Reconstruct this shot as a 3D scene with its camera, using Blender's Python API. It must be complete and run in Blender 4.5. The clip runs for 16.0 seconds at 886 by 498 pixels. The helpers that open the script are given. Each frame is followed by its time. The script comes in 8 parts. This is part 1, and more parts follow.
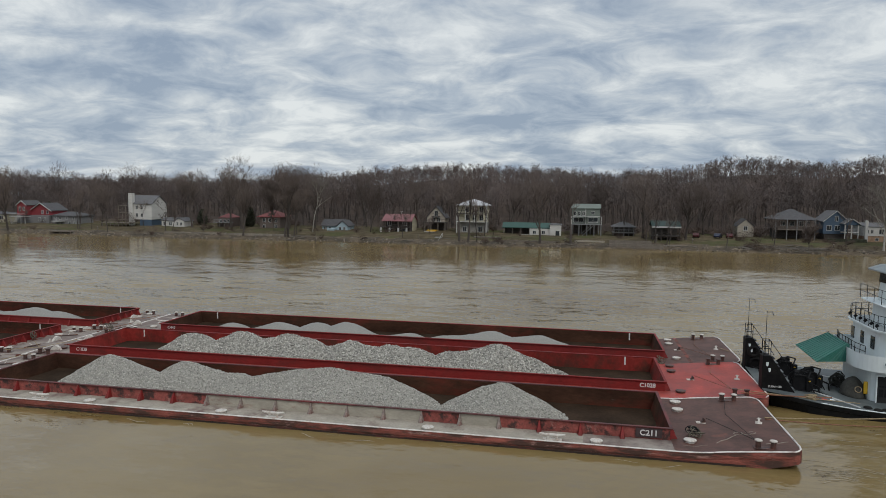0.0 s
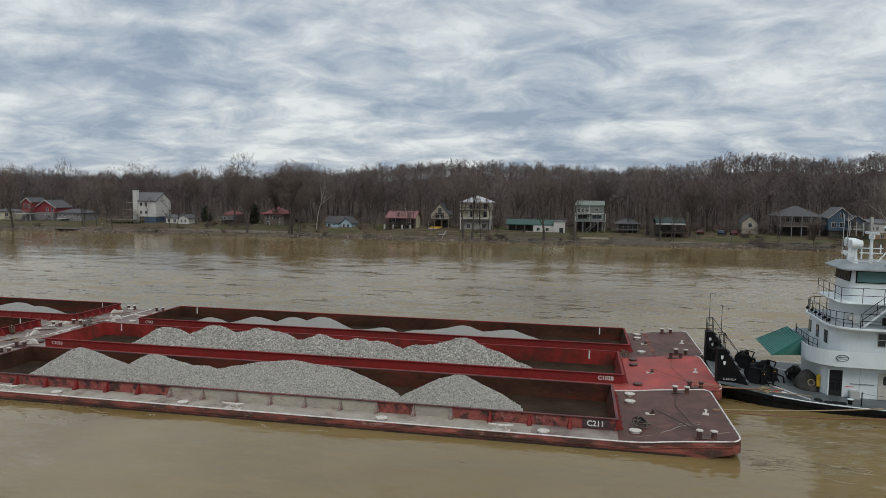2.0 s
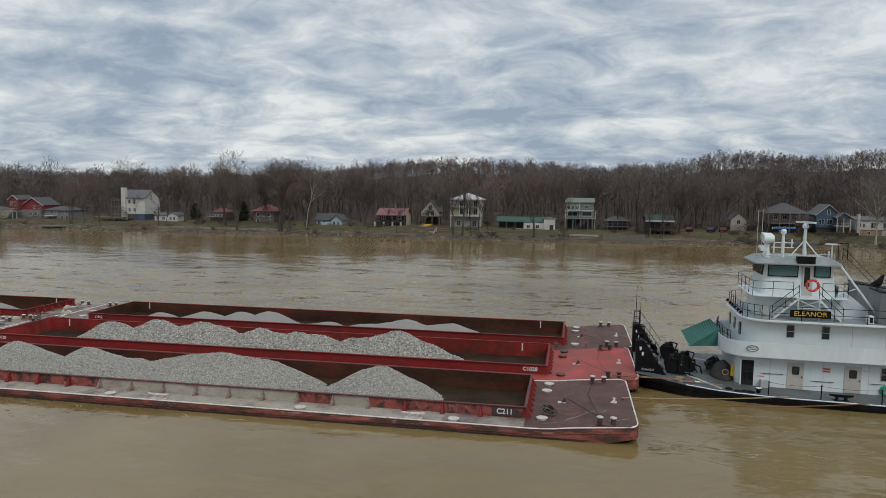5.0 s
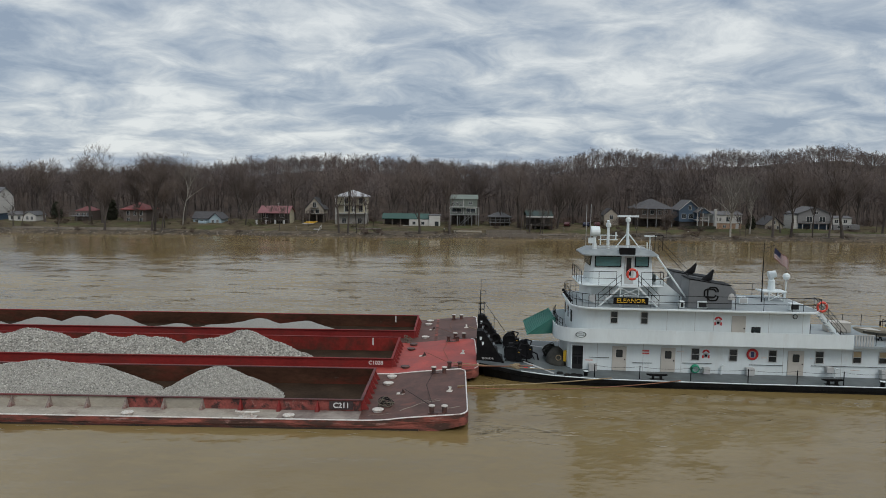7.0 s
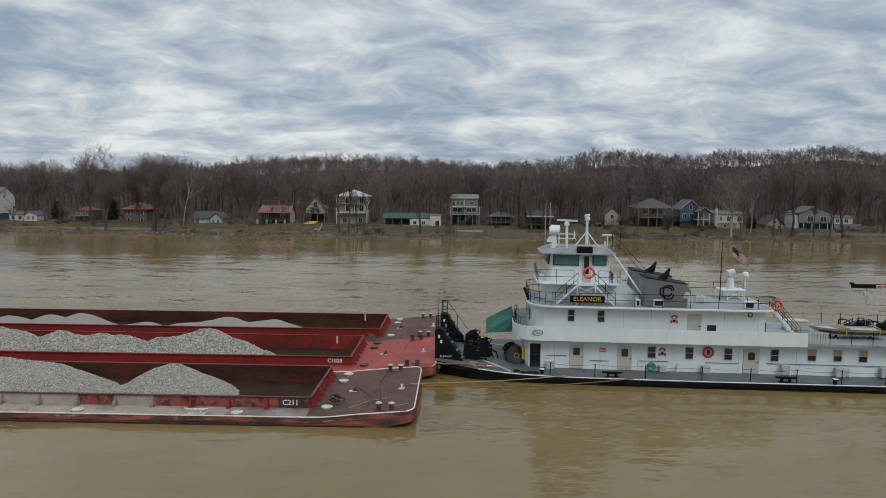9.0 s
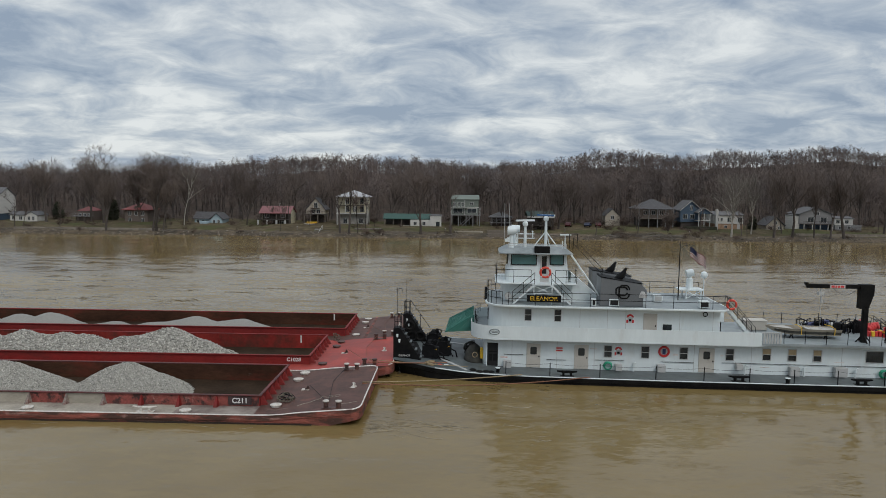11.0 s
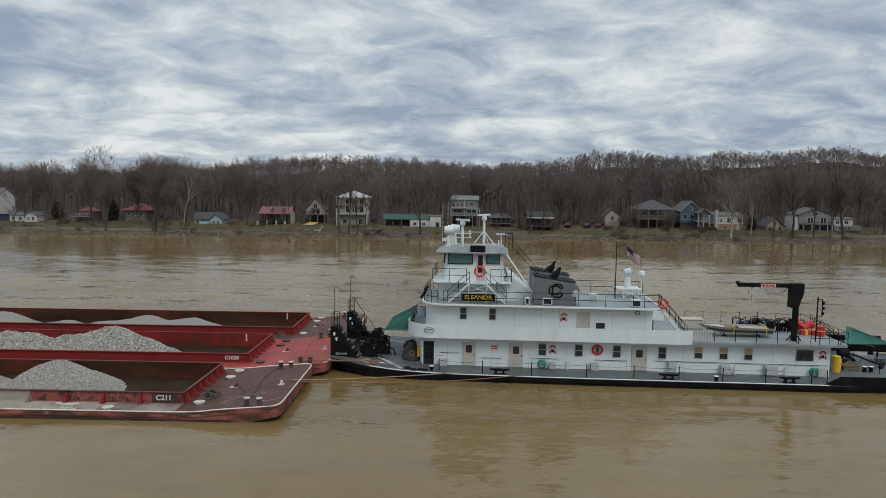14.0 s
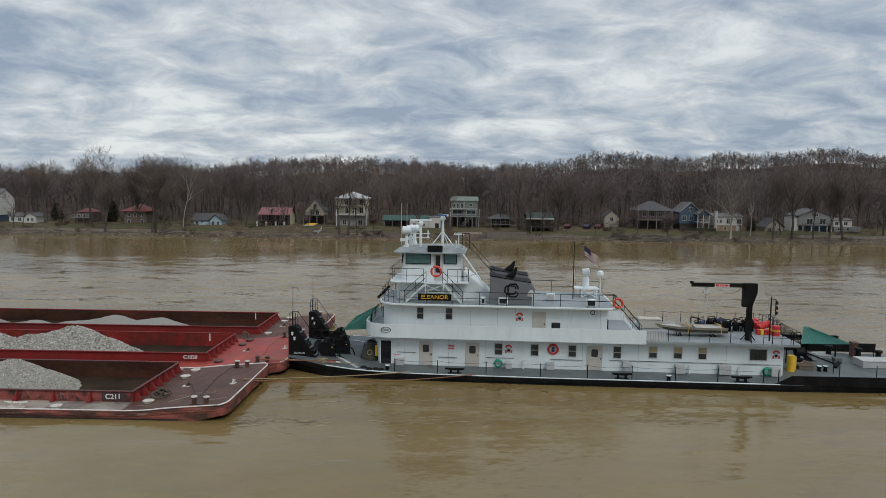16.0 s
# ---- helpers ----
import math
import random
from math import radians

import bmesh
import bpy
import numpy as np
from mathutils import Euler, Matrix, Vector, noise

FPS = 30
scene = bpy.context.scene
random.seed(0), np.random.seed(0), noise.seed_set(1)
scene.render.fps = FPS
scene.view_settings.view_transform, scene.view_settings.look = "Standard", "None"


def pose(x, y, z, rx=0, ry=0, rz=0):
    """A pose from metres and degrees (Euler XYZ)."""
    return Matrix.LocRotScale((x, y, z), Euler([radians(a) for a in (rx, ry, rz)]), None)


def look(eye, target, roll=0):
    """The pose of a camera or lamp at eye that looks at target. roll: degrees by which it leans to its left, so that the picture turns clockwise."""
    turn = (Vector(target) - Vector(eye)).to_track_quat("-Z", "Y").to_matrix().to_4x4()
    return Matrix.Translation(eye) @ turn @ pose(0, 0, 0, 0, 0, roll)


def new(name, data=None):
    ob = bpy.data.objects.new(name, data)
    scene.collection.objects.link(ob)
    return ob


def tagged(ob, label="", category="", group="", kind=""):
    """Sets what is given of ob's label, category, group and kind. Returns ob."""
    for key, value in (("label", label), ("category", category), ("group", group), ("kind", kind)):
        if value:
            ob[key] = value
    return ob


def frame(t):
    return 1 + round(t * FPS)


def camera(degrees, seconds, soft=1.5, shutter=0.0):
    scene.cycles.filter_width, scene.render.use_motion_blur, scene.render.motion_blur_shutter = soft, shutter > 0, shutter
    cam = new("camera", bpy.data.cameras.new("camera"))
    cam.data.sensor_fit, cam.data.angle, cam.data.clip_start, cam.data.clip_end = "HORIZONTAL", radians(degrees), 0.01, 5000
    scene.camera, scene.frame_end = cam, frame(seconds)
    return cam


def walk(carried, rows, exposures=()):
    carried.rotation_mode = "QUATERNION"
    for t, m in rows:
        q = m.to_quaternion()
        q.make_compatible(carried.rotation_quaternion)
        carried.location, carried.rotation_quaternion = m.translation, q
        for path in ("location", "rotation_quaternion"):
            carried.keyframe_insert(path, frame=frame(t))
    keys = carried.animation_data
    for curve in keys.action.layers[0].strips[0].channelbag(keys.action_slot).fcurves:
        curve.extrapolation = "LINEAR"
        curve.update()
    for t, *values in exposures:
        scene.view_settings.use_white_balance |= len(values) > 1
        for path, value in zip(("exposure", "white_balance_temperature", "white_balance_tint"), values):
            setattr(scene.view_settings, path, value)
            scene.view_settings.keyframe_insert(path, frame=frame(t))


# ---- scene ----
# ---- camera ----
cam = camera(66.05, 16.0, soft=0.85)
EYE_Z = 14.663


def view(yaw, pitch, roll):
    """The camera hovers on one spot: turn to the right, tilt and lean in degrees."""
    return pose(0, 0, EYE_Z, 90 + pitch, 0, -yaw) @ pose(0, 0, 0, 0, 0, roll)


walk(cam, [(t, view(*a)) for t, a in (
    (0.0, (-10.06, -4.67, 0.75)), (0.5, (-10.16, -4.75, 0.74)), (1.0, (-10.24, -4.82, 0.73)), (1.5, (-10.31, -4.88, 0.72)),
    (2.0, (-10.37, -4.93, 0.71)), (2.5, (-10.41, -4.97, 0.71)), (3.0, (-10.44, -5.00, 0.70)), (3.5, (-10.47, -5.03, 0.70)),
    (4.0, (-10.51, -5.07, 0.70)), (4.3, (-10.52, -5.09, 0.70)), (4.7, (-10.30, -5.12, 0.70)), (5.3, (-8.45, -5.18, 0.71)),
    (5.9, (-6.55, -5.24, 0.71)), (6.3, (-6.40, -5.27, 0.71)), (6.5, (-6.39, -5.28, 0.71)), (6.7, (-6.37, -5.28, 0.71)),
    (6.8, (-5.75, -5.28, 0.71)), (6.9, (-0.86, -5.29, 0.71)), (7.0, (0.03, -5.29, 0.70)), (7.1, (0.03, -5.29, 0.70)),
    (7.5, (0.02, -5.31, 0.69)), (8.0, (0.0, -5.33, 0.68)), (8.5, (-0.01, -5.33, 0.67)), (9.0, (-0.03, -5.32, 0.67)),
    (11.5, (-0.07, -5.26, 0.72)), (12.5, (-0.08, -5.25, 0.73)), (13.5, (-0.07, -5.24, 0.73)), (14.0, (-0.04, -5.22, 0.73)),
    (14.5, (-0.02, -5.19, 0.73)), (15.0, (-0.01, -5.17, 0.73)), (15.5, (0.0, -5.155, 0.74)), (16.0, (0.0, -5.14, 0.74)))])

# ---- world, sun ----
SUN_UP, SUN_AROUND = radians(48), radians(150)
world = bpy.data.worlds.new("overcast_sky")
scene.world = world
world.use_nodes = True
wn, wl = world.node_tree.nodes, world.node_tree.links
wn.clear()


def wnode(kind, **sets):
    n = wn.new(kind)
    for k, v in sets.items():
        n.inputs[k].default_value = v
    return n


sky = wn.new("ShaderNodeTexSky")
sky.sky_type, sky.sun_disc, sky.sun_elevation, sky.sun_rotation = "NISHITA", False, SUN_UP, SUN_AROUND
sky.air_density, sky.dust_density = 1.0, 2.5
tc = wn.new("ShaderNodeTexCoord")
sep = wn.new("ShaderNodeSeparateXYZ")
wl.new(tc.outputs["Generated"], sep.inputs[0])


def wmath(op, a, b):
    n = wn.new("ShaderNodeMath")
    n.operation = op
    for i, v in enumerate((a, b)):
        if isinstance(v, (int, float)):
            n.inputs[i].default_value = v
        else:
            wl.new(v, n.inputs[i])
    return n.outputs[0]


up = wmath("ADD", wmath("MAXIMUM", sep.outputs[2], 0.0), 0.24)
flat = wn.new("ShaderNodeCombineXYZ")
wl.new(wmath("DIVIDE", sep.outputs[0], up), flat.inputs[0])
wl.new(wmath("DIVIDE", sep.outputs[1], up), flat.inputs[1])


def wcloud(scale, detail, rough, distort, stretch, turn, shift):
    mp = wn.new("ShaderNodeMapping")
    mp.inputs["Scale"].default_value = stretch
    mp.inputs["Rotation"].default_value = (0, 0, radians(turn))
    mp.inputs["Location"].default_value = shift
    wl.new(flat.outputs[0], mp.inputs[0])
    n = wnode("ShaderNodeTexNoise", Scale=scale, Detail=detail, Roughness=rough, Distortion=distort)
    wl.new(mp.outputs[0], n.inputs["Vector"])
    return n.outputs["Fac"]


def wramp(fac, stops):
    r = wn.new("ShaderNodeValToRGB")
    e = r.color_ramp.elements
    while len(e) < len(stops):
        e.new(0.5)
    for el, (p, c) in zip(e, stops):
        el.position, el.color = p, (*c, 1)
    wl.new(fac, r.inputs[0])
    return r.outputs[0]


def wmix(kind, fac, a, b):
    n = wn.new("ShaderNodeMix")
    n.data_type, n.blend_type = "RGBA", kind
    for sock, v in ((n.inputs["Factor"], fac), (n.inputs["A"], a), (n.inputs["B"], b)):
        if isinstance(v, (int, float)):
            sock.default_value = v
        elif isinstance(v, tuple):
            sock.default_value = (*v, 1)
        else:
            wl.new(v, sock)
    return n.outputs["Result"]


rolls = wmath("ADD", wmath("ADD", wmath("MULTIPLY", wcloud(4.4, 10, 0.6, 0.5, (0.9, 1.0, 1), -24, (3.1, 1.7, 0)), 0.49),
                                 wmath("MULTIPLY", wcloud(1.7, 7, 0.55, 0.7, (0.8, 1.1, 1), 24, (5.3, 0.7, 0)), 0.33)),
              wmath("MULTIPLY", wcloud(0.6, 3, 0.5, 0.3, (0.9, 1.2, 1), 12, (0.4, 5.2, 0)), 0.18))
cloud = wramp(rolls, [(0.395, (2.9, 3.6, 4.55)), (0.465, (4.1, 4.75, 5.5)), (0.525, (5.5, 6.0, 6.4)), (0.60, (7.5, 7.85, 7.9))])
overhead = wramp(sep.outputs[2], [(0.0, (1.02, 1.02, 1.02)), (0.12, (1, 1, 1)), (0.35, (0.92, 0.93, 0.95)), (1.0, (1.5, 1.5, 1.5))])
cloud = wmix("MULTIPLY", 1.0, cloud, overhead)
back = wn.new("ShaderNodeBackground")
back.inputs["Strength"].default_value = 0.1025
wl.new(wmix("MIX", 0.93, sky.outputs[0], cloud), back.inputs[0])
out = wn.new("ShaderNodeOutputWorld")
wl.new(back.outputs[0], out.inputs[0])

sun = new("sun", bpy.data.lights.new("sun", "SUN"))
sun.data.energy, sun.data.angle, sun.data.color = 1.1, radians(25), (1.0, 0.96, 0.9)
toward = Vector((math.sin(SUN_AROUND) * math.cos(SUN_UP), math.cos(SUN_AROUND) * math.cos(SUN_UP), math.sin(SUN_UP)))
sun.matrix_world = look(toward * 300, (0, 0, 0))
scene.view_settings.exposure = 0.0


# ---- materials ----
def material(name, base, rough=0.6, metal=0.0, var=0.25, scale=1.0, bump=0.0, bump_scale=None, tint=None, tint_amount=0.0, tint_scale=0.5,
             ramp=(0.45, 0.62), spec=0.5, stretch=(1, 1, 1), per_object=0.0, per_island=0.0, scuff=None, scuff_scale=2.0, scuff_ramp=(0.6, 0.68)):
    """Base colour broken up by two noises, a second colour in patches, and fine relief."""
    m = bpy.data.materials.new(name)
    m.use_nodes = True
    nt = m.node_tree
    b = nt.nodes["Principled BSDF"]
    b.inputs["Roughness"].default_value, b.inputs["Metallic"].default_value = rough, metal
    b.inputs["Specular IOR Level"].default_value = spec
    co = nt.nodes.new("ShaderNodeTexCoord")
    mp = nt.nodes.new("ShaderNodeMapping")
    mp.inputs["Scale"].default_value = stretch
    nt.links.new(co.outputs["Object"], mp.inputs[0])

    def nz(s, d=5.0, r=0.6):
        n = nt.nodes.new("ShaderNodeTexNoise")
        n.inputs["Scale"].default_value, n.inputs["Detail"].default_value, n.inputs["Roughness"].default_value = s, d, r
        nt.links.new(mp.outputs[0], n.inputs["Vector"])
        return n.outputs["Fac"]

    def mix(kind, fac, a, c):
        n = nt.nodes.new("ShaderNodeMix")
        n.data_type, n.blend_type = "RGBA", kind
        for sock, v in ((n.inputs["Factor"], fac), (n.inputs["A"], a), (n.inputs["B"], c)):
            if isinstance(v, (int, float)):
                sock.default_value = v
            elif isinstance(v, tuple):
                sock.default_value = (*v, 1)
            else:
                nt.links.new(v, sock)
        return n.outputs["Result"]

    def ramped(fac, lo, hi, c0, c1):
        r = nt.nodes.new("ShaderNodeValToRGB")
        r.color_ramp.elements[0].position, r.color_ramp.elements[1].position = lo, hi
        r.color_ramp.elements[0].color, r.color_ramp.elements[1].color = (*c0, 1), (*c1, 1)
        nt.links.new(fac, r.inputs[0])
        return r.outputs[0]

    lo, hi = tuple(c * (1 - var) for c in base), tuple(min(1, c * (1 + var)) for c in base)
    col = ramped(nz(scale), 0.3, 0.7, lo, hi)
    fine = ramped(nz(scale * 9, 3), 0.3, 0.7, (1 - var * 0.5,) * 3, (1 + var * 0.5,) * 3)
    col = mix("MULTIPLY", 1.0, col, fine)
    if tint:
        fac = ramped(nz(tint_scale, 8, 0.68), ramp[0], ramp[1], (0, 0, 0), (tint_amount,) * 3)
        col = mix("MIX", fac, col, tint)
    if scuff:
        col = mix("MIX", ramped(nz(scuff_scale, 9, 0.72), scuff_ramp[0], scuff_ramp[1], (0, 0, 0), (0.85,) * 3), col, scuff)
    for amount, node, sock in ((per_object, "ShaderNodeObjectInfo", "Random"), (per_island, "ShaderNodeNewGeometry", "Random Per Island")):
        if amount:
            src = nt.nodes.new(node)
            col = mix("MULTIPLY", 1.0, col, ramped(src.outputs[sock], 0, 1, (1 - amount,) * 3, (1 + amount,) * 3))
    nt.links.new(col, b.inputs["Base Color"])
    if bump:
        bp = nt.nodes.new("ShaderNodeBump")
        bp.inputs["Strength"].default_value, bp.inputs["Distance"].default_value = 0.8, bump
        nt.links.new(nz(bump_scale or scale * 4, 6), bp.inputs["Height"])
        nt.links.new(bp.outputs[0], b.inputs["Normal"])
    return m


M_HULL_RED = material("barge_hull_red", (0.235, 0.074, 0.056), 0.75, var=0.4, scale=1.1, tint=(0.062, 0.038, 0.030), tint_amount=0.9, tint_scale=0.9, ramp=(0.46, 0.56), bump=0.03, stretch=(0.4, 1, 2.0), spec=0.25, scuff=(0.36, 0.20, 0.17), scuff_scale=1.7, scuff_ramp=(0.575, 0.66))
M_HULL_WET = material("barge_hull_wet_black", (0.030, 0.020, 0.016), 0.4, var=0.5, scale=1.0, tint=(0.12, 0.035, 0.028), tint_amount=0.8, tint_scale=1.6, ramp=(0.52, 0.6), stretch=(0.4, 1, 2.0))
M_COAM_RED = material("coaming_red", (0.215, 0.021, 0.019), 0.6, var=0.3, scale=0.6, tint=(0.07, 0.02, 0.016), tint_amount=0.7, tint_scale=0.6, stretch=(0.5, 1, 1.5), spec=0.25)
M_FLANGE = material("coaming_flange_dark", (0.075, 0.022, 0.02), 0.6, var=0.35, scale=1.2, tint=(0.2, 0.03, 0.03), tint_amount=0.6, tint_scale=0.4)
M_HOLD = material("hold_plate_brown", (0.048, 0.022, 0.013), 0.8, var=0.45, scale=0.35, tint=(0.165, 0.026, 0.019), tint_amount=0.6, tint_scale=0.25, ramp=(0.5, 0.66), stretch=(0.6, 1, 1.6), spec=0.12, scuff=(0.16, 0.12, 0.095), scuff_scale=0.8, scuff_ramp=(0.64, 0.8))
# the deep hold's shade is put into this brown, darker than the walls
M_FLOOR = material("hold_floor_shade_brown", (0.034, 0.021, 0.013), 0.85, var=0.4, scale=0.5, spec=0.1)
M_HOLD_RED = material("hold_plate_red", (0.21, 0.024, 0.019), 0.7, var=0.35, scale=0.4, tint=(0.055, 0.028, 0.019), tint_amount=0.9, tint_scale=0.22, ramp=(0.46, 0.6), spec=0.15)
M_DECK_MAROON = material("deck_maroon", (0.080, 0.039, 0.030), 0.62, var=0.35, scale=0.6, tint=(0.128, 0.060, 0.047), tint_amount=0.75, tint_scale=0.7, bump=0.004, spec=0.35, scuff=(0.20, 0.07, 0.05), scuff_scale=0.5, scuff_ramp=(0.62, 0.72))
M_DECK_RED = material("deck_bright_red", (0.33, 0.047, 0.034), 0.6, var=0.25, scale=0.5, tint=(0.19, 0.05, 0.045), tint_amount=0.6, tint_scale=0.45, bump=0.004)
M_DECK_DUST = material("deck_dusty", (0.32, 0.285, 0.235), 0.85, var=0.25, scale=0.8, tint=(0.13, 0.075, 0.065), tint_amount=0.85, tint_scale=0.35, ramp=(0.52, 0.64))
M_COAM_WORN = material("coaming_red_chipped", (0.25, 0.068, 0.056), 0.7, var=0.4, scale=1.2, tint=(0.05, 0.03, 0.027), tint_amount=0.95, tint_scale=1.1, ramp=(0.5, 0.58), bump=0.01, spec=0.3, scuff=(0.37, 0.20, 0.17), scuff_scale=1.4, scuff_ramp=(0.58, 0.66))
M_BRACKET_DUST = material("bracket_dusty", (0.24, 0.19, 0.165), 0.85, var=0.35, scale=3, tint=(0.14, 0.05, 0.042), tint_amount=0.8, tint_scale=2.2, ramp=(0.5, 0.62))
M_DUST = material("stone_dust_film", (0.37, 0.335, 0.275), 0.9, var=0.2, scale=0.7, tint=(0.19, 0.085, 0.07), tint_amount=0.8, tint_scale=0.8, ramp=(0.55, 0.68), stretch=(0.6, 1, 1.4))
M_DECK_GREYISH = material("deck_grey_brown", (0.16, 0.12, 0.105), 0.8, var=0.3, scale=0.7, tint=(0.33, 0.29, 0.25), tint_amount=0.8, tint_scale=0.4)
M_STRIPE = material("edge_paint_white", (0.66, 0.62, 0.58), 0.6, var=0.2, scale=2.5, tint=(0.2, 0.08, 0.06), tint_amount=0.7, tint_scale=1.6, ramp=(0.56, 0.66))
M_WHITE_CAP = material("cap_white", (0.58, 0.55, 0.50), 0.6, var=0.15, scale=3, tint=(0.3, 0.2, 0.15), tint_amount=0.6, tint_scale=4)
M_LETTER = material("letter_white", (0.60, 0.58, 0.56), 0.6, var=0.12, scale=5)
M_PLATE = material("number_plate_dark", (0.05, 0.03, 0.03), 0.6, var=0.3, scale=3)
M_BITT = material("bitt_brown", (0.06, 0.033, 0.028), 0.55, var=0.4, scale=3, tint=(0.16, 0.06, 0.04), tint_amount=0.6, tint_scale=4)
M_ROPE = material("rope_tan", (0.29, 0.22, 0.13), 0.9, var=0.35, scale=8)
M_ROPE_OLD = material("rope_weathered", (0.115, 0.098, 0.072), 0.9, var=0.4, scale=8)
M_WIRE = material("wire_rusty", (0.20, 0.085, 0.045), 0.6, 0.3, var=0.35, scale=6)
M_GRAVEL = material("gravel_grey", (0.29, 0.278, 0.245), 0.9, var=0.35, scale=13, bump=0.06, bump_scale=16, tint=(0.41, 0.395, 0.355), tint_amount=0.45, tint_scale=26, ramp=(0.5, 0.56))
M_STONE = material("stone_grey", (0.35, 0.335, 0.30), 0.9, var=0.3, scale=6, per_island=0.45)
M_SAND = material("fine_gravel_tan", (0.25, 0.243, 0.222), 0.95, var=0.2, scale=14, bump=0.02, bump_scale=30)
M_HOLLOW = material("dark_gap", (0.012, 0.012, 0.012), 0.9, var=0.2)

W_MAT = bpy.data.materials.new("river_water")
W_MAT.use_nodes = True


def water_material(m):
    nt = m.node_tree
    b = nt.nodes["Principled BSDF"]
    b.inputs["Roughness"].default_value = 0.12
    b.inputs["IOR"].default_value = 1.33
    b.inputs["Specular IOR Level"].default_value = 1.0
    co = nt.nodes.new("ShaderNodeTexCoord")

    def nz(s, stretch, d, dist=0.0, turn=0, give="Fac"):
        mp = nt.nodes.new("ShaderNodeMapping")
        mp.inputs["Scale"].default_value = stretch
        mp.inputs["Rotation"].default_value = (0, 0, radians(turn))
        nt.links.new(co.outputs["Object"], mp.inputs[0])
        n = nt.nodes.new("ShaderNodeTexNoise")
        n.inputs["Scale"].default_value, n.inputs["Detail"].default_value, n.inputs["Distortion"].default_value = s, d, dist
        nt.links.new(mp.outputs[0], n.inputs["Vector"])
        return n.outputs[give]

    def ramp(fac, p0, p1, c0, c1):
        r = nt.nodes.new("ShaderNodeValToRGB")
        r.color_ramp.elements[0].position, r.color_ramp.elements[1].position = p0, p1
        r.color_ramp.elements[0].color, r.color_ramp.elements[1].color = (*c0, 1), (*c1, 1)
        nt.links.new(fac, r.inputs[0])
        return r.outputs[0]

    nt.links.new(ramp(nz(0.045, (0.5, 1.3, 1), 5, 1.2), 0.35, 0.68, (0.155, 0.104, 0.036), (0.218, 0.160, 0.070)), b.inputs["Base Color"])
    sep_ = nt.nodes.new("ShaderNodeSeparateXYZ")
    nt.links.new(co.outputs["Object"], sep_.inputs[0])
    calm = nt.nodes.new("ShaderNodeMapRange")  # the water lies calmer in the lee of the far bank
    calm.inputs["From Min"].default_value, calm.inputs["From Max"].default_value = 92, 150
    calm.inputs["To Min"].default_value, calm.inputs["To Max"].default_value = 1.0, 0.2
    nt.links.new(sep_.outputs[1], calm.inputs["Value"])
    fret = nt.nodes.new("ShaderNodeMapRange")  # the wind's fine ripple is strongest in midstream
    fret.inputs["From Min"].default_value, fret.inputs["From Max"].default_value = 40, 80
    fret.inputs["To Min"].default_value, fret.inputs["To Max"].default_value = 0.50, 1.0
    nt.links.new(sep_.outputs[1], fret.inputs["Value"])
    gust = nt.nodes.new("ShaderNodeMath")
    gust.operation = "MULTIPLY"
    nt.links.new(calm.outputs[0], gust.inputs[0])
    nt.links.new(ramp(nz(0.02, (0.6, 1.6, 1), 3, 0.6), 0.35, 0.6, (0.5,) * 3, (1.0,) * 3), gust.inputs[1])

    def vec(op, a, c):
        n = nt.nodes.new("ShaderNodeVectorMath")
        n.operation = op
        for sock, v in zip(n.inputs, (a, c)):
            if isinstance(v, tuple):
                sock.default_value = v
            else:
                nt.links.new(v, sock)
        return n.outputs[0]

    # slopes of three sizes of wave, long across the wind
    slope = None
    for s, stretch, d, dist, turn, k in ((0.11, (0.3, 1.2, 1), 2, 0.8, 4, 0.26), (0.55, (0.26, 0.95, 1), 4, 0.6, -5, 0.60), (1.9, (0.35, 1.2, 1), 2, 0.3, 6, 0.42), (4.6, (0.45, 1.2, 1), 3, 0.3, -8, 0.55)):
        tilt = vec("MULTIPLY", vec("SUBTRACT", nz(s, stretch, d, dist, turn, "Color"), (0.5, 0.5, 0.5)), (0.45 * k, k, 0.0))
        if s > 0.2:
            tilt = vec("MULTIPLY", tilt, fret.outputs[0])
        slope = tilt if slope is None else vec("ADD", slope, tilt)
    slope = vec("ADD", slope, vec("MULTIPLY", fret.outputs[0], (0.0, -0.10, 0.0)))  # of each ripple its near flank shows most: constant lean added, mirroring more sky
    level = vec("ADD", vec("MULTIPLY", slope, gust.outputs[0]), (0.0, 0.0, 1.0))
    nt.links.new(vec("NORMALIZE", level, (0, 0, 0)), b.inputs["Normal"])


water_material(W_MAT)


# ---- building helpers ----
def quad_faces(bm, vs, faces):
    v = [bm.verts.new(p) for p in vs]
    for f in faces:
        bm.faces.new([v[i] for i in f])
    return v


def box(bm, x0, y0, z0, x1, y1, z1):
    return quad_faces(bm, [(x0, y0, z0), (x1, y0, z0), (x1, y1, z0), (x0, y1, z0), (x0, y0, z1), (x1, y0, z1), (x1, y1, z1), (x0, y1, z1)],
                      [(0, 3, 2, 1), (4, 5, 6, 7), (0, 1, 5, 4), (1, 2, 6, 5), (2, 3, 7, 6), (3, 0, 4, 7)])


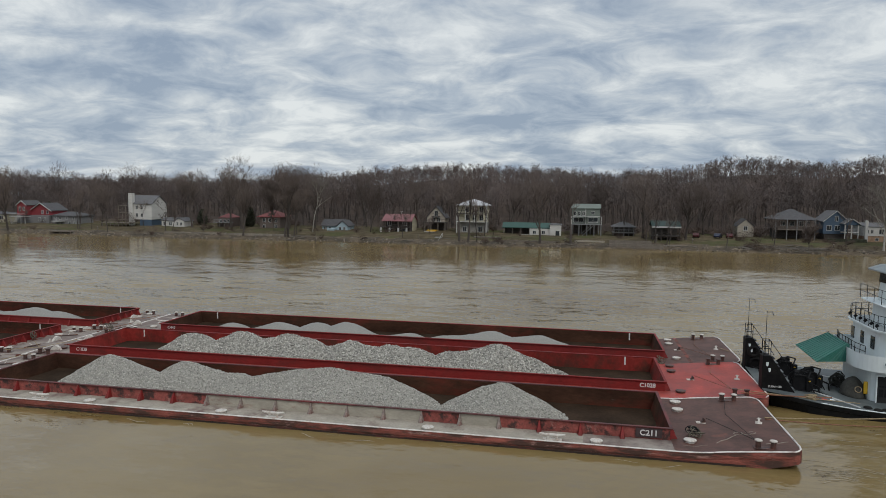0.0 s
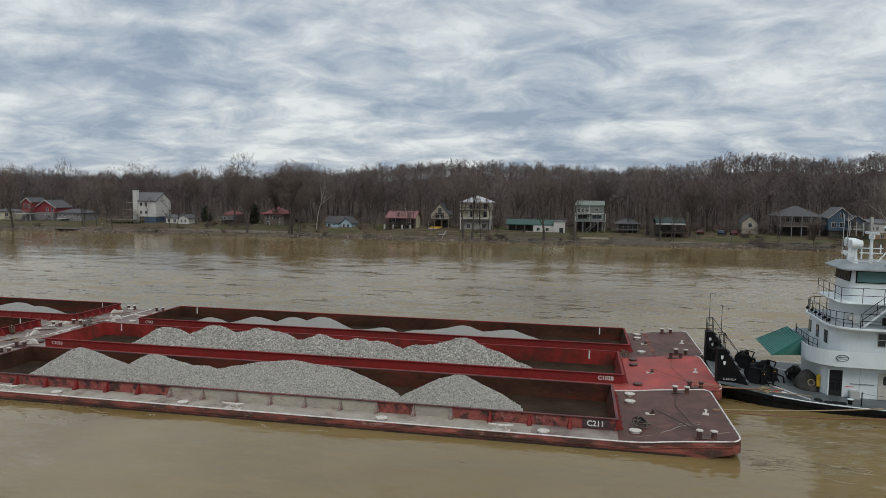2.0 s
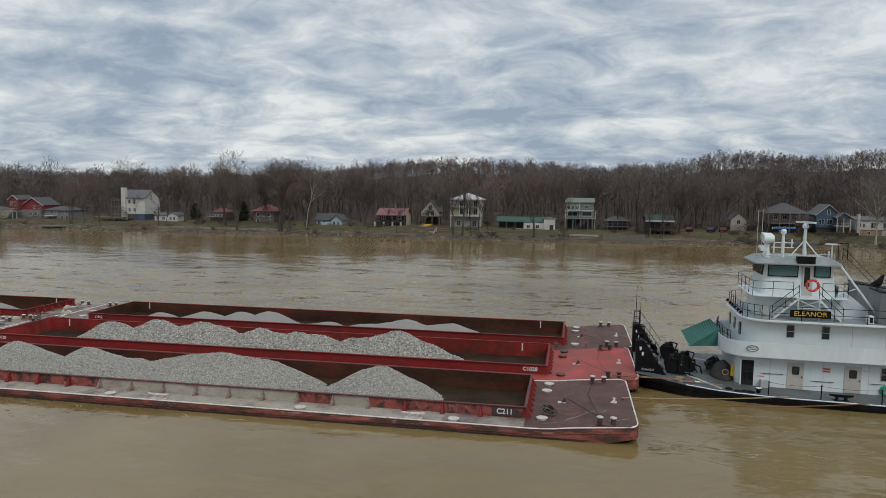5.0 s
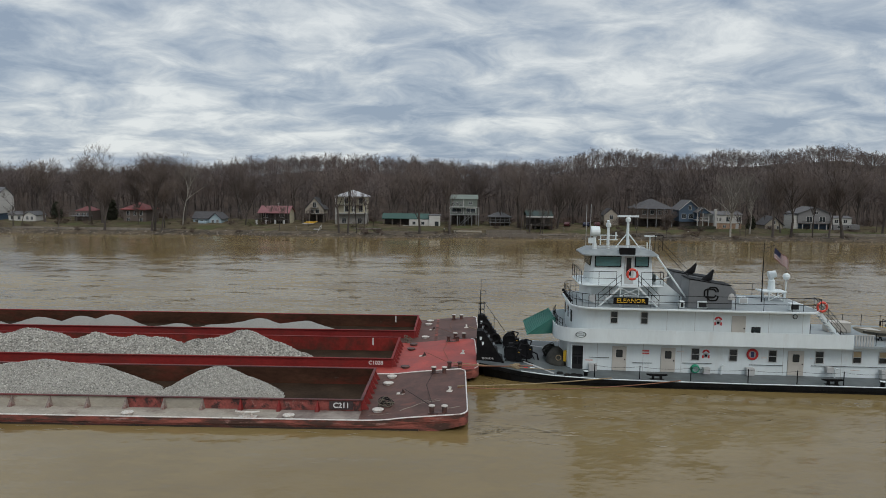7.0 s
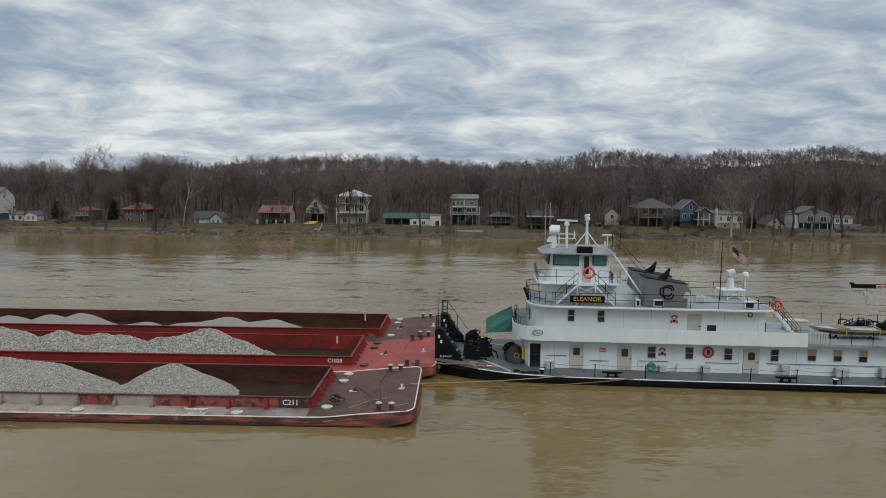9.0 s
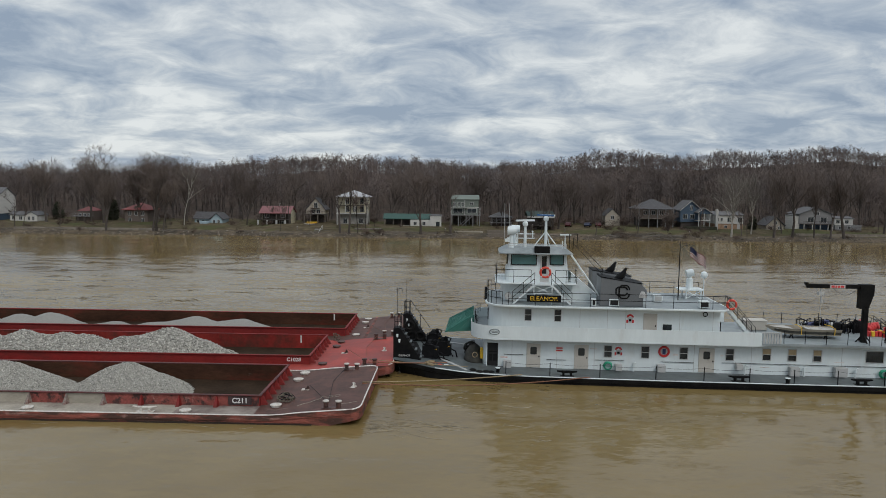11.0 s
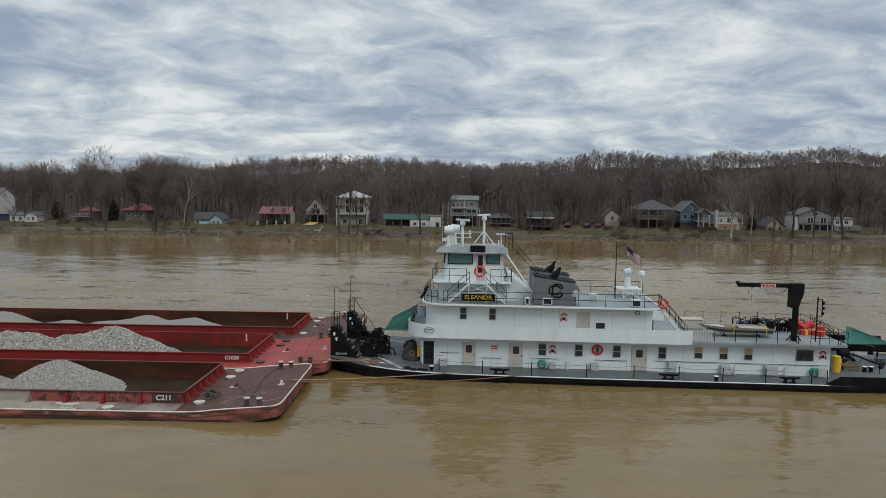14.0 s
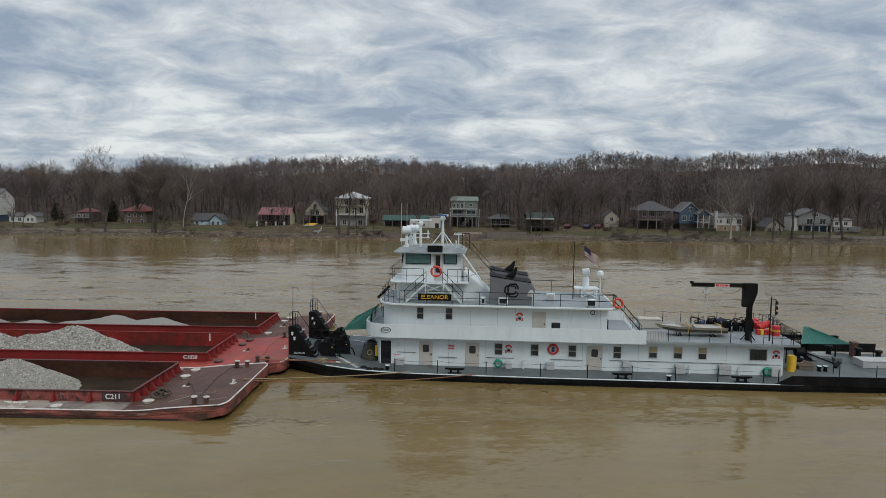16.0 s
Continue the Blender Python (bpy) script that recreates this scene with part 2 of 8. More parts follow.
def rod(bm, a, b, r, r2=None, n=6):
    """A round bar from a to b."""
    a, b = Vector(a), Vector(b)
    d = (b - a).normalized()
    u = d.orthogonal().normalized()
    w = d.cross(u)
    r2 = r if r2 is None else r2
    ra = [bm.verts.new(a + (u * math.cos(k) + w * math.sin(k)) * r) for k in (2 * math.pi * i / n for i in range(n))]
    rb = [bm.verts.new(b + (u * math.cos(k) + w * math.sin(k)) * r2) for k in (2 * math.pi * i / n for i in range(n))]
    for i in range(n):
        bm.faces.new((ra[i], ra[(i + 1) % n], rb[(i + 1) % n], rb[i]))
    bm.faces.new(ra[::-1])
    bm.faces.new(rb)


def pipe(bm, pts, r, n=6):
    for a, b in zip(pts, pts[1:]):
        rod(bm, a, b, r, n=n)


def prism_y(bm, outline, y0, y1):
    """An outline of (x, z) pulled from y0 to y1."""
    n = len(outline)
    a = [bm.verts.new((x, y0, z)) for x, z in outline]
    b = [bm.verts.new((x, y1, z)) for x, z in outline]
    bm.faces.new(a)
    bm.faces.new(b[::-1])
    for i in range(n):
        bm.faces.new((a[i], b[i], b[(i + 1) % n], a[(i + 1) % n]))


def prism_z(bm, outline, z0, z1):
    """An outline of (x, y) pulled from z0 to z1; either may be a function of x."""
    f0 = z0 if callable(z0) else (lambda x: z0)
    f1 = z1 if callable(z1) else (lambda x: z1)
    n = len(outline)
    a = [bm.verts.new((x, y, f0(x))) for x, y in outline]
    b = [bm.verts.new((x, y, f1(x))) for x, y in outline]
    bm.faces.new(a[::-1])
    bm.faces.new(b)
    for i in range(n):
        bm.faces.new((a[i], a[(i + 1) % n], b[(i + 1) % n], b[i]))


def lathe(bm, profile, cx=0, cy=0, z=0, n=14):
    """A turned shape: (radius, height) pairs round an upright axis."""
    rings = []
    for r, h in profile:
        rings.append([bm.verts.new((cx + max(r, 1e-4) * math.cos(2 * math.pi * i / n), cy + max(r, 1e-4) * math.sin(2 * math.pi * i / n), z + h)) for i in range(n)])
    for a, b in zip(rings, rings[1:]):
        for i in range(n):
            bm.faces.new((a[i], a[(i + 1) % n], b[(i + 1) % n], b[i]))
    bm.faces.new(rings[0][::-1])
    bm.faces.new(rings[-1])


def ring(bm, c, axis, R, r, n=20, k=8):
    """A torus."""
    c, ax = Vector(c), Vector(axis).normalized()
    u = ax.orthogonal().normalized()
    w = ax.cross(u)
    rows = []
    for i in range(n):
        a = 2 * math.pi * i / n
        d = u * math.cos(a) + w * math.sin(a)
        rows.append([bm.verts.new(c + d * (R + r * math.cos(b)) + ax * (r * math.sin(b))) for b in (2 * math.pi * j / k for j in range(k))])
    for i in range(n):
        for j in range(k):
            bm.faces.new((rows[i][j], rows[(i + 1) % n][j], rows[(i + 1) % n][(j + 1) % k], rows[i][(j + 1) % k]))


def mesh_of(name, bm, mat, smooth=False):
    bmesh.ops.recalc_face_normals(bm, faces=bm.faces)
    me = bpy.data.meshes.new(name)
    bm.to_mesh(me)
    bm.free()
    for m in (mat if isinstance(mat, (list, tuple)) else [mat]):
        me.materials.append(m)
    if smooth:
        me.polygons.foreach_set("use_smooth", [True] * len(me.polygons))
    return me


def part(name, bm, mat, parent, label="", smooth=False, bevel=0.0):
    """One mesh object under a thing or a part."""
    me = bm if isinstance(bm, bpy.types.Mesh) else mesh_of(name, bm, mat, smooth)
    ob = new(name, me)
    ob.parent = parent
    if bevel:
        mod = ob.modifiers.new("bevel", "BEVEL")
        mod.width, mod.segments, mod.limit_method = bevel, 2, "ANGLE"
    return tagged(ob, label)


# the towboat lies at a slight angle to the barges, its bow on the middle one
ABOARD = pose(0, 5.8, 0, 0, 0, math.degrees(-0.047)) @ pose(0, -5.4, 0)
MOVING = []  # (thing, its pose on the tow): all of it is keyed in motions()


def thing(name, label, category, at=(0, 0, 0), rz=0, group="", kind="", afloat=False):
    ob = new(name)
    ob.empty_display_size = 0.2
    ob.matrix_basis = pose(*at, 0, 0, rz)
    if afloat:
        MOVING.append((ob, (afloat if isinstance(afloat, Matrix) else Matrix()) @ pose(*at, 0, 0, rz)))
    return tagged(ob, label, category, group, kind)


def B():
    return bmesh.new()


def lettering(text, size, parent, mat, m, name="lettering", depth=0.012, bold=0.0):
    """Flat letters in the built-in font: x along the line, y up, centred."""
    cu = bpy.data.curves.new(name, "FONT")
    cu.body, cu.size, cu.extrude, cu.align_x, cu.align_y, cu.offset = text, size, depth, "CENTER", "CENTER", bold
    cu.resolution_u = 3
    tmp = new("tmp", cu)
    bpy.context.view_layer.update()
    me = bpy.data.meshes.new_from_object(tmp.evaluated_get(bpy.context.evaluated_depsgraph_get()))
    bpy.data.objects.remove(tmp)
    me.transform(m)
    me.materials.clear()
    me.materials.append(mat)
    return part(name, me, mat, parent)


UPRIGHT = pose(0, 0, 0, 90)  # letters that stand and face the near bank (-y)


# ---- river, far bank, hills ----
def shore_y(x):
    """The far waterline."""
    return 191.5 + 0.022 * max(0, x) + 1.1 * math.sin(x * 0.07) + 0.6 * math.sin(x * 0.19 + 1) - (0.0009 * (x + 150) ** 2 if x < -150 else 0)


RIDGE = ((-700, 8), (-420, 8), (-327, 9), (-253, 11.5), (-169, 11.5), (-111, 16), (-88, 19), (-54, 22), (-25, 19.6), (24, 18), (62, 21.6), (85, 25.4), (119, 23.6), (176, 26.8), (200, 29.4), (230, 27.4), (420, 23), (700, 20))


def ground_z(x, y):
    """Height of the land over the water."""
    s = y - shore_y(x)
    if s < -6:
        return -3.0
    n = noise.noise(Vector((x * 0.09, y * 0.09, 3)))
    base = float(np.interp(s, (-6, 0, 2, 7, 12, 45, 60), (-2.2, 0.0, 0.7, 1.2, 1.7, 2.6, 3.2)))
    top = float(np.interp(x, [p[0] for p in RIDGE], [p[1] for p in RIDGE]))
    k = min(1.0, max(0.0, (s - 48) / 112))
    hill = (top - 3.2) * (k * k * (3 - 2 * k)) - max(0, s - 200) * 0.02
    return base + hill + n * min(1.0, max(0, s) * 0.08) * (0.35 + 1.6 * k)


def grid_mesh(name, xs, ys, f, mat):
    v = [(x, y, f(x, y)) for y in ys for x in xs]
    n = len(xs)
    faces = [(j * n + i, j * n + i + 1, (j + 1) * n + i + 1, (j + 1) * n + i) for j in range(len(ys) - 1) for i in range(n - 1)]
    me = bpy.data.meshes.new(name)
    me.from_pydata(v, [], faces)
    for m in (mat if isinstance(mat, tuple) else (mat,)):
        me.materials.append(m)
    me.polygons.foreach_set("use_smooth", [True] * len(me.polygons))
    return me


M_LITTER = material("leaf_litter", (0.092, 0.070, 0.057), 0.95, var=0.4, scale=0.3, tint=(0.066, 0.052, 0.044), tint_amount=0.8, tint_scale=0.09, bump=0.25, bump_scale=0.8, spec=0.1)
M_MUD = material("mud_bank", (0.112, 0.086, 0.058), 0.9, var=0.4, scale=0.5, tint=(0.055, 0.045, 0.033), tint_amount=0.9, tint_scale=0.22, ramp=(0.46, 0.58), scuff=(0.23, 0.19, 0.14), scuff_scale=0.35, scuff_ramp=(0.58, 0.68), bump=0.2, bump_scale=1.2, spec=0.2)
M_LAND = material("bank_grass_and_litter", (0.096, 0.076, 0.046), 0.95, var=0.5, scale=0.35, tint=(0.070, 0.078, 0.030), tint_amount=0.8, tint_scale=0.06, ramp=(0.50, 0.60), bump=0.25, bump_scale=0.8, spec=0.1)
M_BANK_STONE = material("bank_stone", (0.15, 0.125, 0.10), 0.9, var=0.3, scale=1.2, per_island=0.4)
M_WALL_STONE = material("retaining_wall_block", (0.22, 0.19, 0.155), 0.9, var=0.25, scale=0.8, per_object=0.2)

xs = [-1500, -1000, -700, -520] + [-420 + 4.0 * i for i in range(206)] + [440, 560, 800, 1100, 1500]
ys = [165 + 2.0 * i for i in range(46)] + [258 + 6 * i for i in range(28)] + [440, 520, 700, 1000, 1600]
land = grid_mesh("ground", xs, ys, ground_z, (M_LAND, M_MUD, M_LITTER))
for p in land.polygons:  # a muddy edge, then lawns, then the leaf litter of the woods
    wander = 3 * noise.noise(Vector((p.center.x * 0.05, p.center.y * 0.05, 7)))
    reach = p.center.y - shore_y(p.center.x) + wander
    p.material_index = 1 if reach < 6.5 else (0 if reach < 42 else 2)
ground = tagged(new("ground", land), "grassy far river bank rising to leaf-littered wooded hills", "ground", kind="structure")
near_bank = tagged(new("ground", grid_mesh("near_bank", [-1500, -300, 0, 300, 1500], [-900, -60, -42, -34], lambda x, y: 6 if y < -50 else (2 if y < -38 else -2), M_LAND)), "low grassy near river bank behind the viewpoint", "ground", kind="structure")
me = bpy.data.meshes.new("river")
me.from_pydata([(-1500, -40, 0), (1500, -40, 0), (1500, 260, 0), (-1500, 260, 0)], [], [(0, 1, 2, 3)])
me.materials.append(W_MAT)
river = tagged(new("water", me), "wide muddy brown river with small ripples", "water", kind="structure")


# ---- bare trees ----
M_BARK = material("bark_grey_brown", (0.085, 0.072, 0.064), 0.95, var=0.3, scale=0.6, spec=0.1, per_object=0.25)
M_TWIG = material("twigs_brown", (0.135, 0.108, 0.094), 0.95, var=0.2, scale=0.3, spec=0.05, per_object=0.25)
M_BARK_PALE = material("bark_pale_sycamore", (0.35, 0.325, 0.285), 0.9, var=0.3, scale=0.5, spec=0.1)
M_TWIG_PALE = material("twigs_pale", (0.165, 0.147, 0.128), 0.9, var=0.2, scale=0.3, spec=0.05)
M_WOODS = material("woods_brown", (0.136, 0.115, 0.108), 0.95, var=0.42, scale=0.11, tint=(0.150, 0.112, 0.097), tint_amount=0.8, tint_scale=0.05, spec=0.05, per_island=0.3)
M_WOODS_TRUNK = material("woods_trunk_grey", (0.078, 0.068, 0.064), 0.95, var=0.4, scale=0.2, tint=(0.20, 0.185, 0.17), tint_amount=0.8, tint_scale=0.12, ramp=(0.58, 0.66), spec=0.05)
M_CEDAR = material("cedar_green", (0.050, 0.053, 0.037), 0.9, var=0.4, scale=1.5, spec=0.1)


def grow(rng, height, spread, lean=0.05, levels=4, kids=(5, 4, 4), trunk=0.0, fork=0.35, fan=0.0, plain=9):
    """Limbs as (from, to, radius, radius, level) of a leafless tree."""
    segs = []

    def limb(p, d, length, r, lev):
        steps = 5 if lev == 0 else (1 if lev >= plain else (3 if lev < 3 else 2))
        pts = [p]
        for i in range(steps):
            d = (d + Vector((rng.gauss(0, 1), rng.gauss(0, 1), rng.gauss(0.25 if lev else 0, 0.6))) * (0.06 if lev == 0 else 0.16)).normalized()
            q = p + d * (length / steps)
            k0, k1 = 1 - 0.75 * i / steps, 1 - 0.75 * (i + 1) / steps
            segs.append((p.copy(), q.copy(), r * k0, r * k1, lev))
            p = q
            pts.append(p)
        if lev + 1 >= levels:
            return
        n = kids[min(lev, len(kids) - 1)]
        n = n + rng.randint(-1, 1) if lev else n
        for j in range(n):
            u = rng.uniform(fork if lev == 0 else 0.25, 1.0)
            s = min(len(pts) - 2, int(u * (len(pts) - 1)))
            base = pts[s].lerp(pts[s + 1], u * (len(pts) - 1) - s)
            a = rng.uniform(0, 2 * math.pi)
            side = Vector((math.cos(a), math.sin(a), 0))
            up_k = rng.uniform(0.25, 0.95) + 1.5 * fan if lev == 0 else rng.uniform(0.05, 0.6) + 0.5 * fan
            nd = (d * 0.35 + side * spread + Vector((0, 0, up_k))).normalized()
            limb(base, nd, length * rng.uniform(0.42, 0.66) * (1.0 if lev else 0.85 + 0.9 * fan), r * (1 - 0.6 * u) * rng.uniform(0.5, 0.7), lev + 1)

    limb(Vector((0, 0, -0.4)), Vector((rng.gauss(0, lean), rng.gauss(0, lean), 1)).normalized(), height * (0.72 - 0.3 * fan), trunk or height * 0.021, 0)
    return segs


def limbs_arrays(segs, sides_of, twig_w):
    """Vertices and faces: prisms for limbs, single slivers for the last twigs."""
    V, F = [], []
    for a, b, r0, r1, lev in segs:
        n = sides_of(lev)
        d = (b - a)
        if d.length < 1e-4:
            continue
        d.normalize()
        u = d.orthogonal().normalized()
        w = d.cross(u)
        o = len(V)
        if n == 1:
            V += [a + u * twig_w, a - u * twig_w, b + d * 0.15]
            F.append((o, o + 1, o + 2))
            continue
        for p, r in ((a, r0), (b, r1)):
            for i in range(n):
                k = 2 * math.pi * i / n
                V.append(p + (u * math.cos(k) + w * math.sin(k)) * max(r, 0.02))
        for i in range(n):
            F.append((o + i, o + (i + 1) % n, o + n + (i + 1) % n, o + n + i))
    return V, F


def plain_mesh(name, V, F, mat):
    me = bpy.data.meshes.new(name)
    me.from_pydata([tuple(v) for v in V], [], F)
    me.materials.append(mat)
    return me


def bank_tree(x, y, height, spread, label, seed, pale=False, lean=0.03, kids=(12, 6, 5, 4)):
    rng = random.Random(seed)
    kids = (16, 7, 5, 4) if spread >= 0.8 else ((7, 4, 4, 3) if spread < 0.4 else kids)
    if pale and spread < 0.5:  # one slim winding stem
        segs = grow(rng, height, 0.5, 0.05, 5, (9, 4, 4, 3), trunk=height * 0.0085, fan=0.0, fork=0.5)
    else:
        segs = grow(rng, height, spread, lean, 5, kids, trunk=height * (0.021 if height > 15 and not pale else 0.016), fan=0.3 if spread > 0.5 else 0.2, fork=0.35 if spread > 0.5 else 0.55)
    if spread >= 0.6:  # a rounded, lobed outline
        top = max(s[1].z for s in segs)
        r_up, r_out = 0.39 * top, 0.46 * top

        def inside(p):
            q = Vector((p.x / r_out, p.y / r_out, max(0, p.z - 0.53 * top) / r_up))
            return q.length < 1 + 0.22 * noise.noise(q * 3 + Vector((seed, 0, 0)))
        segs = [s for s in segs if s[4] < 2 or inside(s[1])]
    t = thing("tree", label, "tree", (x, y, ground_z(x, y) - 0.1), group="bare trees on the far bank")
    V, F = limbs_arrays([s for s in segs if s[4] <= 1], lambda l: 7 if l == 0 else 5, 0.03)
    part("trunk", plain_mesh("trunk", V, F, M_BARK_PALE if pale else M_BARK), None, t)
    V, F = limbs_arrays([s for s in segs if s[4] > 1], lambda l: 3 if l < 4 else 1, 0.014 if pale else 0.024)
    part("crown", plain_mesh("crown", V, F, M_TWIG_PALE if pale else M_TWIG), None, t)
    return t


BANK_TREES = (
    (23.5, 214, 20, 1.0, 0), (35.5, 212, 19, 1.0, 0), (83.2, 197, 19.5, 0.85, 1), (91.5, 203, 15, 0.5, 1), (-79.5, 208, 19.5, 0.38, 1), (-83.5, 197.5, 17, 0.5, 0), (-81.9, 198.2, 14, 0.45, 0), (-85.2, 199, 17.5, 0.6, 0), (-99.5, 200, 16, 0.55, 0), (-91, 216, 20, 0.9, 0), (-98, 219, 17, 0.8, 0),
    (-84, 222, 18, 0.8, 0), (-39, 226, 17, 0.7, 0), (-28.5, 204, 17, 0.3, 0), (-31.5, 206, 17, 0.3, 0), (-26, 205, 11, 0.35, 0), (-7, 203, 19, 0.6, 0), (2.0, 203, 18, 0.45, 0),
    (65.5, 199, 8, 1.0, 0), (105.4, 206, 21, 0.6, 0), (99.8, 206, 19, 0.55, 0), (102.7, 207, 14, 0.4, 0), (120.6, 205, 24, 0.75, 0), (112, 206, 15, 0.4, 0), (117, 206, 16, 0.45, 0), (-105, 210, 20, 0.7, 0),
    (-125, 214, 18, 0.8, 0), (-112, 216, 20, 0.6, 0), (82, 236, 19, 0.7, 0), (-205, 205, 18, 0.6, 0), (-188, 204, 17, 0.6, 0), (-158, 212, 15, 0.9, 0), (-62, 214, 14, 0.6, 0), (135, 209, 18, 0.75, 0),
    (52, 226, 16, 0.8, 0), (44, 230, 17, 0.7, 0), (-50, 232, 17, 0.7, 0), (-18, 232, 17, 0.7, 0), (12, 236, 17, 0.7, 0), (-68, 230, 17, 0.65, 0), (140, 230, 19, 0.7, 0), (126, 236, 19, 0.7, 0))
for i, (x, y, h, sp, pale) in enumerate(BANK_TREES):
    if y < 207 and not pale:  # these stand at the water's edge
        edge_y = shore_y(x) + 3.5
        x, y = x * edge_y / y, edge_y
    bank_tree(x, y, h, sp, "leafless pale-barked sycamore on the far bank" if pale else ("tall leafless tree with a wide twiggy crown" if sp > 0.65 else "slender leafless grey-brown tree"), 100 + i, bool(pale))


rng = random.Random(55)
for i in range(44):  # slim young trees along the water and between the lots
    x = rng.uniform(-190, 150)
    y = shore_y(x) + rng.choice((rng.uniform(3, 9), rng.uniform(9, 30), rng.uniform(22, 40)))
    bank_tree(x, y, rng.uniform(5.5, 12.5), rng.uniform(0.3, 0.6), "slim young leafless tree on the river bank", 300 + i, kids=(6, 4, 3, 3))


def cedar(x, y, h, seed):
    rng = random.Random(seed)
    t = thing("evergreen", "dark green evergreen among bare trees", "tree", (x, y, ground_z(x, y) - 0.1), group="evergreens on the far bank")
    bm = B()
    rod(bm, (0, 0, 0), (0, 0, h * 0.9), 0.18, 0.05)
    part("trunk", bm, M_BARK, t)
    V, F = [], []
    for i in range(1500):
        z = h * rng.uniform(0.06, 1) ** 1.1
        r = (1 - z / h) ** 0.5 * min(1, 0.45 + 1.6 * z / h) * h * 0.34 * rng.uniform(0.3, 1.1) + 0.1
        a = rng.uniform(0, 6.283)
        p = Vector((r * math.cos(a), r * math.sin(a), z + rng.gauss(0, 0.2)))
        o = len(V)
        for _ in range(3):
            V.append(p + Vector((rng.gauss(0, 0.28), rng.gauss(0, 0.28), rng.gauss(-0.05, 0.25))))
        F.append((o, o + 1, o + 2))
    part("crown", plain_mesh("crown", V, F, M_CEDAR), None, t)


for i, (x, y, h) in enumerate(((-128, 226, 5.5), (-109, 224, 7), (99, 219, 4.2), (-190, 226, 7))):
    cedar(x, y, h, 40 + i)


def as_arrays(segs, w):
    V, F = limbs_arrays(segs, lambda l: 3 if l < 1 else 1, w)
    quads = [f for f in F if len(f) == 4]
    tris = [f for f in F if len(f) == 3] + [(a, b, c) for a, b, c, d in quads] + [(a, c, d) for a, b, c, d in quads]
    return np.array([tuple(v) for v in V]), np.array(tris), np.array([0] * (len(F) - len(quads)) + [1] * (2 * len(quads)), np.int32)


def crowned(rng, height, limbs, twigs, trunk):
    """Limbs of a wood's tree: a clear stem, rising limbs and a rounded crown of lobes full of short twigs."""
    segs, p = [], Vector((0, 0, -0.4))
    for i in range(5):
        q = Vector((rng.gauss(0, 0.012), rng.gauss(0, 0.012), 0.145 * (i + 1))) * height
        segs.append((p, q, trunk * (1 - 0.16 * i), trunk * (0.84 - 0.16 * i), 0))
        p = q
    lobes = []
    for j in range(limbs):
        a = 2.4 * j + rng.uniform(-0.4, 0.4)
        u = math.sqrt((j + 0.4) / limbs)
        end = Vector((0.27 * u * math.cos(a), 0.27 * u * math.sin(a), 0.90 - 0.40 * u ** 3 + rng.gauss(0, 0.03))) * height
        root = segs[rng.randint(1, 4)][0]
        mid = root.lerp(end, 0.5) + Vector((end.x, end.y, 0)) * 0.14
        segs += [(root, mid, 0, 0, 1), (mid, end, 0, 0, 1)]
        lobes.append((root, mid, end))
    for i in range(twigs):
        root, mid, end = lobes[i % limbs]
        way = Vector((rng.gauss(0, 1), rng.gauss(0, 1), rng.gauss(0.15, 1))).normalized()
        base = mid.lerp(end, rng.uniform(0.2, 1.05) ** 0.7)
        a = base + way * rng.uniform(0, 0.075) * height
        out = (way + (a - root).normalized() * 0.9 + Vector((rng.gauss(0, 0.35), rng.gauss(0, 0.35), 0.25))).normalized()
        segs.append((a, a + out * rng.uniform(0.03, 0.075) * height, 0, 0, 2))
    return segs


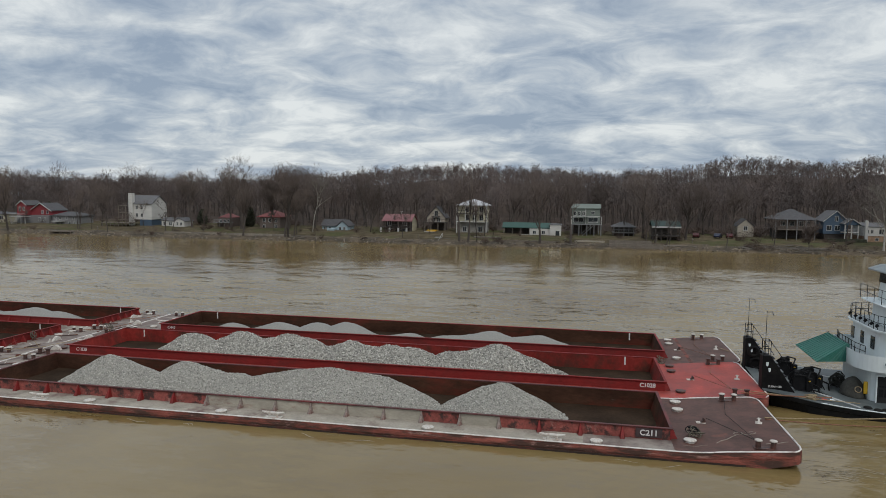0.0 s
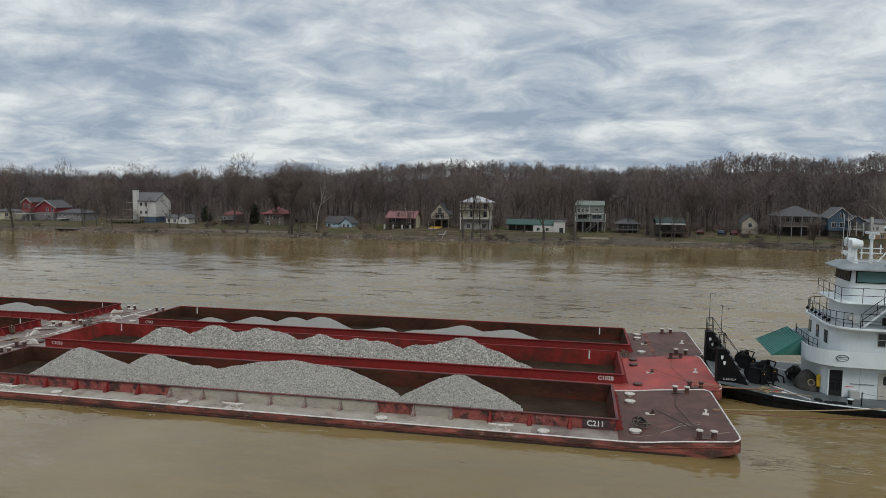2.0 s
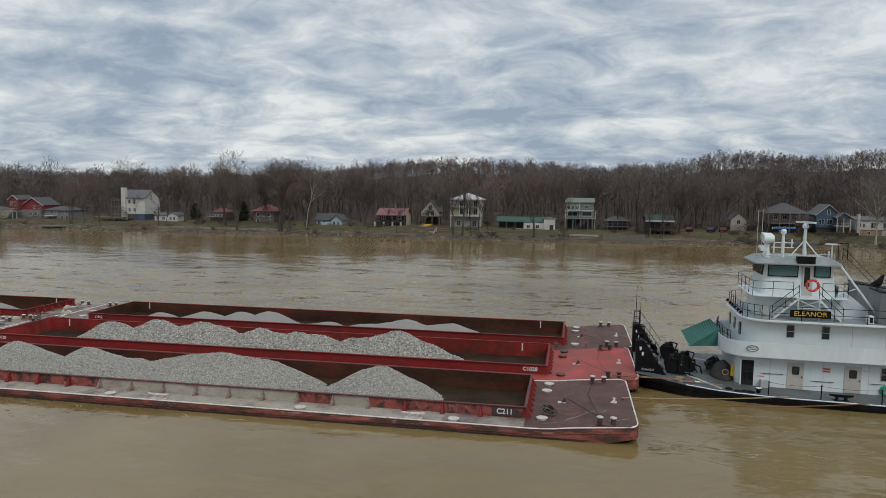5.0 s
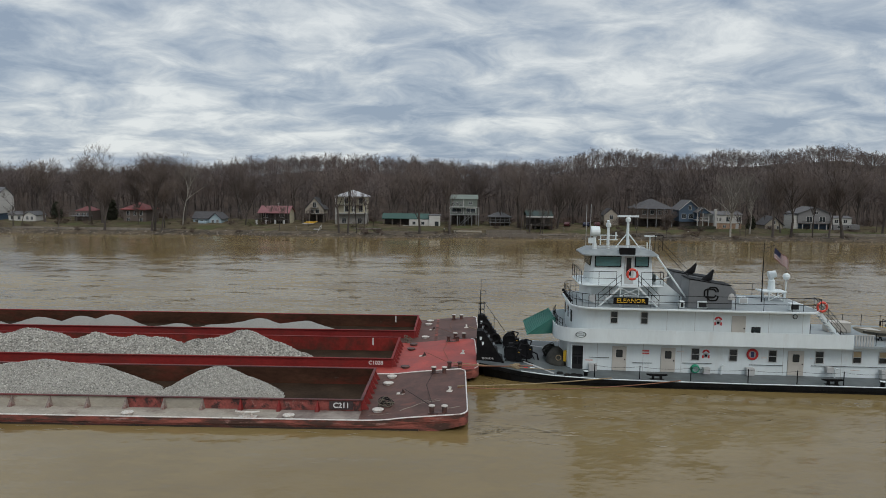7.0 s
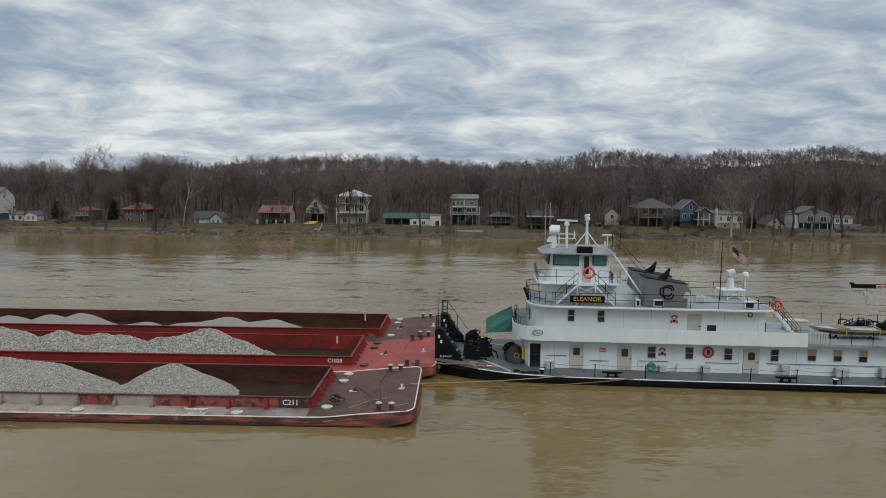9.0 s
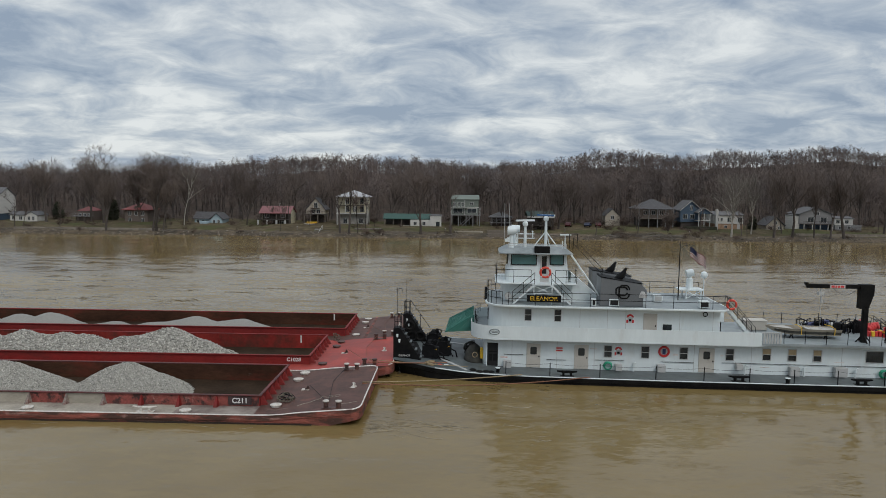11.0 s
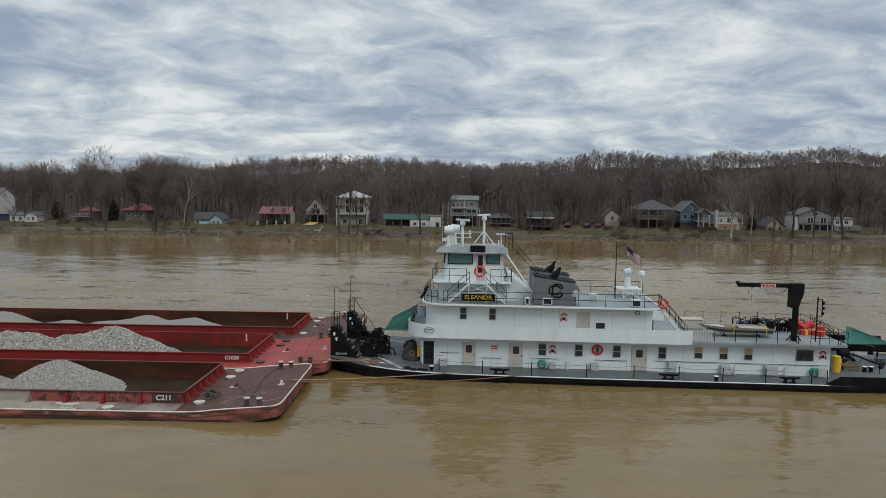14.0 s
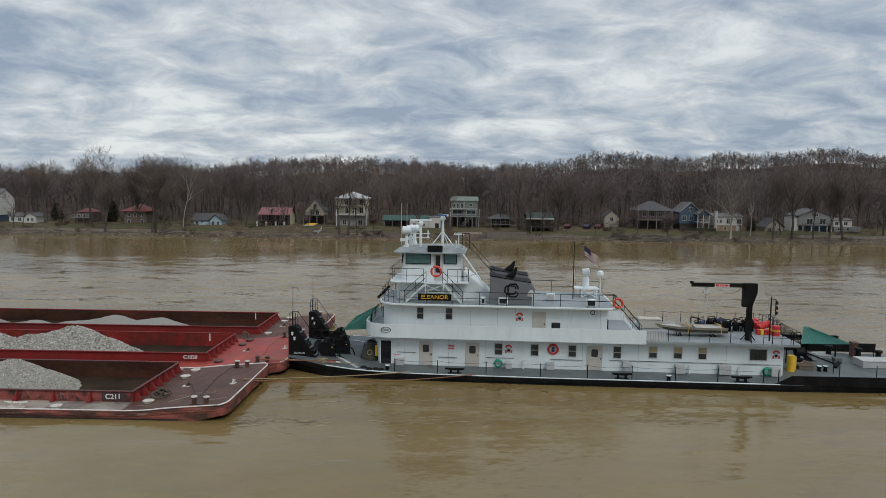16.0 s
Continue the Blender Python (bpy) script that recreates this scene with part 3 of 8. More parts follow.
def woods():
    """All the leafless trees of the hillside as one mesh: tall on the flat, small and close on the ridge."""
    rng = random.Random(7)
    near = [as_arrays(crowned(rng, 17.5 + s % 3 * 1.5, 14, 400, 0.20), 0.062) for s in range(7)]
    far = [as_arrays(crowned(rng, 16.5 + s % 3, 9, 215, 0.24), 0.09) for s in range(6)]
    VV, FF, KK, o = [], [], [], 0
    y = 237.0
    while y < 368:
        u = min(1, (y - 237) / 105)
        step = 4.9 - 1.7 * u
        x = -400 + rng.uniform(0, 5)
        while x < 330:
            px, py = x + rng.gauss(0, 0.45 * step), y + rng.gauss(0, 0.45 * step)
            x += step * (1.0 if -320 < x < 265 else 2.4)
            V, F, kind_ = rng.choice(near if u < 0.42 else far)
            lush = 1 + 0.35 * noise.noise(Vector((px * 0.045, py * 0.045, 11)))
            k, a = rng.uniform(0.62, 1.2) * lush * (0.95 - 0.48 * u), rng.uniform(0, 6.283)
            c, s = math.cos(a) * k, math.sin(a) * k
            VV.append(np.stack([V[:, 0] * c - V[:, 1] * s + px, V[:, 0] * s + V[:, 1] * c + py, V[:, 2] * k + ground_z(px, py) - 0.3], 1))
            FF.append(F + o)
            KK.append(kind_)
            o += len(V)
        y += step * 1.2
    for i in range(1300):  # brush under the trees
        px, py = rng.uniform(-330, 270), 222 + 80 * rng.random() ** 1.8
        V, F, kind_ = rng.choice(near)
        sel = F[rng.randrange(3)::3]
        KK.append(np.zeros(len(sel), np.int32))
        k, a = rng.uniform(0.16, 0.34), rng.uniform(0, 6.283)
        c, s = math.cos(a) * k * 1.5, math.sin(a) * k * 1.5
        VV.append(np.stack([V[:, 0] * c - V[:, 1] * s + px, V[:, 0] * s + V[:, 1] * c + py, V[:, 2] * k + ground_z(px, py) - 0.9], 1))
        FF.append(sel + o)
        o += len(V)
    V, F = np.concatenate(VV), np.concatenate(FF)
    me = bpy.data.meshes.new("woods")
    me.vertices.add(len(V))
    me.vertices.foreach_set("co", V.ravel())
    me.loops.add(3 * len(F))
    me.loops.foreach_set("vertex_index", F.ravel().astype(np.int32))
    me.polygons.add(len(F))
    me.polygons.foreach_set("loop_start", np.arange(0, 3 * len(F), 3, dtype=np.int32))
    me.polygons.foreach_set("material_index", np.concatenate(KK))
    me.update(calc_edges=True)
    me.materials.append(M_WOODS)
    me.materials.append(M_WOODS_TRUNK)
    return tagged(new("hillside_woods", me), "dense leafless grey-brown woods covering the hills", "woods", kind="stuff")


woods()


def bank_brush():
    """Low leafless shrubs along the bank and round the lots."""
    rng = random.Random(21)
    shapes = []
    for s in range(5):
        segs = []
        for _ in range(9):
            segs += [(a, b, r0, r1, min(3, l + 1)) for a, b, r0, r1, l in grow(rng, rng.uniform(1.6, 3.0), 0.8, 0.45, 3, (6, 5), trunk=0.03, fork=0.1)]
        V, F = limbs_arrays(segs, lambda l: 1, 0.025)
        shapes.append((np.array([tuple(v) for v in V]), np.array(F)))
    VV, FF, o = [], [], 0
    for i in range(400):
        x = rng.uniform(20, 80) if i % 4 == 0 else rng.uniform(-250, 185)
        thick = noise.noise(Vector((x * 0.06, 2, 0)))
        s = rng.choice((rng.uniform(1.5, 8), rng.uniform(12, 24), rng.uniform(30, 44), rng.uniform(34, 50)))
        if s < 30 and thick < -0.05:
            continue
        y = shore_y(x) + s
        V, F = shapes[rng.randrange(5)]
        k, a = rng.uniform(0.5, 1.1) * (1.4 if s > 30 else 1), rng.uniform(0, 6.28)
        c, n = math.cos(a) * k * 1.7, math.sin(a) * k * 1.7
        F = F[rng.randrange(3)::3]
        VV.append(np.stack([V[:, 0] * c - V[:, 1] * n + x, V[:, 0] * n + V[:, 1] * c + y, V[:, 2] * k + ground_z(x, y)], 1))
        FF.append(F + o)
        o += len(V)
    me = plain_mesh("bank_brush", np.concatenate(VV).tolist(), [tuple(f) for f in np.concatenate(FF).tolist()], M_BRUSH)
    tagged(new("bank_brush", me), "low leafless brown shrubs along the bank", "shrubs", kind="stuff")


M_BRUSH = material("brush_red_brown", (0.105, 0.078, 0.064), 0.95, var=0.3, scale=0.1, spec=0.05)
bank_brush()


# ---- the tow: x runs aft, y to the far bank, z up from the barge decks ----
DECK = 0.53  # barge decks over the water
WATER = -DECK


def tow_pose(t):
    s = t - 8
    return pose(1.655 - 1.6516 * s - 0.0025 * s * s, 50.18 + 0.179 * s - 0.0013 * s * s, DECK, 0, 0, math.degrees(-0.017 - 0.00016 * s))



def deck_rise(x, stern):
    """The rake deck climbs towards the stern."""
    s = x - (stern - 6.4)
    return 0.0 if s <= 0 else 0.082 * s * min(1, s / 2.5)


def barge(y0, bow, stern, hold, near, style):
    """A hopper barge: y0 its near side, bow and stern the ends of its deck, hold the ends of the coaming."""
    W = 10.30
    yn, yf = 1.82, 9.25
    c0, c1 = hold
    t = thing("hopper_barge", style["label"], "barge", ((bow + stern) / 2, y0, 0), group="barges of the tow", afloat=True)
    ox = (bow + stern) / 2
    X = lambda x: x - ox
    rise = lambda x: deck_rise(x + ox, stern) if style["raked"] else 0.0

    # hull: near and far side with a raked stern, headlog at the end
    bm = B()
    xs_ = [X(bow)] + [X(stern) - 9.6 + 0.8 * i for i in range(12)] + [X(stern) - 0.55]
    top = [(x, rise(x) - 0.012) for x in xs_]
    low = [(X(stern) - 0.55, rise(X(stern)) - 0.75 if style["raked"] else -2.6), (X(stern) - 3.4, WATER - 0.35), (X(stern) - 8, -2.6), (X(bow) + (0.4), -2.6), (X(bow), -2.2)]
    hx0, hx1 = X(c0), X(c1)
    prism_y(bm, [(hx0, -0.012), (hx1, -0.012), (hx1, -2.6), (hx0, -2.6)], 0.0, yn)
    prism_y(bm, [(hx0, -0.012), (hx1, -0.012), (hx1, -2.6), (hx0, -2.6)], yf, W)
    prism_y(bm, [(X(bow), -0.012), (hx0, -0.012), (hx0, -2.6), (X(bow) + 0.4, -2.6), (X(bow), -2.2)], 0.0, W)
    prism_y(bm, [(hx1, rise(hx1) - 0.012)] + [(x, z) for x, z in top if x > hx1] + low[:2] + [(hx1, -2.6)], 0.0, W)
    hull = part("hull", bm, M_HULL_RED, t, "scraped dark red steel hull")
    bm = B()  # rounded headlog
    zt, zb = rise(X(stern)) - 0.012, (rise(X(stern)) - 0.72 if style["raked"] else -2.4)
    out_ = [(X(stern) - 0.56, 0.0), (X(stern) - 0.30, 0.10), (X(stern) - 0.08, 0.42), (X(stern), 0.9), (X(stern), W - 0.9), (X(stern) - 0.08, W - 0.42), (X(stern) - 0.30, W - 0.10), (X(stern) - 0.56, W)]
    prism_z(bm, out_, zb, lambda x: rise(x) - 0.012)
    part("headlog", bm, M_HULL_RED, hull)
    # rubbing strake
    bm = B()
    for a, b in zip(xs_, xs_[1:]):
        prism_y(bm, [(a, rise(a) - 0.30), (b, rise(b) - 0.30), (b, rise(b) - 0.10), (a, rise(a) - 0.10)], -0.06, 0.0)
    part("rubbing_strake", bm, M_HULL_RED, hull)

    if near and style["raked"]:  # wet black band at the waterline
        bm = B()
        box(bm, X(bow), -0.064, WATER - 0.1, X(stern) - 3.0, 0.0, WATER + 0.10)
        part("waterline_band", bm, M_HULL_WET, hull)

    # deck plates: two side decks, bow and stern deck
    def plate(name, x0, x1, ya, yb, mat):
        b_ = B()
        n = max(1, int((x1 - x0) / 1.2))
        for i in range(n):
            a, c = x0 + (x1 - x0) * i / n, x0 + (x1 - x0) * (i + 1) / n
            quad_faces(b_, [(a, ya, rise(a)), (c, ya, rise(c)), (c, yb, rise(c)), (a, yb, rise(a))], [(0, 1, 2, 3)])
        bmesh.ops.remove_doubles(b_, verts=b_.verts, dist=1e-4)
        r = bmesh.ops.extrude_face_region(b_, geom=b_.faces[:])
        bmesh.ops.translate(b_, vec=(0, 0, -0.01), verts=[v for v in r["geom"] if isinstance(v, bmesh.types.BMVert)])
        return part(name, b_, mat, t)

    plate("stern_deck", X(c1) + 0.02, X(stern) - 0.55, 0.02, W - 0.02, style["deck"])
    b_ = B()
    prism_z(b_, [(x, min(max(y, 0.03), W - 0.03)) for x, y in out_], lambda x: rise(x) - 0.01, lambda x: rise(x) + 0.001)
    part("stern_lip", b_, style["deck"], t)
    plate("bow_deck", X(bow), X(c0) - 0.02, 0.02, W - 0.02, M_DECK_GREYISH)
    plate("side_deck", X(c0) - 0.02, X(c1) - 5.0, 0.02, yn, style["side"])
    plate("side_deck", X(c1) - 5.0, X(c1) + 0.02, 0.02, yn, M_DECK_GREYISH if near else style["side"])
    plate("side_deck", X(c0) - 0.02, X(c1) + 0.02, yf, W - 0.02, style["side"])

    # white edge line round the deck
    if style["stripe"]:
        line = [(x, 0.06) for x in xs_] + [(X(stern) - 0.34, 0.15), (X(stern) - 0.13, 0.45), (X(stern) - 0.06, 0.9), (X(stern) - 0.06, W - 0.9), (X(stern) - 0.13, W - 0.45), (X(stern) - 0.34, W - 0.15), (X(stern) - 0.6, W - 0.07)]
        if style["stripe"] == "far":
            line += [(x, W - 0.07) for x in xs_[::-1] if x > X(c1) - 1]
        b_ = B()
        pts = [Vector((x, y, rise(x) + 0.02)) for x, y in line]
        if style["stripe"] == "stern":
            pts = [p for p in pts if p.x > X(stern) - 0.5]
        pipe(b_, pts, 0.05, 5)
        part("edge_line", b_, M_STRIPE, t, "worn white painted deck edge")
    b_ = B()
    rod(b_, (X(bow) + 0.08, 0.2, 0.015), (X(bow) + 0.08, W - 0.2, 0.015), 0.06, n=5)
    part("bow_edge_line", b_, M_STRIPE, t)

    # coaming: walls with a flange on top, hold inside
    zc = 0.74
    th = 0.04
    for nm, a in (("coaming_side", (X(c0), yn, X(c1), yn + th)), ("coaming_side", (X(c0), yf - th, X(c1), yf)), ("coaming_end", (X(c0), yn + th, X(c0) + th, yf - th)), ("coaming_end", (X(c1) - th, yn + th, X(c1), yf - th))):
        b_ = B()
        box(b_, a[0], a[1], -0.02, a[2], a[3], zc - 0.06)
        part(nm, b_, M_COAM_RED, t)
    if near:  # one plate a bay: some filmed with stone dust, some chipped
        k = 0
        x = c1 - 0.04
        while x > c0 + 0.5:
            x2 = max(c0 + 0.02, x - (2.71 if k == 0 else 2.42))
            b_ = B()
            box(b_, X(x2) + 0.01, yn - 0.012, 0.0, X(x) - 0.01, yn - 0.001, zc - 0.065)
            mid_ = (x + x2) / 2
            part("coaming_plate", b_, M_DUST if style["raked"] and (-37.5 < mid_ < -23.0 or -20.3 < mid_ < -17.0) else M_COAM_WORN, t)
            x = x2
            k += 1
    b_ = B()
    box(b_, X(c0) - 0.10, yn - 0.12, zc - 0.06, X(c1) + 0.10, yn + 0.08, zc)
    box(b_, X(c0) - 0.10, yf - 0.08, zc - 0.06, X(c1) + 0.10, yf + 0.12, zc)
    box(b_, X(c0) - 0.10, yn + 0.08, zc - 0.06, X(c0) + 0.08, yf - 0.08, zc)
    box(b_, X(c1) - 0.08, yn + 0.08, zc - 0.06, X(c1) + 0.10, yf - 0.08, zc)
    part("coaming_flange", b_, style["flange"], t, bevel=0.012)
    zh = -0.49
    for a in ((X(c0) + th, yn + th, X(c1) - th, yn + th + 0.02), (X(c0) + th, yf - th - 0.02, X(c1) - th, yf - th)):
        b_ = B()
        box(b_, a[0], a[1], zh, a[2], a[3], zc - 0.07)
        part("hold_side", b_, style["hold"], t)
    for x0_, k in ((X(c0) + th, 1), (X(c1) - th, -1)):
        b_ = B()
        prism_y(b_, [(x0_, zc - 0.07), (x0_ + k * 0.03, zc - 0.07), (x0_ + k * 0.3, zh), (x0_, zh)], yn + th + 0.02, yf - th - 0.02)
        part("hold_end", b_, style["hold"], t)
    b_ = B()
    box(b_, X(c0), yn, zh - 0.03, X(c1), yf, zh)
    part("hold_floor", b_, M_FLOOR, t)

    # brackets outside the coaming
    tri = B()
    a = [(-0.17, 0.0, 0.0), (-0.12, -0.42, 0.0), (-0.02, -0.06, 0.66), (-0.03, 0.0, 0.66)]
    quad_faces(tri, a + [(-x, y, z) for x, y, z in a], [(0, 1, 2, 3), (7, 6, 5, 4), (0, 4, 5, 1), (1, 5, 6, 2), (2, 6, 7, 3), (3, 7, 4, 0)])
    tri2 = tri.copy()
    brk = mesh_of("bracket", tri, M_COAM_RED)
    brk_dust = mesh_of("bracket", tri2, M_BRACKET_DUST)
    n = int((c1 - c0) / 2.42)
    for i in range(n):
        x = X(c1) - 2.75 - 2.42 * i
        if x > X(c0) + 0.5:
            dusty = near and style["raked"] and -38.5 < x + ox < -16.5
            if near or not style["raked"]:
                o = part("bracket", brk_dust if dusty else brk, None, t)
                o.location = (x, yn, 0)
            if near:
                continue
            o = part("bracket", brk, None, t)
            o.matrix_basis = pose(x, yf, 0, 0, 0, 180)
    for j in range(7):
        o = part("bracket", brk, None, t)
        xx = X(c1)
        o.matrix_basis = pose(xx, yn + 0.4 + (yf - yn - 0.8) * j / 6, rise(xx), 0, 0, 90)

    # white marks inside the far coaming
    for x in (() if near else (X(c0) + 2.1, X(c1) - 2.35)):
        b_ = B()
        box(b_, x - 0.06, yf - th - 0.027, zc - 0.75, x + 0.06, yf - th - 0.0205, zc - 0.06)
        part("gauge_mark", b_, M_LETTER, t)

    # bitts in pairs
    bb = B()
    lathe(bb, [(0.15, 0), (0.15, 0.36), (0.2, 0.38), (0.2, 0.43), (0.17, 0.46)], -0.39, 0)
    lathe(bb, [(0.15, 0), (0.15, 0.36), (0.2, 0.38), (0.2, 0.43), (0.17, 0.46)], 0.39, 0)
    box(bb, -0.62, -0.24, 0, 0.62, 0.24, 0.03)
    bitt = mesh_of("double_bitt", bb, M_BITT, False)
    cb = B()
    lathe(cb, [(0.205, 0.40), (0.205, 0.45), (0.16, 0.47)])
    caps = mesh_of("bitt_cap", cb, style["caps"])
    for x, y in ((-1.85, 0.68), (-2.0, W - 0.7)):
        o = part("double_bitt", bitt, None, t)
        o.location = (X(stern) + x, y, rise(X(stern) + x))
        for k in (-0.39, 0.39):
            part("bitt_cap", caps, None, o).location = (k, 0, 0.004)
    for y in (1.0, W - 0.9):
        o = part("double_bitt", bitt, None, t)
        o.location = (X(bow) + 1.6, y, 0)
        for k in (-0.39, 0.39):
            part("bitt_cap", caps, None, o).location = (k, 0, 0.004)

    # manhole covers
    hb = B()
    lathe(hb, [(0.30, 0), (0.30, 0.10), (0.36, 0.11), (0.36, 0.15), (0.30, 0.17)], n=18)
    hatch = mesh_of("manhole_cover", hb, M_WHITE_CAP if style["caps"] is M_WHITE_CAP else M_BITT)
    spots = [(X(c1) + 1.05, 1.75), (X(c1) + 1.25, W - 1.05), (X(c1) + 1.15, W - 2.75)]
    spots += [(X(c0) - 1.6, 3.0), (X(c0) - 1.9, 7.4)]
    ahead = 0 if style["raked"] else -60
    spots += [(x + ahead - ox, 0.48) for x in ((-45.3, -35.8, -22.3, -12.4) if near else ())]
    for x, y in spots:
        part("manhole_cover", hatch, None, t).location = (x, y, rise(x))

    if near and style["raked"]:  # chalk loops and a long scrape on the stern deck
        b_ = B()
        loops = [(-4.4 + 1.2 * u + 0.28 * math.cos(17 * u), 2.95 + 0.22 * math.sin(17 * u) + 0.25 * u) for u in (i / 40 for i in range(41))]
        pipe(b_, [(X(x), y, rise(X(x)) + 0.004) for x, y in loops], 0.012, 4)
        part("chalk_mark", b_, M_DECK_DUST, t, "chalk loops on the deck")
        for xa, ya, xb, yb in ((-5.7, 1.5, -4.4, 2.7), (-7.6, 1.0, -6.2, 1.2), (-3.1, 1.3, -1.9, 1.6)):
            b_ = B()
            pipe(b_, [(X(xa + (xb - xa) * u), ya + (yb - ya) * u + 0.05 * math.sin(9 * u), rise(X(xa + (xb - xa) * u)) + 0.004) for u in (i / 10 for i in range(11))], 0.02, 4)
            part("scrape", b_, M_DECK_DUST, t)
    # cleats on the side deck, chocks on the stern deck
    kb = B()
    rod(kb, (-0.36, 0, 0.27), (0.36, 0, 0.27), 0.09, n=8)
    rod(kb, (-0.35, 0, 0.27), (-0.74, 0, 0.33), 0.09, 0.05, n=8), rod(kb, (0.35, 0, 0.27), (0.74, 0, 0.33), 0.09, 0.05, n=8)
    rod(kb, (-0.25, 0, 0.03), (-0.25, 0, 0.25), 0.085, n=8), rod(kb, (0.25, 0, 0.03), (0.25, 0, 0.25), 0.085, n=8)
    box(kb, -0.55, -0.17, 0.004, 0.55, 0.17, 0.034)
    cleat = mesh_of("cleat", kb, M_WHITE_CAP)
    for x, y in ([(x + ahead - ox, 0.42) for x in (-49.1, -32.2, -14.9)] if near else []) + [(X(bow) + 2.2, 5.2)]:
        part("cleat", cleat, None, t).location = (x, y, rise(x))
    cb = B()
    prism_y(cb, [(-0.35, 0), (0.30, 0), (0.16, 0.36), (0.02, 0.5), (-0.08, 0.32)], -0.09, 0.09)
    box(cb, -0.5, -0.32, 0, 0.4, 0.32, 0.025)
    rod(cb, (0.02, -0.22, 0.4), (0.02, 0.22, 0.4), 0.05)
    cb2 = cb.copy()
    chock = mesh_of("chock", cb, M_BITT)
    pale_chock = mesh_of("chock", cb2, M_WHITE_CAP)
    for x, y, rz in ((-4.35, 5.1, 20), (-1.15, 5.0, 75)):
        part("chock", chock if x < -2 else pale_chock, None, t).matrix_basis = pose(X(stern) + x, y, rise(X(stern) + x), 0, 0, rz) @ Matrix.Diagonal((0.58, 0.58, 0.62, 1))
    b_ = B()
    box(b_, X(stern) - 4.75, 4.9, rise(X(stern) - 4.6) + 0.004, X(stern) - 4.2, 5.3, rise(X(stern) - 4.3) + 0.012)
    part("chock_pad", b_, M_WHITE_CAP, t)
    # wires across the stern deck
    zz = lambda x: rise(x) + 0.09
    b_ = B()
    pipe(b_, [(X(stern) - 4.2, 5.1, zz(X(stern) - 4.2) + 0.2), (X(stern) - 2.3, 1.2, zz(X(stern) - 2.3) + 0.2)], 0.018, 4)
    pipe(b_, [(X(stern) - 2.2, 1.4, zz(X(stern) - 2.2) + 0.1), (X(stern) - 2.8, 6.4, zz(X(stern) - 2.8)), (X(stern) - 2.3, W - 0.9, zz(X(stern) - 2.3) + 0.2)], 0.018, 4)
    part("wire", b_, M_HOLLOW if near else M_WIRE, t)
    if style.get("number"):
        s = 0.47 if near else 0.42
        if near:
            b_ = B()
            box(b_, X(c1) - 2.0, yn - 0.09, 0.1, X(c1) - 0.5, yn - 0.075, 0.64)
            part("number_plate", b_, M_PLATE, t)
        if near or style["deck"] is M_DECK_RED:
            lettering(style["number"], s, t, M_LETTER, Matrix.Translation((X(c1) - 1.25, yn - 0.10 if near else yn - 0.02, 0.36)) @ UPRIGHT, bold=0.012)
        lettering(style["number"], 0.46, t, M_LETTER, Matrix.Translation((X(c0) + 0.06, yf - 1.2, zc - 0.30)) @ pose(0, 0, 0, 90, 0, 90))
        lettering(style["number"], 0.4, t, M_LETTER, Matrix.Translation((X(c0) + 1.2, yn - 0.02, 0.36)) @ UPRIGHT)
    return t


near_style = dict(label="dark red hopper barge with dusty coaming, loaded with gravel", deck=M_DECK_MAROON, side=M_DECK_DUST, stripe="far", flange=M_FLANGE, hold=M_HOLD, caps=M_WHITE_CAP, raked=True, number="C211")
mid_style = dict(label="bright red hopper barge loaded with coarse broken stone", deck=M_DECK_RED, side=M_DECK_RED, stripe="stern", flange=M_COAM_RED, hold=M_HOLD_RED, caps=M_BITT, raked=True, number="C1028")
far_style = dict(label="red hopper barge with a maroon stern deck, loaded with fine gravel", deck=M_DECK_MAROON, side=M_DECK_MAROON, stripe="stern", flange=M_COAM_RED, hold=M_HOLD, caps=M_WHITE_CAP, raked=True, number="C442")
lead_style = dict(label="red hopper barge with dusty deck heading the tow", deck=M_DECK_GREYISH, side=M_DECK_DUST, stripe="", flange=M_COAM_RED, hold=M_HOLD, caps=M_WHITE_CAP, raked=False, number="")
barge(-10.30, -59.6, -1.45, (-55.4, -8.14), True, near_style)
barge(0.04, -59.9, -0.45, (-56.5, -7.18), False, mid_style)
barge(10.38, -58.9, 0.0, (-54.6, -6.05), False, far_style)
barge(-10.30, -119.8, -59.75, (-115.5, -63.3), True, lead_style)
barge(0.04, -119.3, -60.05, (-115.5, -63.6), False, lead_style)
barge(10.38, -119.0, -59.05, (-115.5, -62.2), False, lead_style)



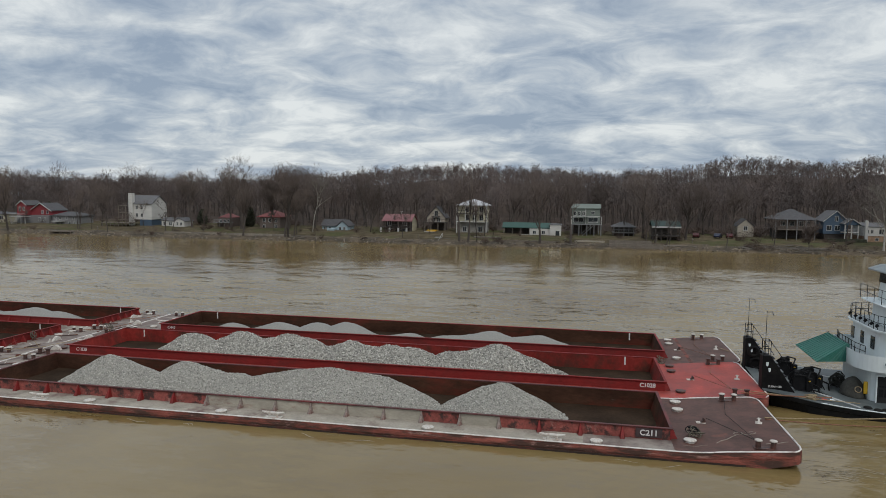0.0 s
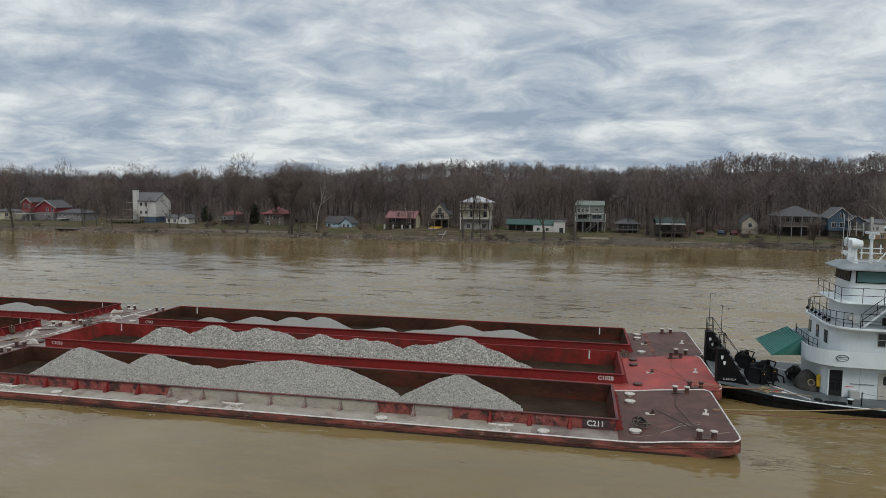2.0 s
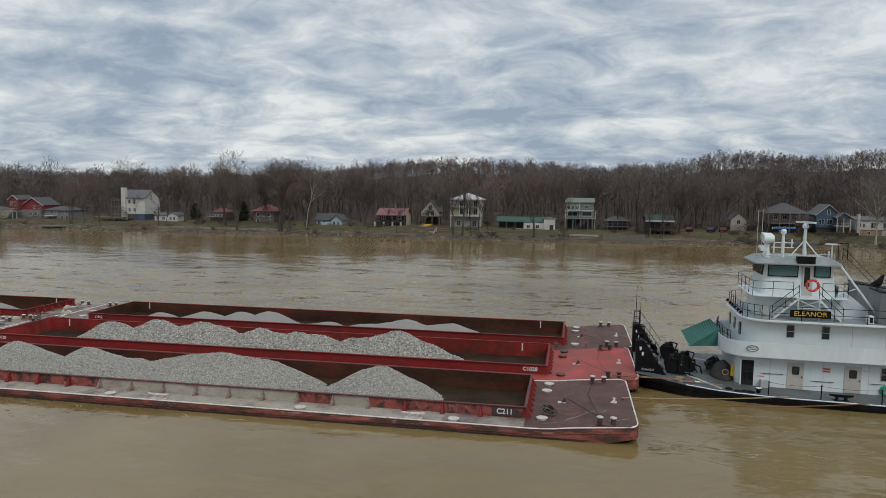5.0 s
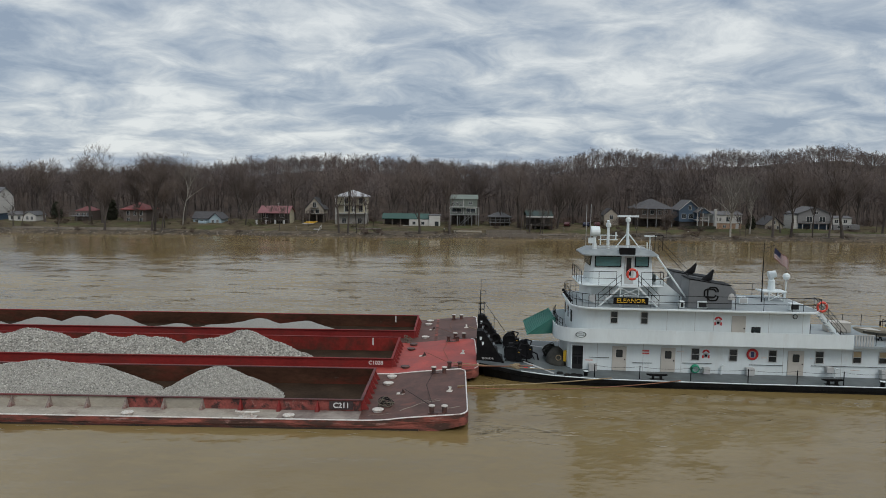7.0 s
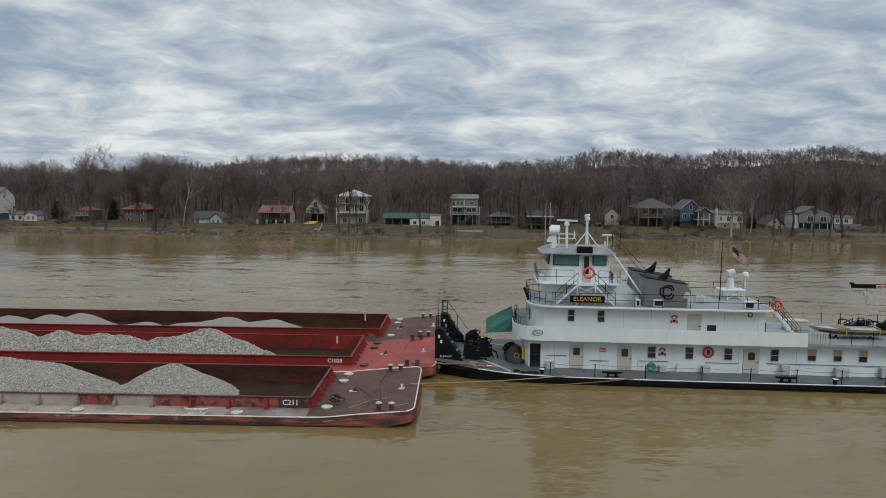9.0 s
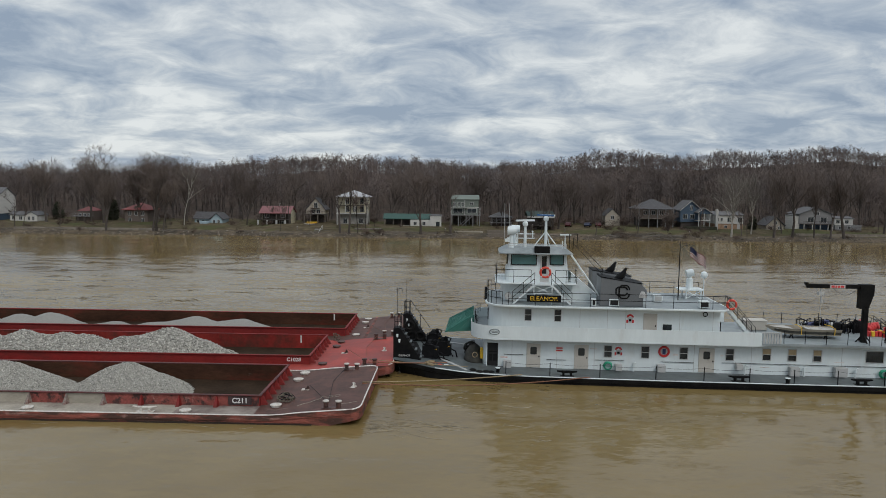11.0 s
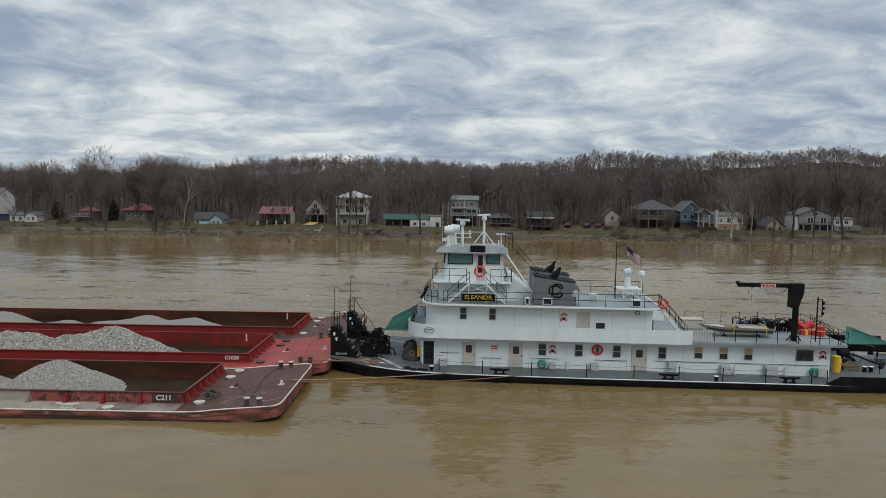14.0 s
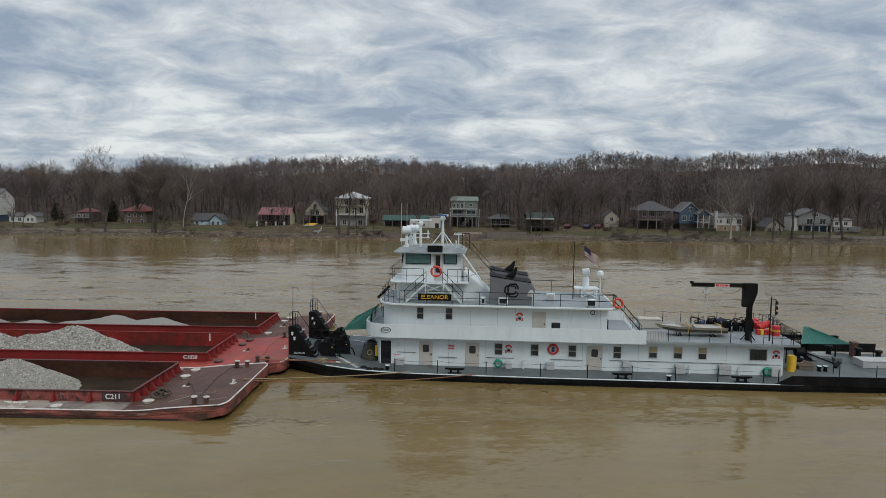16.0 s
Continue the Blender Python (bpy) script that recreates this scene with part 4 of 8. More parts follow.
# ---- cargo: heaps of stone in the holds ----
def heaps(y0, x0, x1, crest, stone, count, name, label, mat, seed, width=7.3, rough=0.05, ease=0.35, near=0.0, blunt=0.3):
    """A ridge of heaps along a hold, by the height of its crest; loose stones lie on it."""
    rng = random.Random(seed)
    cx, cy = (x0 + x1) / 2, y0 + 5.53
    t = thing(name, label, "cargo", (cx, cy, 0), kind="stuff", afloat=True)
    ax, az = [c[0] for c in crest], [c[1] for c in crest]

    sx = np.arange(x0, x1, 0.3)  # the crest as tipped cones, run together
    top = np.mean([np.interp(sx + q * ease, ax, az) for q in (-1, -0.5, 0, 0.5, 1)], axis=0)

    def height(x, y):
        d = np.sqrt((sx - x) ** 2 + (y - cy + near) ** 2 + blunt * blunt) - blunt
        h = float(np.max(top - 0.6 * d))
        h += rough * noise.noise(Vector((x * 1.7, y * 1.7, seed))) + rough * 2.2 * noise.noise(Vector((x * 0.6, y * 0.6, seed + 9)))
        h = min(h, 0.58 + 0.62 * min(y - cy + width / 2, cy + width / 2 - y))  # it never stands over the coaming
        return max(h, -0.5)

    nx, ny = int((x1 - x0) / 0.22), int(width / 0.22)
    gx = [x0 + (x1 - x0) * i / nx for i in range(nx + 1)]
    gy = [cy - width / 2 + width * j / ny for j in range(ny + 1)]
    me = grid_mesh(name, [g - cx for g in gx], [g - cy for g in gy], lambda x, y: height(x + cx, y + cy), mat)
    part("heap", me, None, t)
    oct_v = np.array([(1, 0, 0), (-1, 0, 0), (0, 1, 0), (0, -1, 0), (0, 0, 1), (0, 0, -1)], float)
    oct_f = np.array([(0, 2, 4), (2, 1, 4), (1, 3, 4), (3, 0, 4), (2, 0, 5), (1, 2, 5), (3, 1, 5), (0, 3, 5)])
    if count:
        VV, FF = [], []
        R = np.random.RandomState(seed)
        for i in range(count):
            x, y = rng.uniform(x0 + 0.1, x1 - 0.1), cy + width / 2 * rng.uniform(-0.99, 0.75)
            h = height(x, y)
            if h < -0.42:
                continue
            q = oct_v * (stone * R.uniform(0.5, 1.3, (1, 3))) * R.uniform(0.7, 1.2, (6, 1))
            a, b = R.uniform(0, 6.28, 2)
            q = q @ np.array([[math.cos(a), -math.sin(a), 0], [math.sin(a), math.cos(a), 0], [0, 0, 1]]) @ np.array([[1, 0, 0], [0, math.cos(b), -math.sin(b)], [0, math.sin(b), math.cos(b)]])
            FF.append(oct_f + 6 * len(VV))
            VV.append(q + (x - cx, y - cy, h + stone * 0.15))
        part("loose_stones", plain_mesh("loose_stones", np.concatenate(VV).tolist(), [tuple(f) for f in np.concatenate(FF).tolist()], M_STONE), None, t)["kind"] = "stuff"


heaps(-10.30, -55.2, -8.7, ((-56, -2.3), (-54.5, -2.2), (-51.6, -0.4), (-47.4, 2.0), (-45.3, 1.2), (-43.7, 0.4), (-41.2, 1.9), (-38.2, 1.05), (-37.2, 1.25), (-36.1, 1.0), (-33.4, 1.6), (-30.2, 2.05), (-28.4, 1.77), (-27.2, 1.73), (-26, 1.5), (-22.6, -0.65), (-19.1, 1.65), (-18.5, 1.8), (-17.9, 1.65), (-14.2, -0.7), (-11.5, -2.2), (-8, -2.3)),
      0.055, 52000, "gravel_load", "grey crushed gravel heaped in the hold of the dusty barge", M_GRAVEL, 3, near=0.23)
heaps(0.04, -55.5, -7.8, ((-56, -2.3), (-53, -2.0), (-49.8, -0.1), (-47.6, 1.25), (-46.7, 1.45), (-45, 0.7), (-42.7, 1.66), (-41.6, 1.67), (-40.6, 1.1), (-38.2, 1.9), (-36.4, 1.65), (-35.1, 0.75), (-32.3, 1.5), (-29.9, 1.05), (-28.9, 1.4), (-26.2, 1.0), (-24.9, 0.5), (-24.1, 1.0), (-22.2, 1.3), (-20.3, 1.9), (-19.4, 1.8), (-14.4, -0.25), (-11.5, -2.1), (-7.5, -2.3)),
      0.11, 21000, "stone_load", "pale grey coarse broken stone heaped in the hold", M_GRAVEL, 4, rough=0.09)
heaps(10.38, -54.4, -6.6, ((-56, -2.3), (-52.5, -1.2), (-50.1, -0.05), (-48.7, 0.45), (-47, -0.25), (-43.5, 0.75), (-41.3, 0.2), (-39.4, 0.95), (-38, 0.4), (-36.3, 1.15), (-33.8, -0.1), (-31.8, -0.05), (-29.7, 0.3), (-28, -0.25), (-26.6, 0.2), (-24.4, 0.3), (-21.6, 0.95), (-19.7, 0.35), (-17, 0.75), (-13.8, -0.25), (-11, -2.1), (-6, -2.3)),
      0.05, 0, "fine_gravel_load", "fine tan-grey gravel in rounded heaps", M_SAND, 5, rough=0.03, ease=0.3, blunt=0.7)
heaps(10.38, -115, -63, ((-115, -1.5), (-90, 0.6), (-79, 0.6), (-77, 0.3), (-75, 0.4), (-72.5, 1.0), (-70.8, 0.55), (-69.4, 0.65), (-67.3, -0.2), (-65, -1.6), (-63, -2.3)), 0.05, 0, "fine_gravel_load", "fine tan-grey gravel in rounded heaps", M_SAND, 6, rough=0.03, ease=0.3, blunt=0.7)
heaps(0.04, -115, -63.5, ((-115, -1.5), (-90, -0.6), (-80, -0.9), (-76, -2.2), (-63, -2.28)), 0.05, 0, "fine_gravel_load", "fine tan-grey gravel low in the hold", M_SAND, 8, rough=0.02)


# ---- rigging where the barges meet ----
rng = random.Random(77)


def ratchet(x, y, rz):
    t = thing("ratchet", "steel rigging ratchet lying on the barge deck", "ratchet", (x, y, 0.0), rz, "rigging ratchets", afloat=True)
    bm = B()
    rod(bm, (-0.55, 0, 0.09), (0.55, 0, 0.09), 0.055, n=8)
    part("barrel", bm, M_BITT, t)
    bm = B()
    rod(bm, (0, 0, 0.1), (0.12, 0.5, 0.22), 0.03, n=6)
    part("handle", bm, M_WHITE_CAP, t)
    for k in (-1, 1):
        bm = B()
        ring(bm, (k * 0.68, 0, 0.09), (0, 0.3, 1), 0.12, 0.03, 12, 5)
        part("shackle", bm, M_WIRE, t)


def deck_line(pts, mat, label):
    t = thing("rigging_wire", label, "wire", pts[0], group="rigging wires", afloat=True)
    bm = B()
    o = Vector(pts[0])
    pipe(bm, [Vector(q) - o for q in pts], 0.03, 5)
    part("strand", bm, mat, t)


def fairlead(x, y, rz):
    t = thing("fairlead", "white painted steel fairlead on the barge bow", "fairlead", (x, y, 0.0), rz, "fairleads", afloat=True)
    bm = B()
    prism_y(bm, [(-0.5, 0), (0.5, 0), (0.34, 0.3), (0.12, 0.42), (-0.1, 0.4), (-0.36, 0.16)], -0.14, 0.14)
    part("body", bm, M_WHITE_CAP, t, bevel=0.03)


for x, y, rz in ((-58.6, 1.0, 60), (-58.2, 4.4, 20), (-61.2, 3.0, 80), (-61.4, 7.6, 40), (-58.9, 12.2, 70), (-61.5, 13.6, 30), (-58.4, -3.0, 40), (-61.3, -1.6, 65), (-58.0, 8.2, 10)):
    ratchet(x, y, rz)
for x, y, rz in ((-58.3, 2.4, 10), (-61.0, 5.6, 80), (-58.6, 6.9, 30), (-61.5, 10.2, 60), (-58.8, 14.4, 15), (-61.2, 17.2, 70), (-58.9, -5.4, 20), (-61.2, -6.6, 60)):
    fairlead(x, y, rz)
for a, b in (((-58.2, 1.0), (-61.5, 3.6)), ((-61.4, 0.2), (-58.4, 5.4)), ((-58.3, 9.6), (-61.6, 12.5)), ((-61.5, 8.8), (-58.6, 13.2)), ((-58.5, 17.8), (-61.3, 15.4)), ((-61.2, -3.2), (-58.2, -0.4))):
    deck_line([(a[0], a[1], 0.35), ((a[0] + b[0]) / 2, (a[1] + b[1]) / 2, 0.12), (b[0], b[1], 0.35)], M_WIRE if a[1] > 5 else M_ROPE, "slack rigging wire lashing two barges together")
for x, y in ((-59.0, 10.3), (-63.2, 5.2), (-6.6, 10.4)):
    t = thing("rope_bight", "weathered grey-brown rope looped over the barge coaming", "rope", (x, y, 0.45 if x < -10 else 0.3), group="looped ropes", afloat=True)
    for i in range(5):
        bm = B()
        ring(bm, (rng.gauss(0, 0.1), rng.gauss(0, 0.1), 0.1 * i - 0.2), (rng.gauss(0, 1), rng.gauss(0, 1), 0.4), 0.28, 0.03, 14, 4)
        part("loop", bm, M_ROPE_OLD, t)


# ---- towboat ----
M_WHITE = material("boat_white", (0.66, 0.715, 0.72), 0.42, var=0.05, scale=0.5, tint=(0.52, 0.51, 0.48), tint_amount=0.5, tint_scale=0.7, ramp=(0.55, 0.75), stretch=(1.4, 1.4, 0.35))
M_BOATDECK = material("boat_deck_grey", (0.080, 0.094, 0.096), 0.5, var=0.3, scale=0.7, tint=(0.13, 0.145, 0.145), tint_amount=0.6, tint_scale=0.5)
M_ROOFDECK = material("roof_deck_grey", (0.225, 0.255, 0.262), 0.55, var=0.2, scale=0.6, tint=(0.32, 0.345, 0.35), tint_amount=0.6, tint_scale=0.5)
M_BLACK = material("boat_black", (0.006, 0.006, 0.0065), 0.6, var=0.4, scale=0.8, tint=(0.017, 0.016, 0.014), tint_amount=0.6, tint_scale=0.9, spec=0.12)
M_RAIL = material("rail_black", (0.006, 0.006, 0.007), 0.55, var=0.2, spec=0.12)
M_STACK = material("stack_grey", (0.135, 0.143, 0.150), 0.5, var=0.08, scale=0.6)
M_DOOR = material("door_tan", (0.47, 0.44, 0.39), 0.55, var=0.06, scale=1)
M_GLASS = material("window_glass_dark", (0.018, 0.022, 0.024), 0.06, var=0.1, spec=0.7)
M_GLASS_TEAL = material("pilothouse_glass", (0.085, 0.175, 0.175), 0.06, var=0.1, spec=0.7)
M_BLIND = material("window_blind_tan", (0.36, 0.27, 0.15), 0.6, var=0.15, scale=3)
M_GREEN = material("awning_green_metal", (0.025, 0.135, 0.105), 0.5, var=0.15, scale=0.8)
M_ORANGE = material("life_ring_orange", (0.58, 0.055, 0.032), 0.5, var=0.08)
M_YELLOW = material("paint_yellow", (0.72, 0.44, 0.03), 0.5, var=0.06)
M_RED = material("paint_red", (0.52, 0.03, 0.03), 0.5, var=0.12, scale=2)
M_HOSE = material("hose_green", (0.02, 0.30, 0.17), 0.5, var=0.15)
M_UNIT = material("unit_light_grey", (0.43, 0.43, 0.42), 0.5, var=0.08)
M_TARP = material("tarp_dark", (0.045, 0.043, 0.036), 0.9, var=0.4, scale=1.5, bump=0.06, bump_scale=3)
M_ALU = material("aluminium_dull", (0.29, 0.255, 0.20), 0.45, 0.3, var=0.15, scale=0.8)
M_NAVY = material("paint_navy", (0.03, 0.04, 0.12), 0.5, var=0.1)
M_MACHINE = material("machinery_dark", (0.008, 0.008, 0.009), 0.6, var=0.5, scale=3, spec=0.15)

M_TIMBER_DECK = material("pallet_wood", (0.15, 0.12, 0.085), 0.9, var=0.35, scale=2)

BX, BY = 18.0, 5.4
boat = thing("towboat", "white three-deck river towboat with black hull and grey funnels", "towboat", (BX, BY, 0), afloat=ABOARD)


def tb(name, bm, mat, parent=None, label="", smooth=False, bevel=0.0):
    """A part of the towboat, built in the tow's own coordinates."""
    bmesh.ops.translate(bm, vec=(-BX, -BY, 0), verts=bm.verts)
    return part(name, bm, mat, parent or boat, label, smooth, bevel)


def plan(x0, x1, y0, y1, rf, ra=0.0, n=6):
    """A deck outline with rounded front and aft corners."""
    o = []
    for cx, cy, r, a0 in ((x0 + rf, y0 + rf, rf, 180), (x1 - ra, y0 + ra, ra, 270), (x1 - ra, y1 - ra, ra, 0), (x0 + rf, y1 - rf, rf, 90)):
        for i in range(n + 1 if r else 1):
            a = radians(a0 + 90 * i / n)
            o.append((cx + r * math.cos(a), cy + r * math.sin(a)))
    return o


def wall_band(bm, outline, z0, z1, thick=0.06):
    """A thin wall along an open line of (x, y)."""
    n = len(outline)
    rows = []
    for i, (x, y) in enumerate(outline):
        a, b = Vector(outline[max(0, i - 1)]), Vector(outline[min(n - 1, i + 1)])
        d = (b - a).normalized()
        q = Vector((-d.y, d.x)) * thick
        rows.append([bm.verts.new(p) for p in ((x, y, z0), (x + q.x, y + q.y, z0), (x + q.x, y + q.y, z1), (x, y, z1))])
    for a, b in zip(rows, rows[1:]):
        for j in range(4):
            bm.faces.new((a[j], b[j], b[(j + 1) % 4], a[(j + 1) % 4]))
    bm.faces.new(rows[0])
    bm.faces.new(rows[-1][::-1])


def hull_side(x):
    """Half beam along the hull."""
    return float(np.interp(x, (-0.4, 0.8, 3, 6, 10, 20, 37, 44, 47), (4.2, 4.8, 5.4, 5.8, 5.95, 6.05, 5.9, 5.5, 5.0)))


def sheer(x):
    return float(np.interp(x, (0.2, 1.2, 3, 5, 8, 12, 60), (0.62, 0.52, 0.30, 0.14, 0.03, 0, 0)))


HX = [-0.4, 0.8, 2, 3, 4, 5, 6.5, 8, 10, 14, 20, 28, 37, 40, 44, 47, 50]
bm = B()
rows = []
for x in HX:
    h, z = hull_side(x), sheer(x)
    flare = 0.55 if x < 3 else 0.15
    rows.append([bm.verts.new(p) for p in ((x, BY - h, z - 0.03), (x, BY - h, z - 0.30), (x + (0.4 if x < 1 else 0), BY - h + 0.08, z - 0.34), (x + (0.9 if x < 1 else 0), BY - h + flare, -1.6),
                                            (x + (0.9 if x < 1 else 0), BY + h - flare, -1.6), (x + (0.4 if x < 1 else 0), BY + h - 0.08, z - 0.34), (x, BY + h, z - 0.30), (x, BY + h, z - 0.03))])
for a, b in zip(rows, rows[1:]):
    for j in range(8):
        bm.faces.new((a[j], b[j], b[(j + 1) % 8], a[(j + 1) % 8]))
bm.faces.new(rows[0])
bm.faces.new(rows[-1][::-1])
hull = tb("hull", bm, M_BLACK, label="black steel hull with a rubbing rail")
bm = B()
deck_pts = [(x, BY - hull_side(x) + 0.03) for x in HX]
prism_z(bm, deck_pts + [(x, 2 * BY - y) for x, y in deck_pts[::-1]], lambda x: sheer(x) - 0.028, lambda x: sheer(x))
tb("main_deck", bm, M_BOATDECK)
for s in (-1, 1):
    bm = B()
    pipe(bm, [(x, BY + s * (hull_side(x) - 0.05), sheer(x) + 0.02) for x in HX[3:13]], 0.042, 6)
    tb("deck_edge", bm, M_WHITE, hull)
# aft bulwark
for s in (-1, 1):
    bm = B()
    prism_y(bm, [(36.6, -0.02), (37.9, 0.66), (50, 0.78), (50, -0.02)], BY + s * hull_side(40) - 0.04, BY + s * hull_side(40) + 0.04)
    tb("aft_bulwark", bm, M_BLACK, hull)

# main deckhouse
HN, HF = 2.05, 8.75
bm = B()
prism_z(bm, plan(6.62, 38.2, HN, HF, 0.9), 0.0, 2.44)
house_low = tb("main_deckhouse", bm, M_WHITE, label="white steel main deckhouse")


def wall_box(name, x0, x1, z0, z1, y, mat, out=0.02, parent=None, label="", inward=0.0):
    bm = B()
    box(bm, x0, y - out, z0, x1, y + 0.01 + inward, z1)
    return tb(name, bm, mat, parent, label)


def window(x0, x1, z0, z1, y, parent, glass=None, bars=True):
    """Sash window: a frame proud of the wall and two dark panes."""
    f = 0.045
    bm = B()
    for a in ((x0, z0, x0 + f, z1), (x1 - f, z0, x1, z1), (x0 + f, z0, x1 - f, z0 + f), (x0 + f, z1 - f, x1 - f, z1)) + (((x0 + f, (z0 + z1) / 2 - 0.02, x1 - f, (z0 + z1) / 2 + 0.02),) if bars else ()):
        box(bm, a[0], y - 0.05, a[1], a[2], y + 0.005, a[3])
    w = tb("window", bm, M_UNIT, parent)
    halves = ((z0 + f, (z0 + z1) / 2 - 0.02), ((z0 + z1) / 2 + 0.02, z1 - f)) if bars else ((z0 + f, z1 - f),)
    for k, (a, b) in enumerate(halves):
        bm = B()
        box(bm, x0 + f, y - 0.02, a, x1 - f, y + 0.005, b)
        tb("pane", bm, glass[k % len(glass)] if glass else M_GLASS, w)
    return w


def door(x0, x1, z0, z1, y, parent, glass=True):
    bm = B()
    box(bm, x0, y - 0.05, z0, x1, y + 0.005, z1)
    d = tb("door", bm, M_DOOR, parent, "tan steel door with a round-cornered window", bevel=0.02)
    if glass:
        c, w, h = (x0 + x1) / 2, 0.25, 0.3
        bm = B()
        o = plan(c - w, c + w, z1 - 0.25 - 2 * h, z1 - 0.25, 0.09, 0.09, 4)
        prism_y(bm, o, y - 0.07, y - 0.03)
        tb("door_window", bm, M_GLASS, d)
    bm = B()
    box(bm, x1 - 0.16, y - 0.10, z0 + 0.85, x1 - 0.08, y - 0.045, z0 + 0.95)
    tb("handle", bm, M_RAIL, d)
    return d


# black panel on the wall stands for the unlit room in the opening
wall_box("doorway", 6.98, 7.82, 0.06, 1.95, HN, M_HOLLOW, 0.015)
bm = B()
box(bm, 6.90, HN - 0.07, 0, 6.98, HN, 2.03), box(bm, 7.82, HN - 0.07, 0, 7.90, HN, 2.03), box(bm, 6.98, HN - 0.07, 1.95, 7.82, HN, 2.03)
tb("doorway_frame", bm, M_WHITE)
for x in (7.1, 7.45):  # shelves seen in the open doorway
    bm = B()
    box(bm, x, HN - 0.03, 0.5, x + 0.28, HN - 0.016, 1.05), box(bm, x - 0.02, HN - 0.03, 1.2, x + 0.3, HN - 0.016, 1.28)
    tb("shelf", bm, M_MACHINE)
for x0, x1 in ((10.05, 11.14), (13.75, 14.85), (23.25, 24.45)):
    door(x0, x1, 0.05, 1.95, HN, house_low)
for x0 in (16.03, 18.87, 21.8, 25.27):
    window(x0, x0 + 0.64, 1.02, 1.98, HN, house_low)
for x0 in (28.01, 29.91, 31.77):
    window(x0, x0 + 0.66, 1.12, 2.06, HN, house_low, (M_GLASS, M_BLIND))
window(35.63, 36.98, 1.15, 2.08, HN, house_low, bars=False)
for x in (8.9, 12.4, 15.3, 22.9, 27.2, 33.9):  # plate seams
    wall_box("seam", x, x + 0.03, 0.05, 2.4, HN, M_UNIT, 0.008, house_low)
for x0, x1, z in ((8.3, 9.8, 1.05), (11.6, 13.1, 0.72), (15.4, 17.6, 0.8), (20.4, 22.9, 0.8), (25.0, 38.0, 0.86)):  # grab rails
    bm = B()
    rod(bm, (x0, HN - 0.06, z), (x1, HN - 0.06, z), 0.02)
    tb("grab_rail", bm, M_RAIL, house_low)
for x0, x1, z0, z1, m in ((8.25, 8.85, 0.05, 0.6, M_UNIT), (16.9, 17.4, 0.05, 0.55, M_UNIT), (20.1, 20.7, 0.05, 0.6, M_UNIT), (26.0, 26.5, 0.42, 0.85, M_UNIT), (30.0, 30.7, 0.05, 0.72, M_UNIT), (33.3, 34.2, 0.08, 0.8, M_UNIT), (37.2, 37.9, 0.05, 0.7, M_UNIT)):
    bm = B()
    box(bm, x0, HN - 0.45, z0, x1, HN - 0.02, z1)
    tb("deck_locker", bm, m, label="grey steel deck locker", bevel=0.02)
for x0, x1, z0, z1 in ((8.0, 8.6, 0.75, 0.87), (12.3, 12.9, 1.35, 1.75), (14.95, 15.5, 1.62, 1.72), (21.3, 21.7, 1.3, 1.45), (24.9, 25.1, 1.35, 1.45), (33.4, 34.1, 1.08, 1.14), (27.9, 28.6, 0.55, 0.62)):
    wall_box("wall_notice", x0, x1, z0, z1, HN, M_STRIPE, 0.012, house_low)
for x0, x1, z0, z1 in ((8.05, 8.55, 0.79, 0.83), (12.35, 12.85, 1.6, 1.7), (12.35, 12.85, 1.42, 1.5)):
    wall_box("notice_bar", x0, x1, z0, z1, HN, M_RED, 0.016, house_low)
for x in (18.3, 26.7, 31.1, 34.9):  # white vent pipes with a bent head
    bm = B()
    pipe(bm, [(x, HN - 0.2, 0.0), (x, HN - 0.2, 0.62), (x + 0.06, HN - 0.2, 0.72), (x + 0.2, HN - 0.2, 0.7)], 0.06, 8)
    tb("vent_pipe", bm, M_WHITE, label="white bent vent pipe")


def emblem(x, z, parent):
    """A painted emblem as plain shapes: red arch, pale body, dark foot."""
    wall_box("emblem", x - 0.2, x + 0.2, z - 0.3, z + 0.12, HN, M_UNIT, 0.012, parent)
    bm = B()
    prism_y(bm, [(x + 0.28 * math.cos(a), z + 0.1 + 0.26 * math.sin(a)) for a in (math.pi * i / 8 for i in range(9))] + [(x - 0.2, z + 0.1), (x, z + 0.24), (x + 0.2, z + 0.1)], HN - 0.018, HN + 0.005)
    for k in (-1, 1):
        box(bm, x + k * 0.22 - 0.06, HN - 0.018, z - 0.32, x + k * 0.22 + 0.06, HN + 0.005, z - 0.08)
    tb("emblem", bm, M_RED, parent)
    wall_box("emblem", x - 0.1, x + 0.1, z - 0.2, z - 0.02, HN, M_RAIL, 0.016, parent)


for x, z in ((17.15, 1.52), (38.0 - 0.35, 1.66)):
    emblem(x, z, house_low)
bm = B()
ring(bm, (20.62, HN - 0.03, 1.6), (0, 1, 0), 0.36, 0.09, 22, 6)
rs = tb("round_sign", bm, M_RED, house_low, "round red-rimmed sign")
bm = B()
rod(bm, (20.62, HN - 0.03, 1.6), (20.62, HN, 1.6), 0.32, n=18)
tb("sign_field", bm, M_UNIT, rs)
bm = B()
box(bm, 20.5, HN - 0.045, 1.38, 20.74, HN - 0.03, 1.82)
tb("sign_mark", bm, M_NAVY, rs)

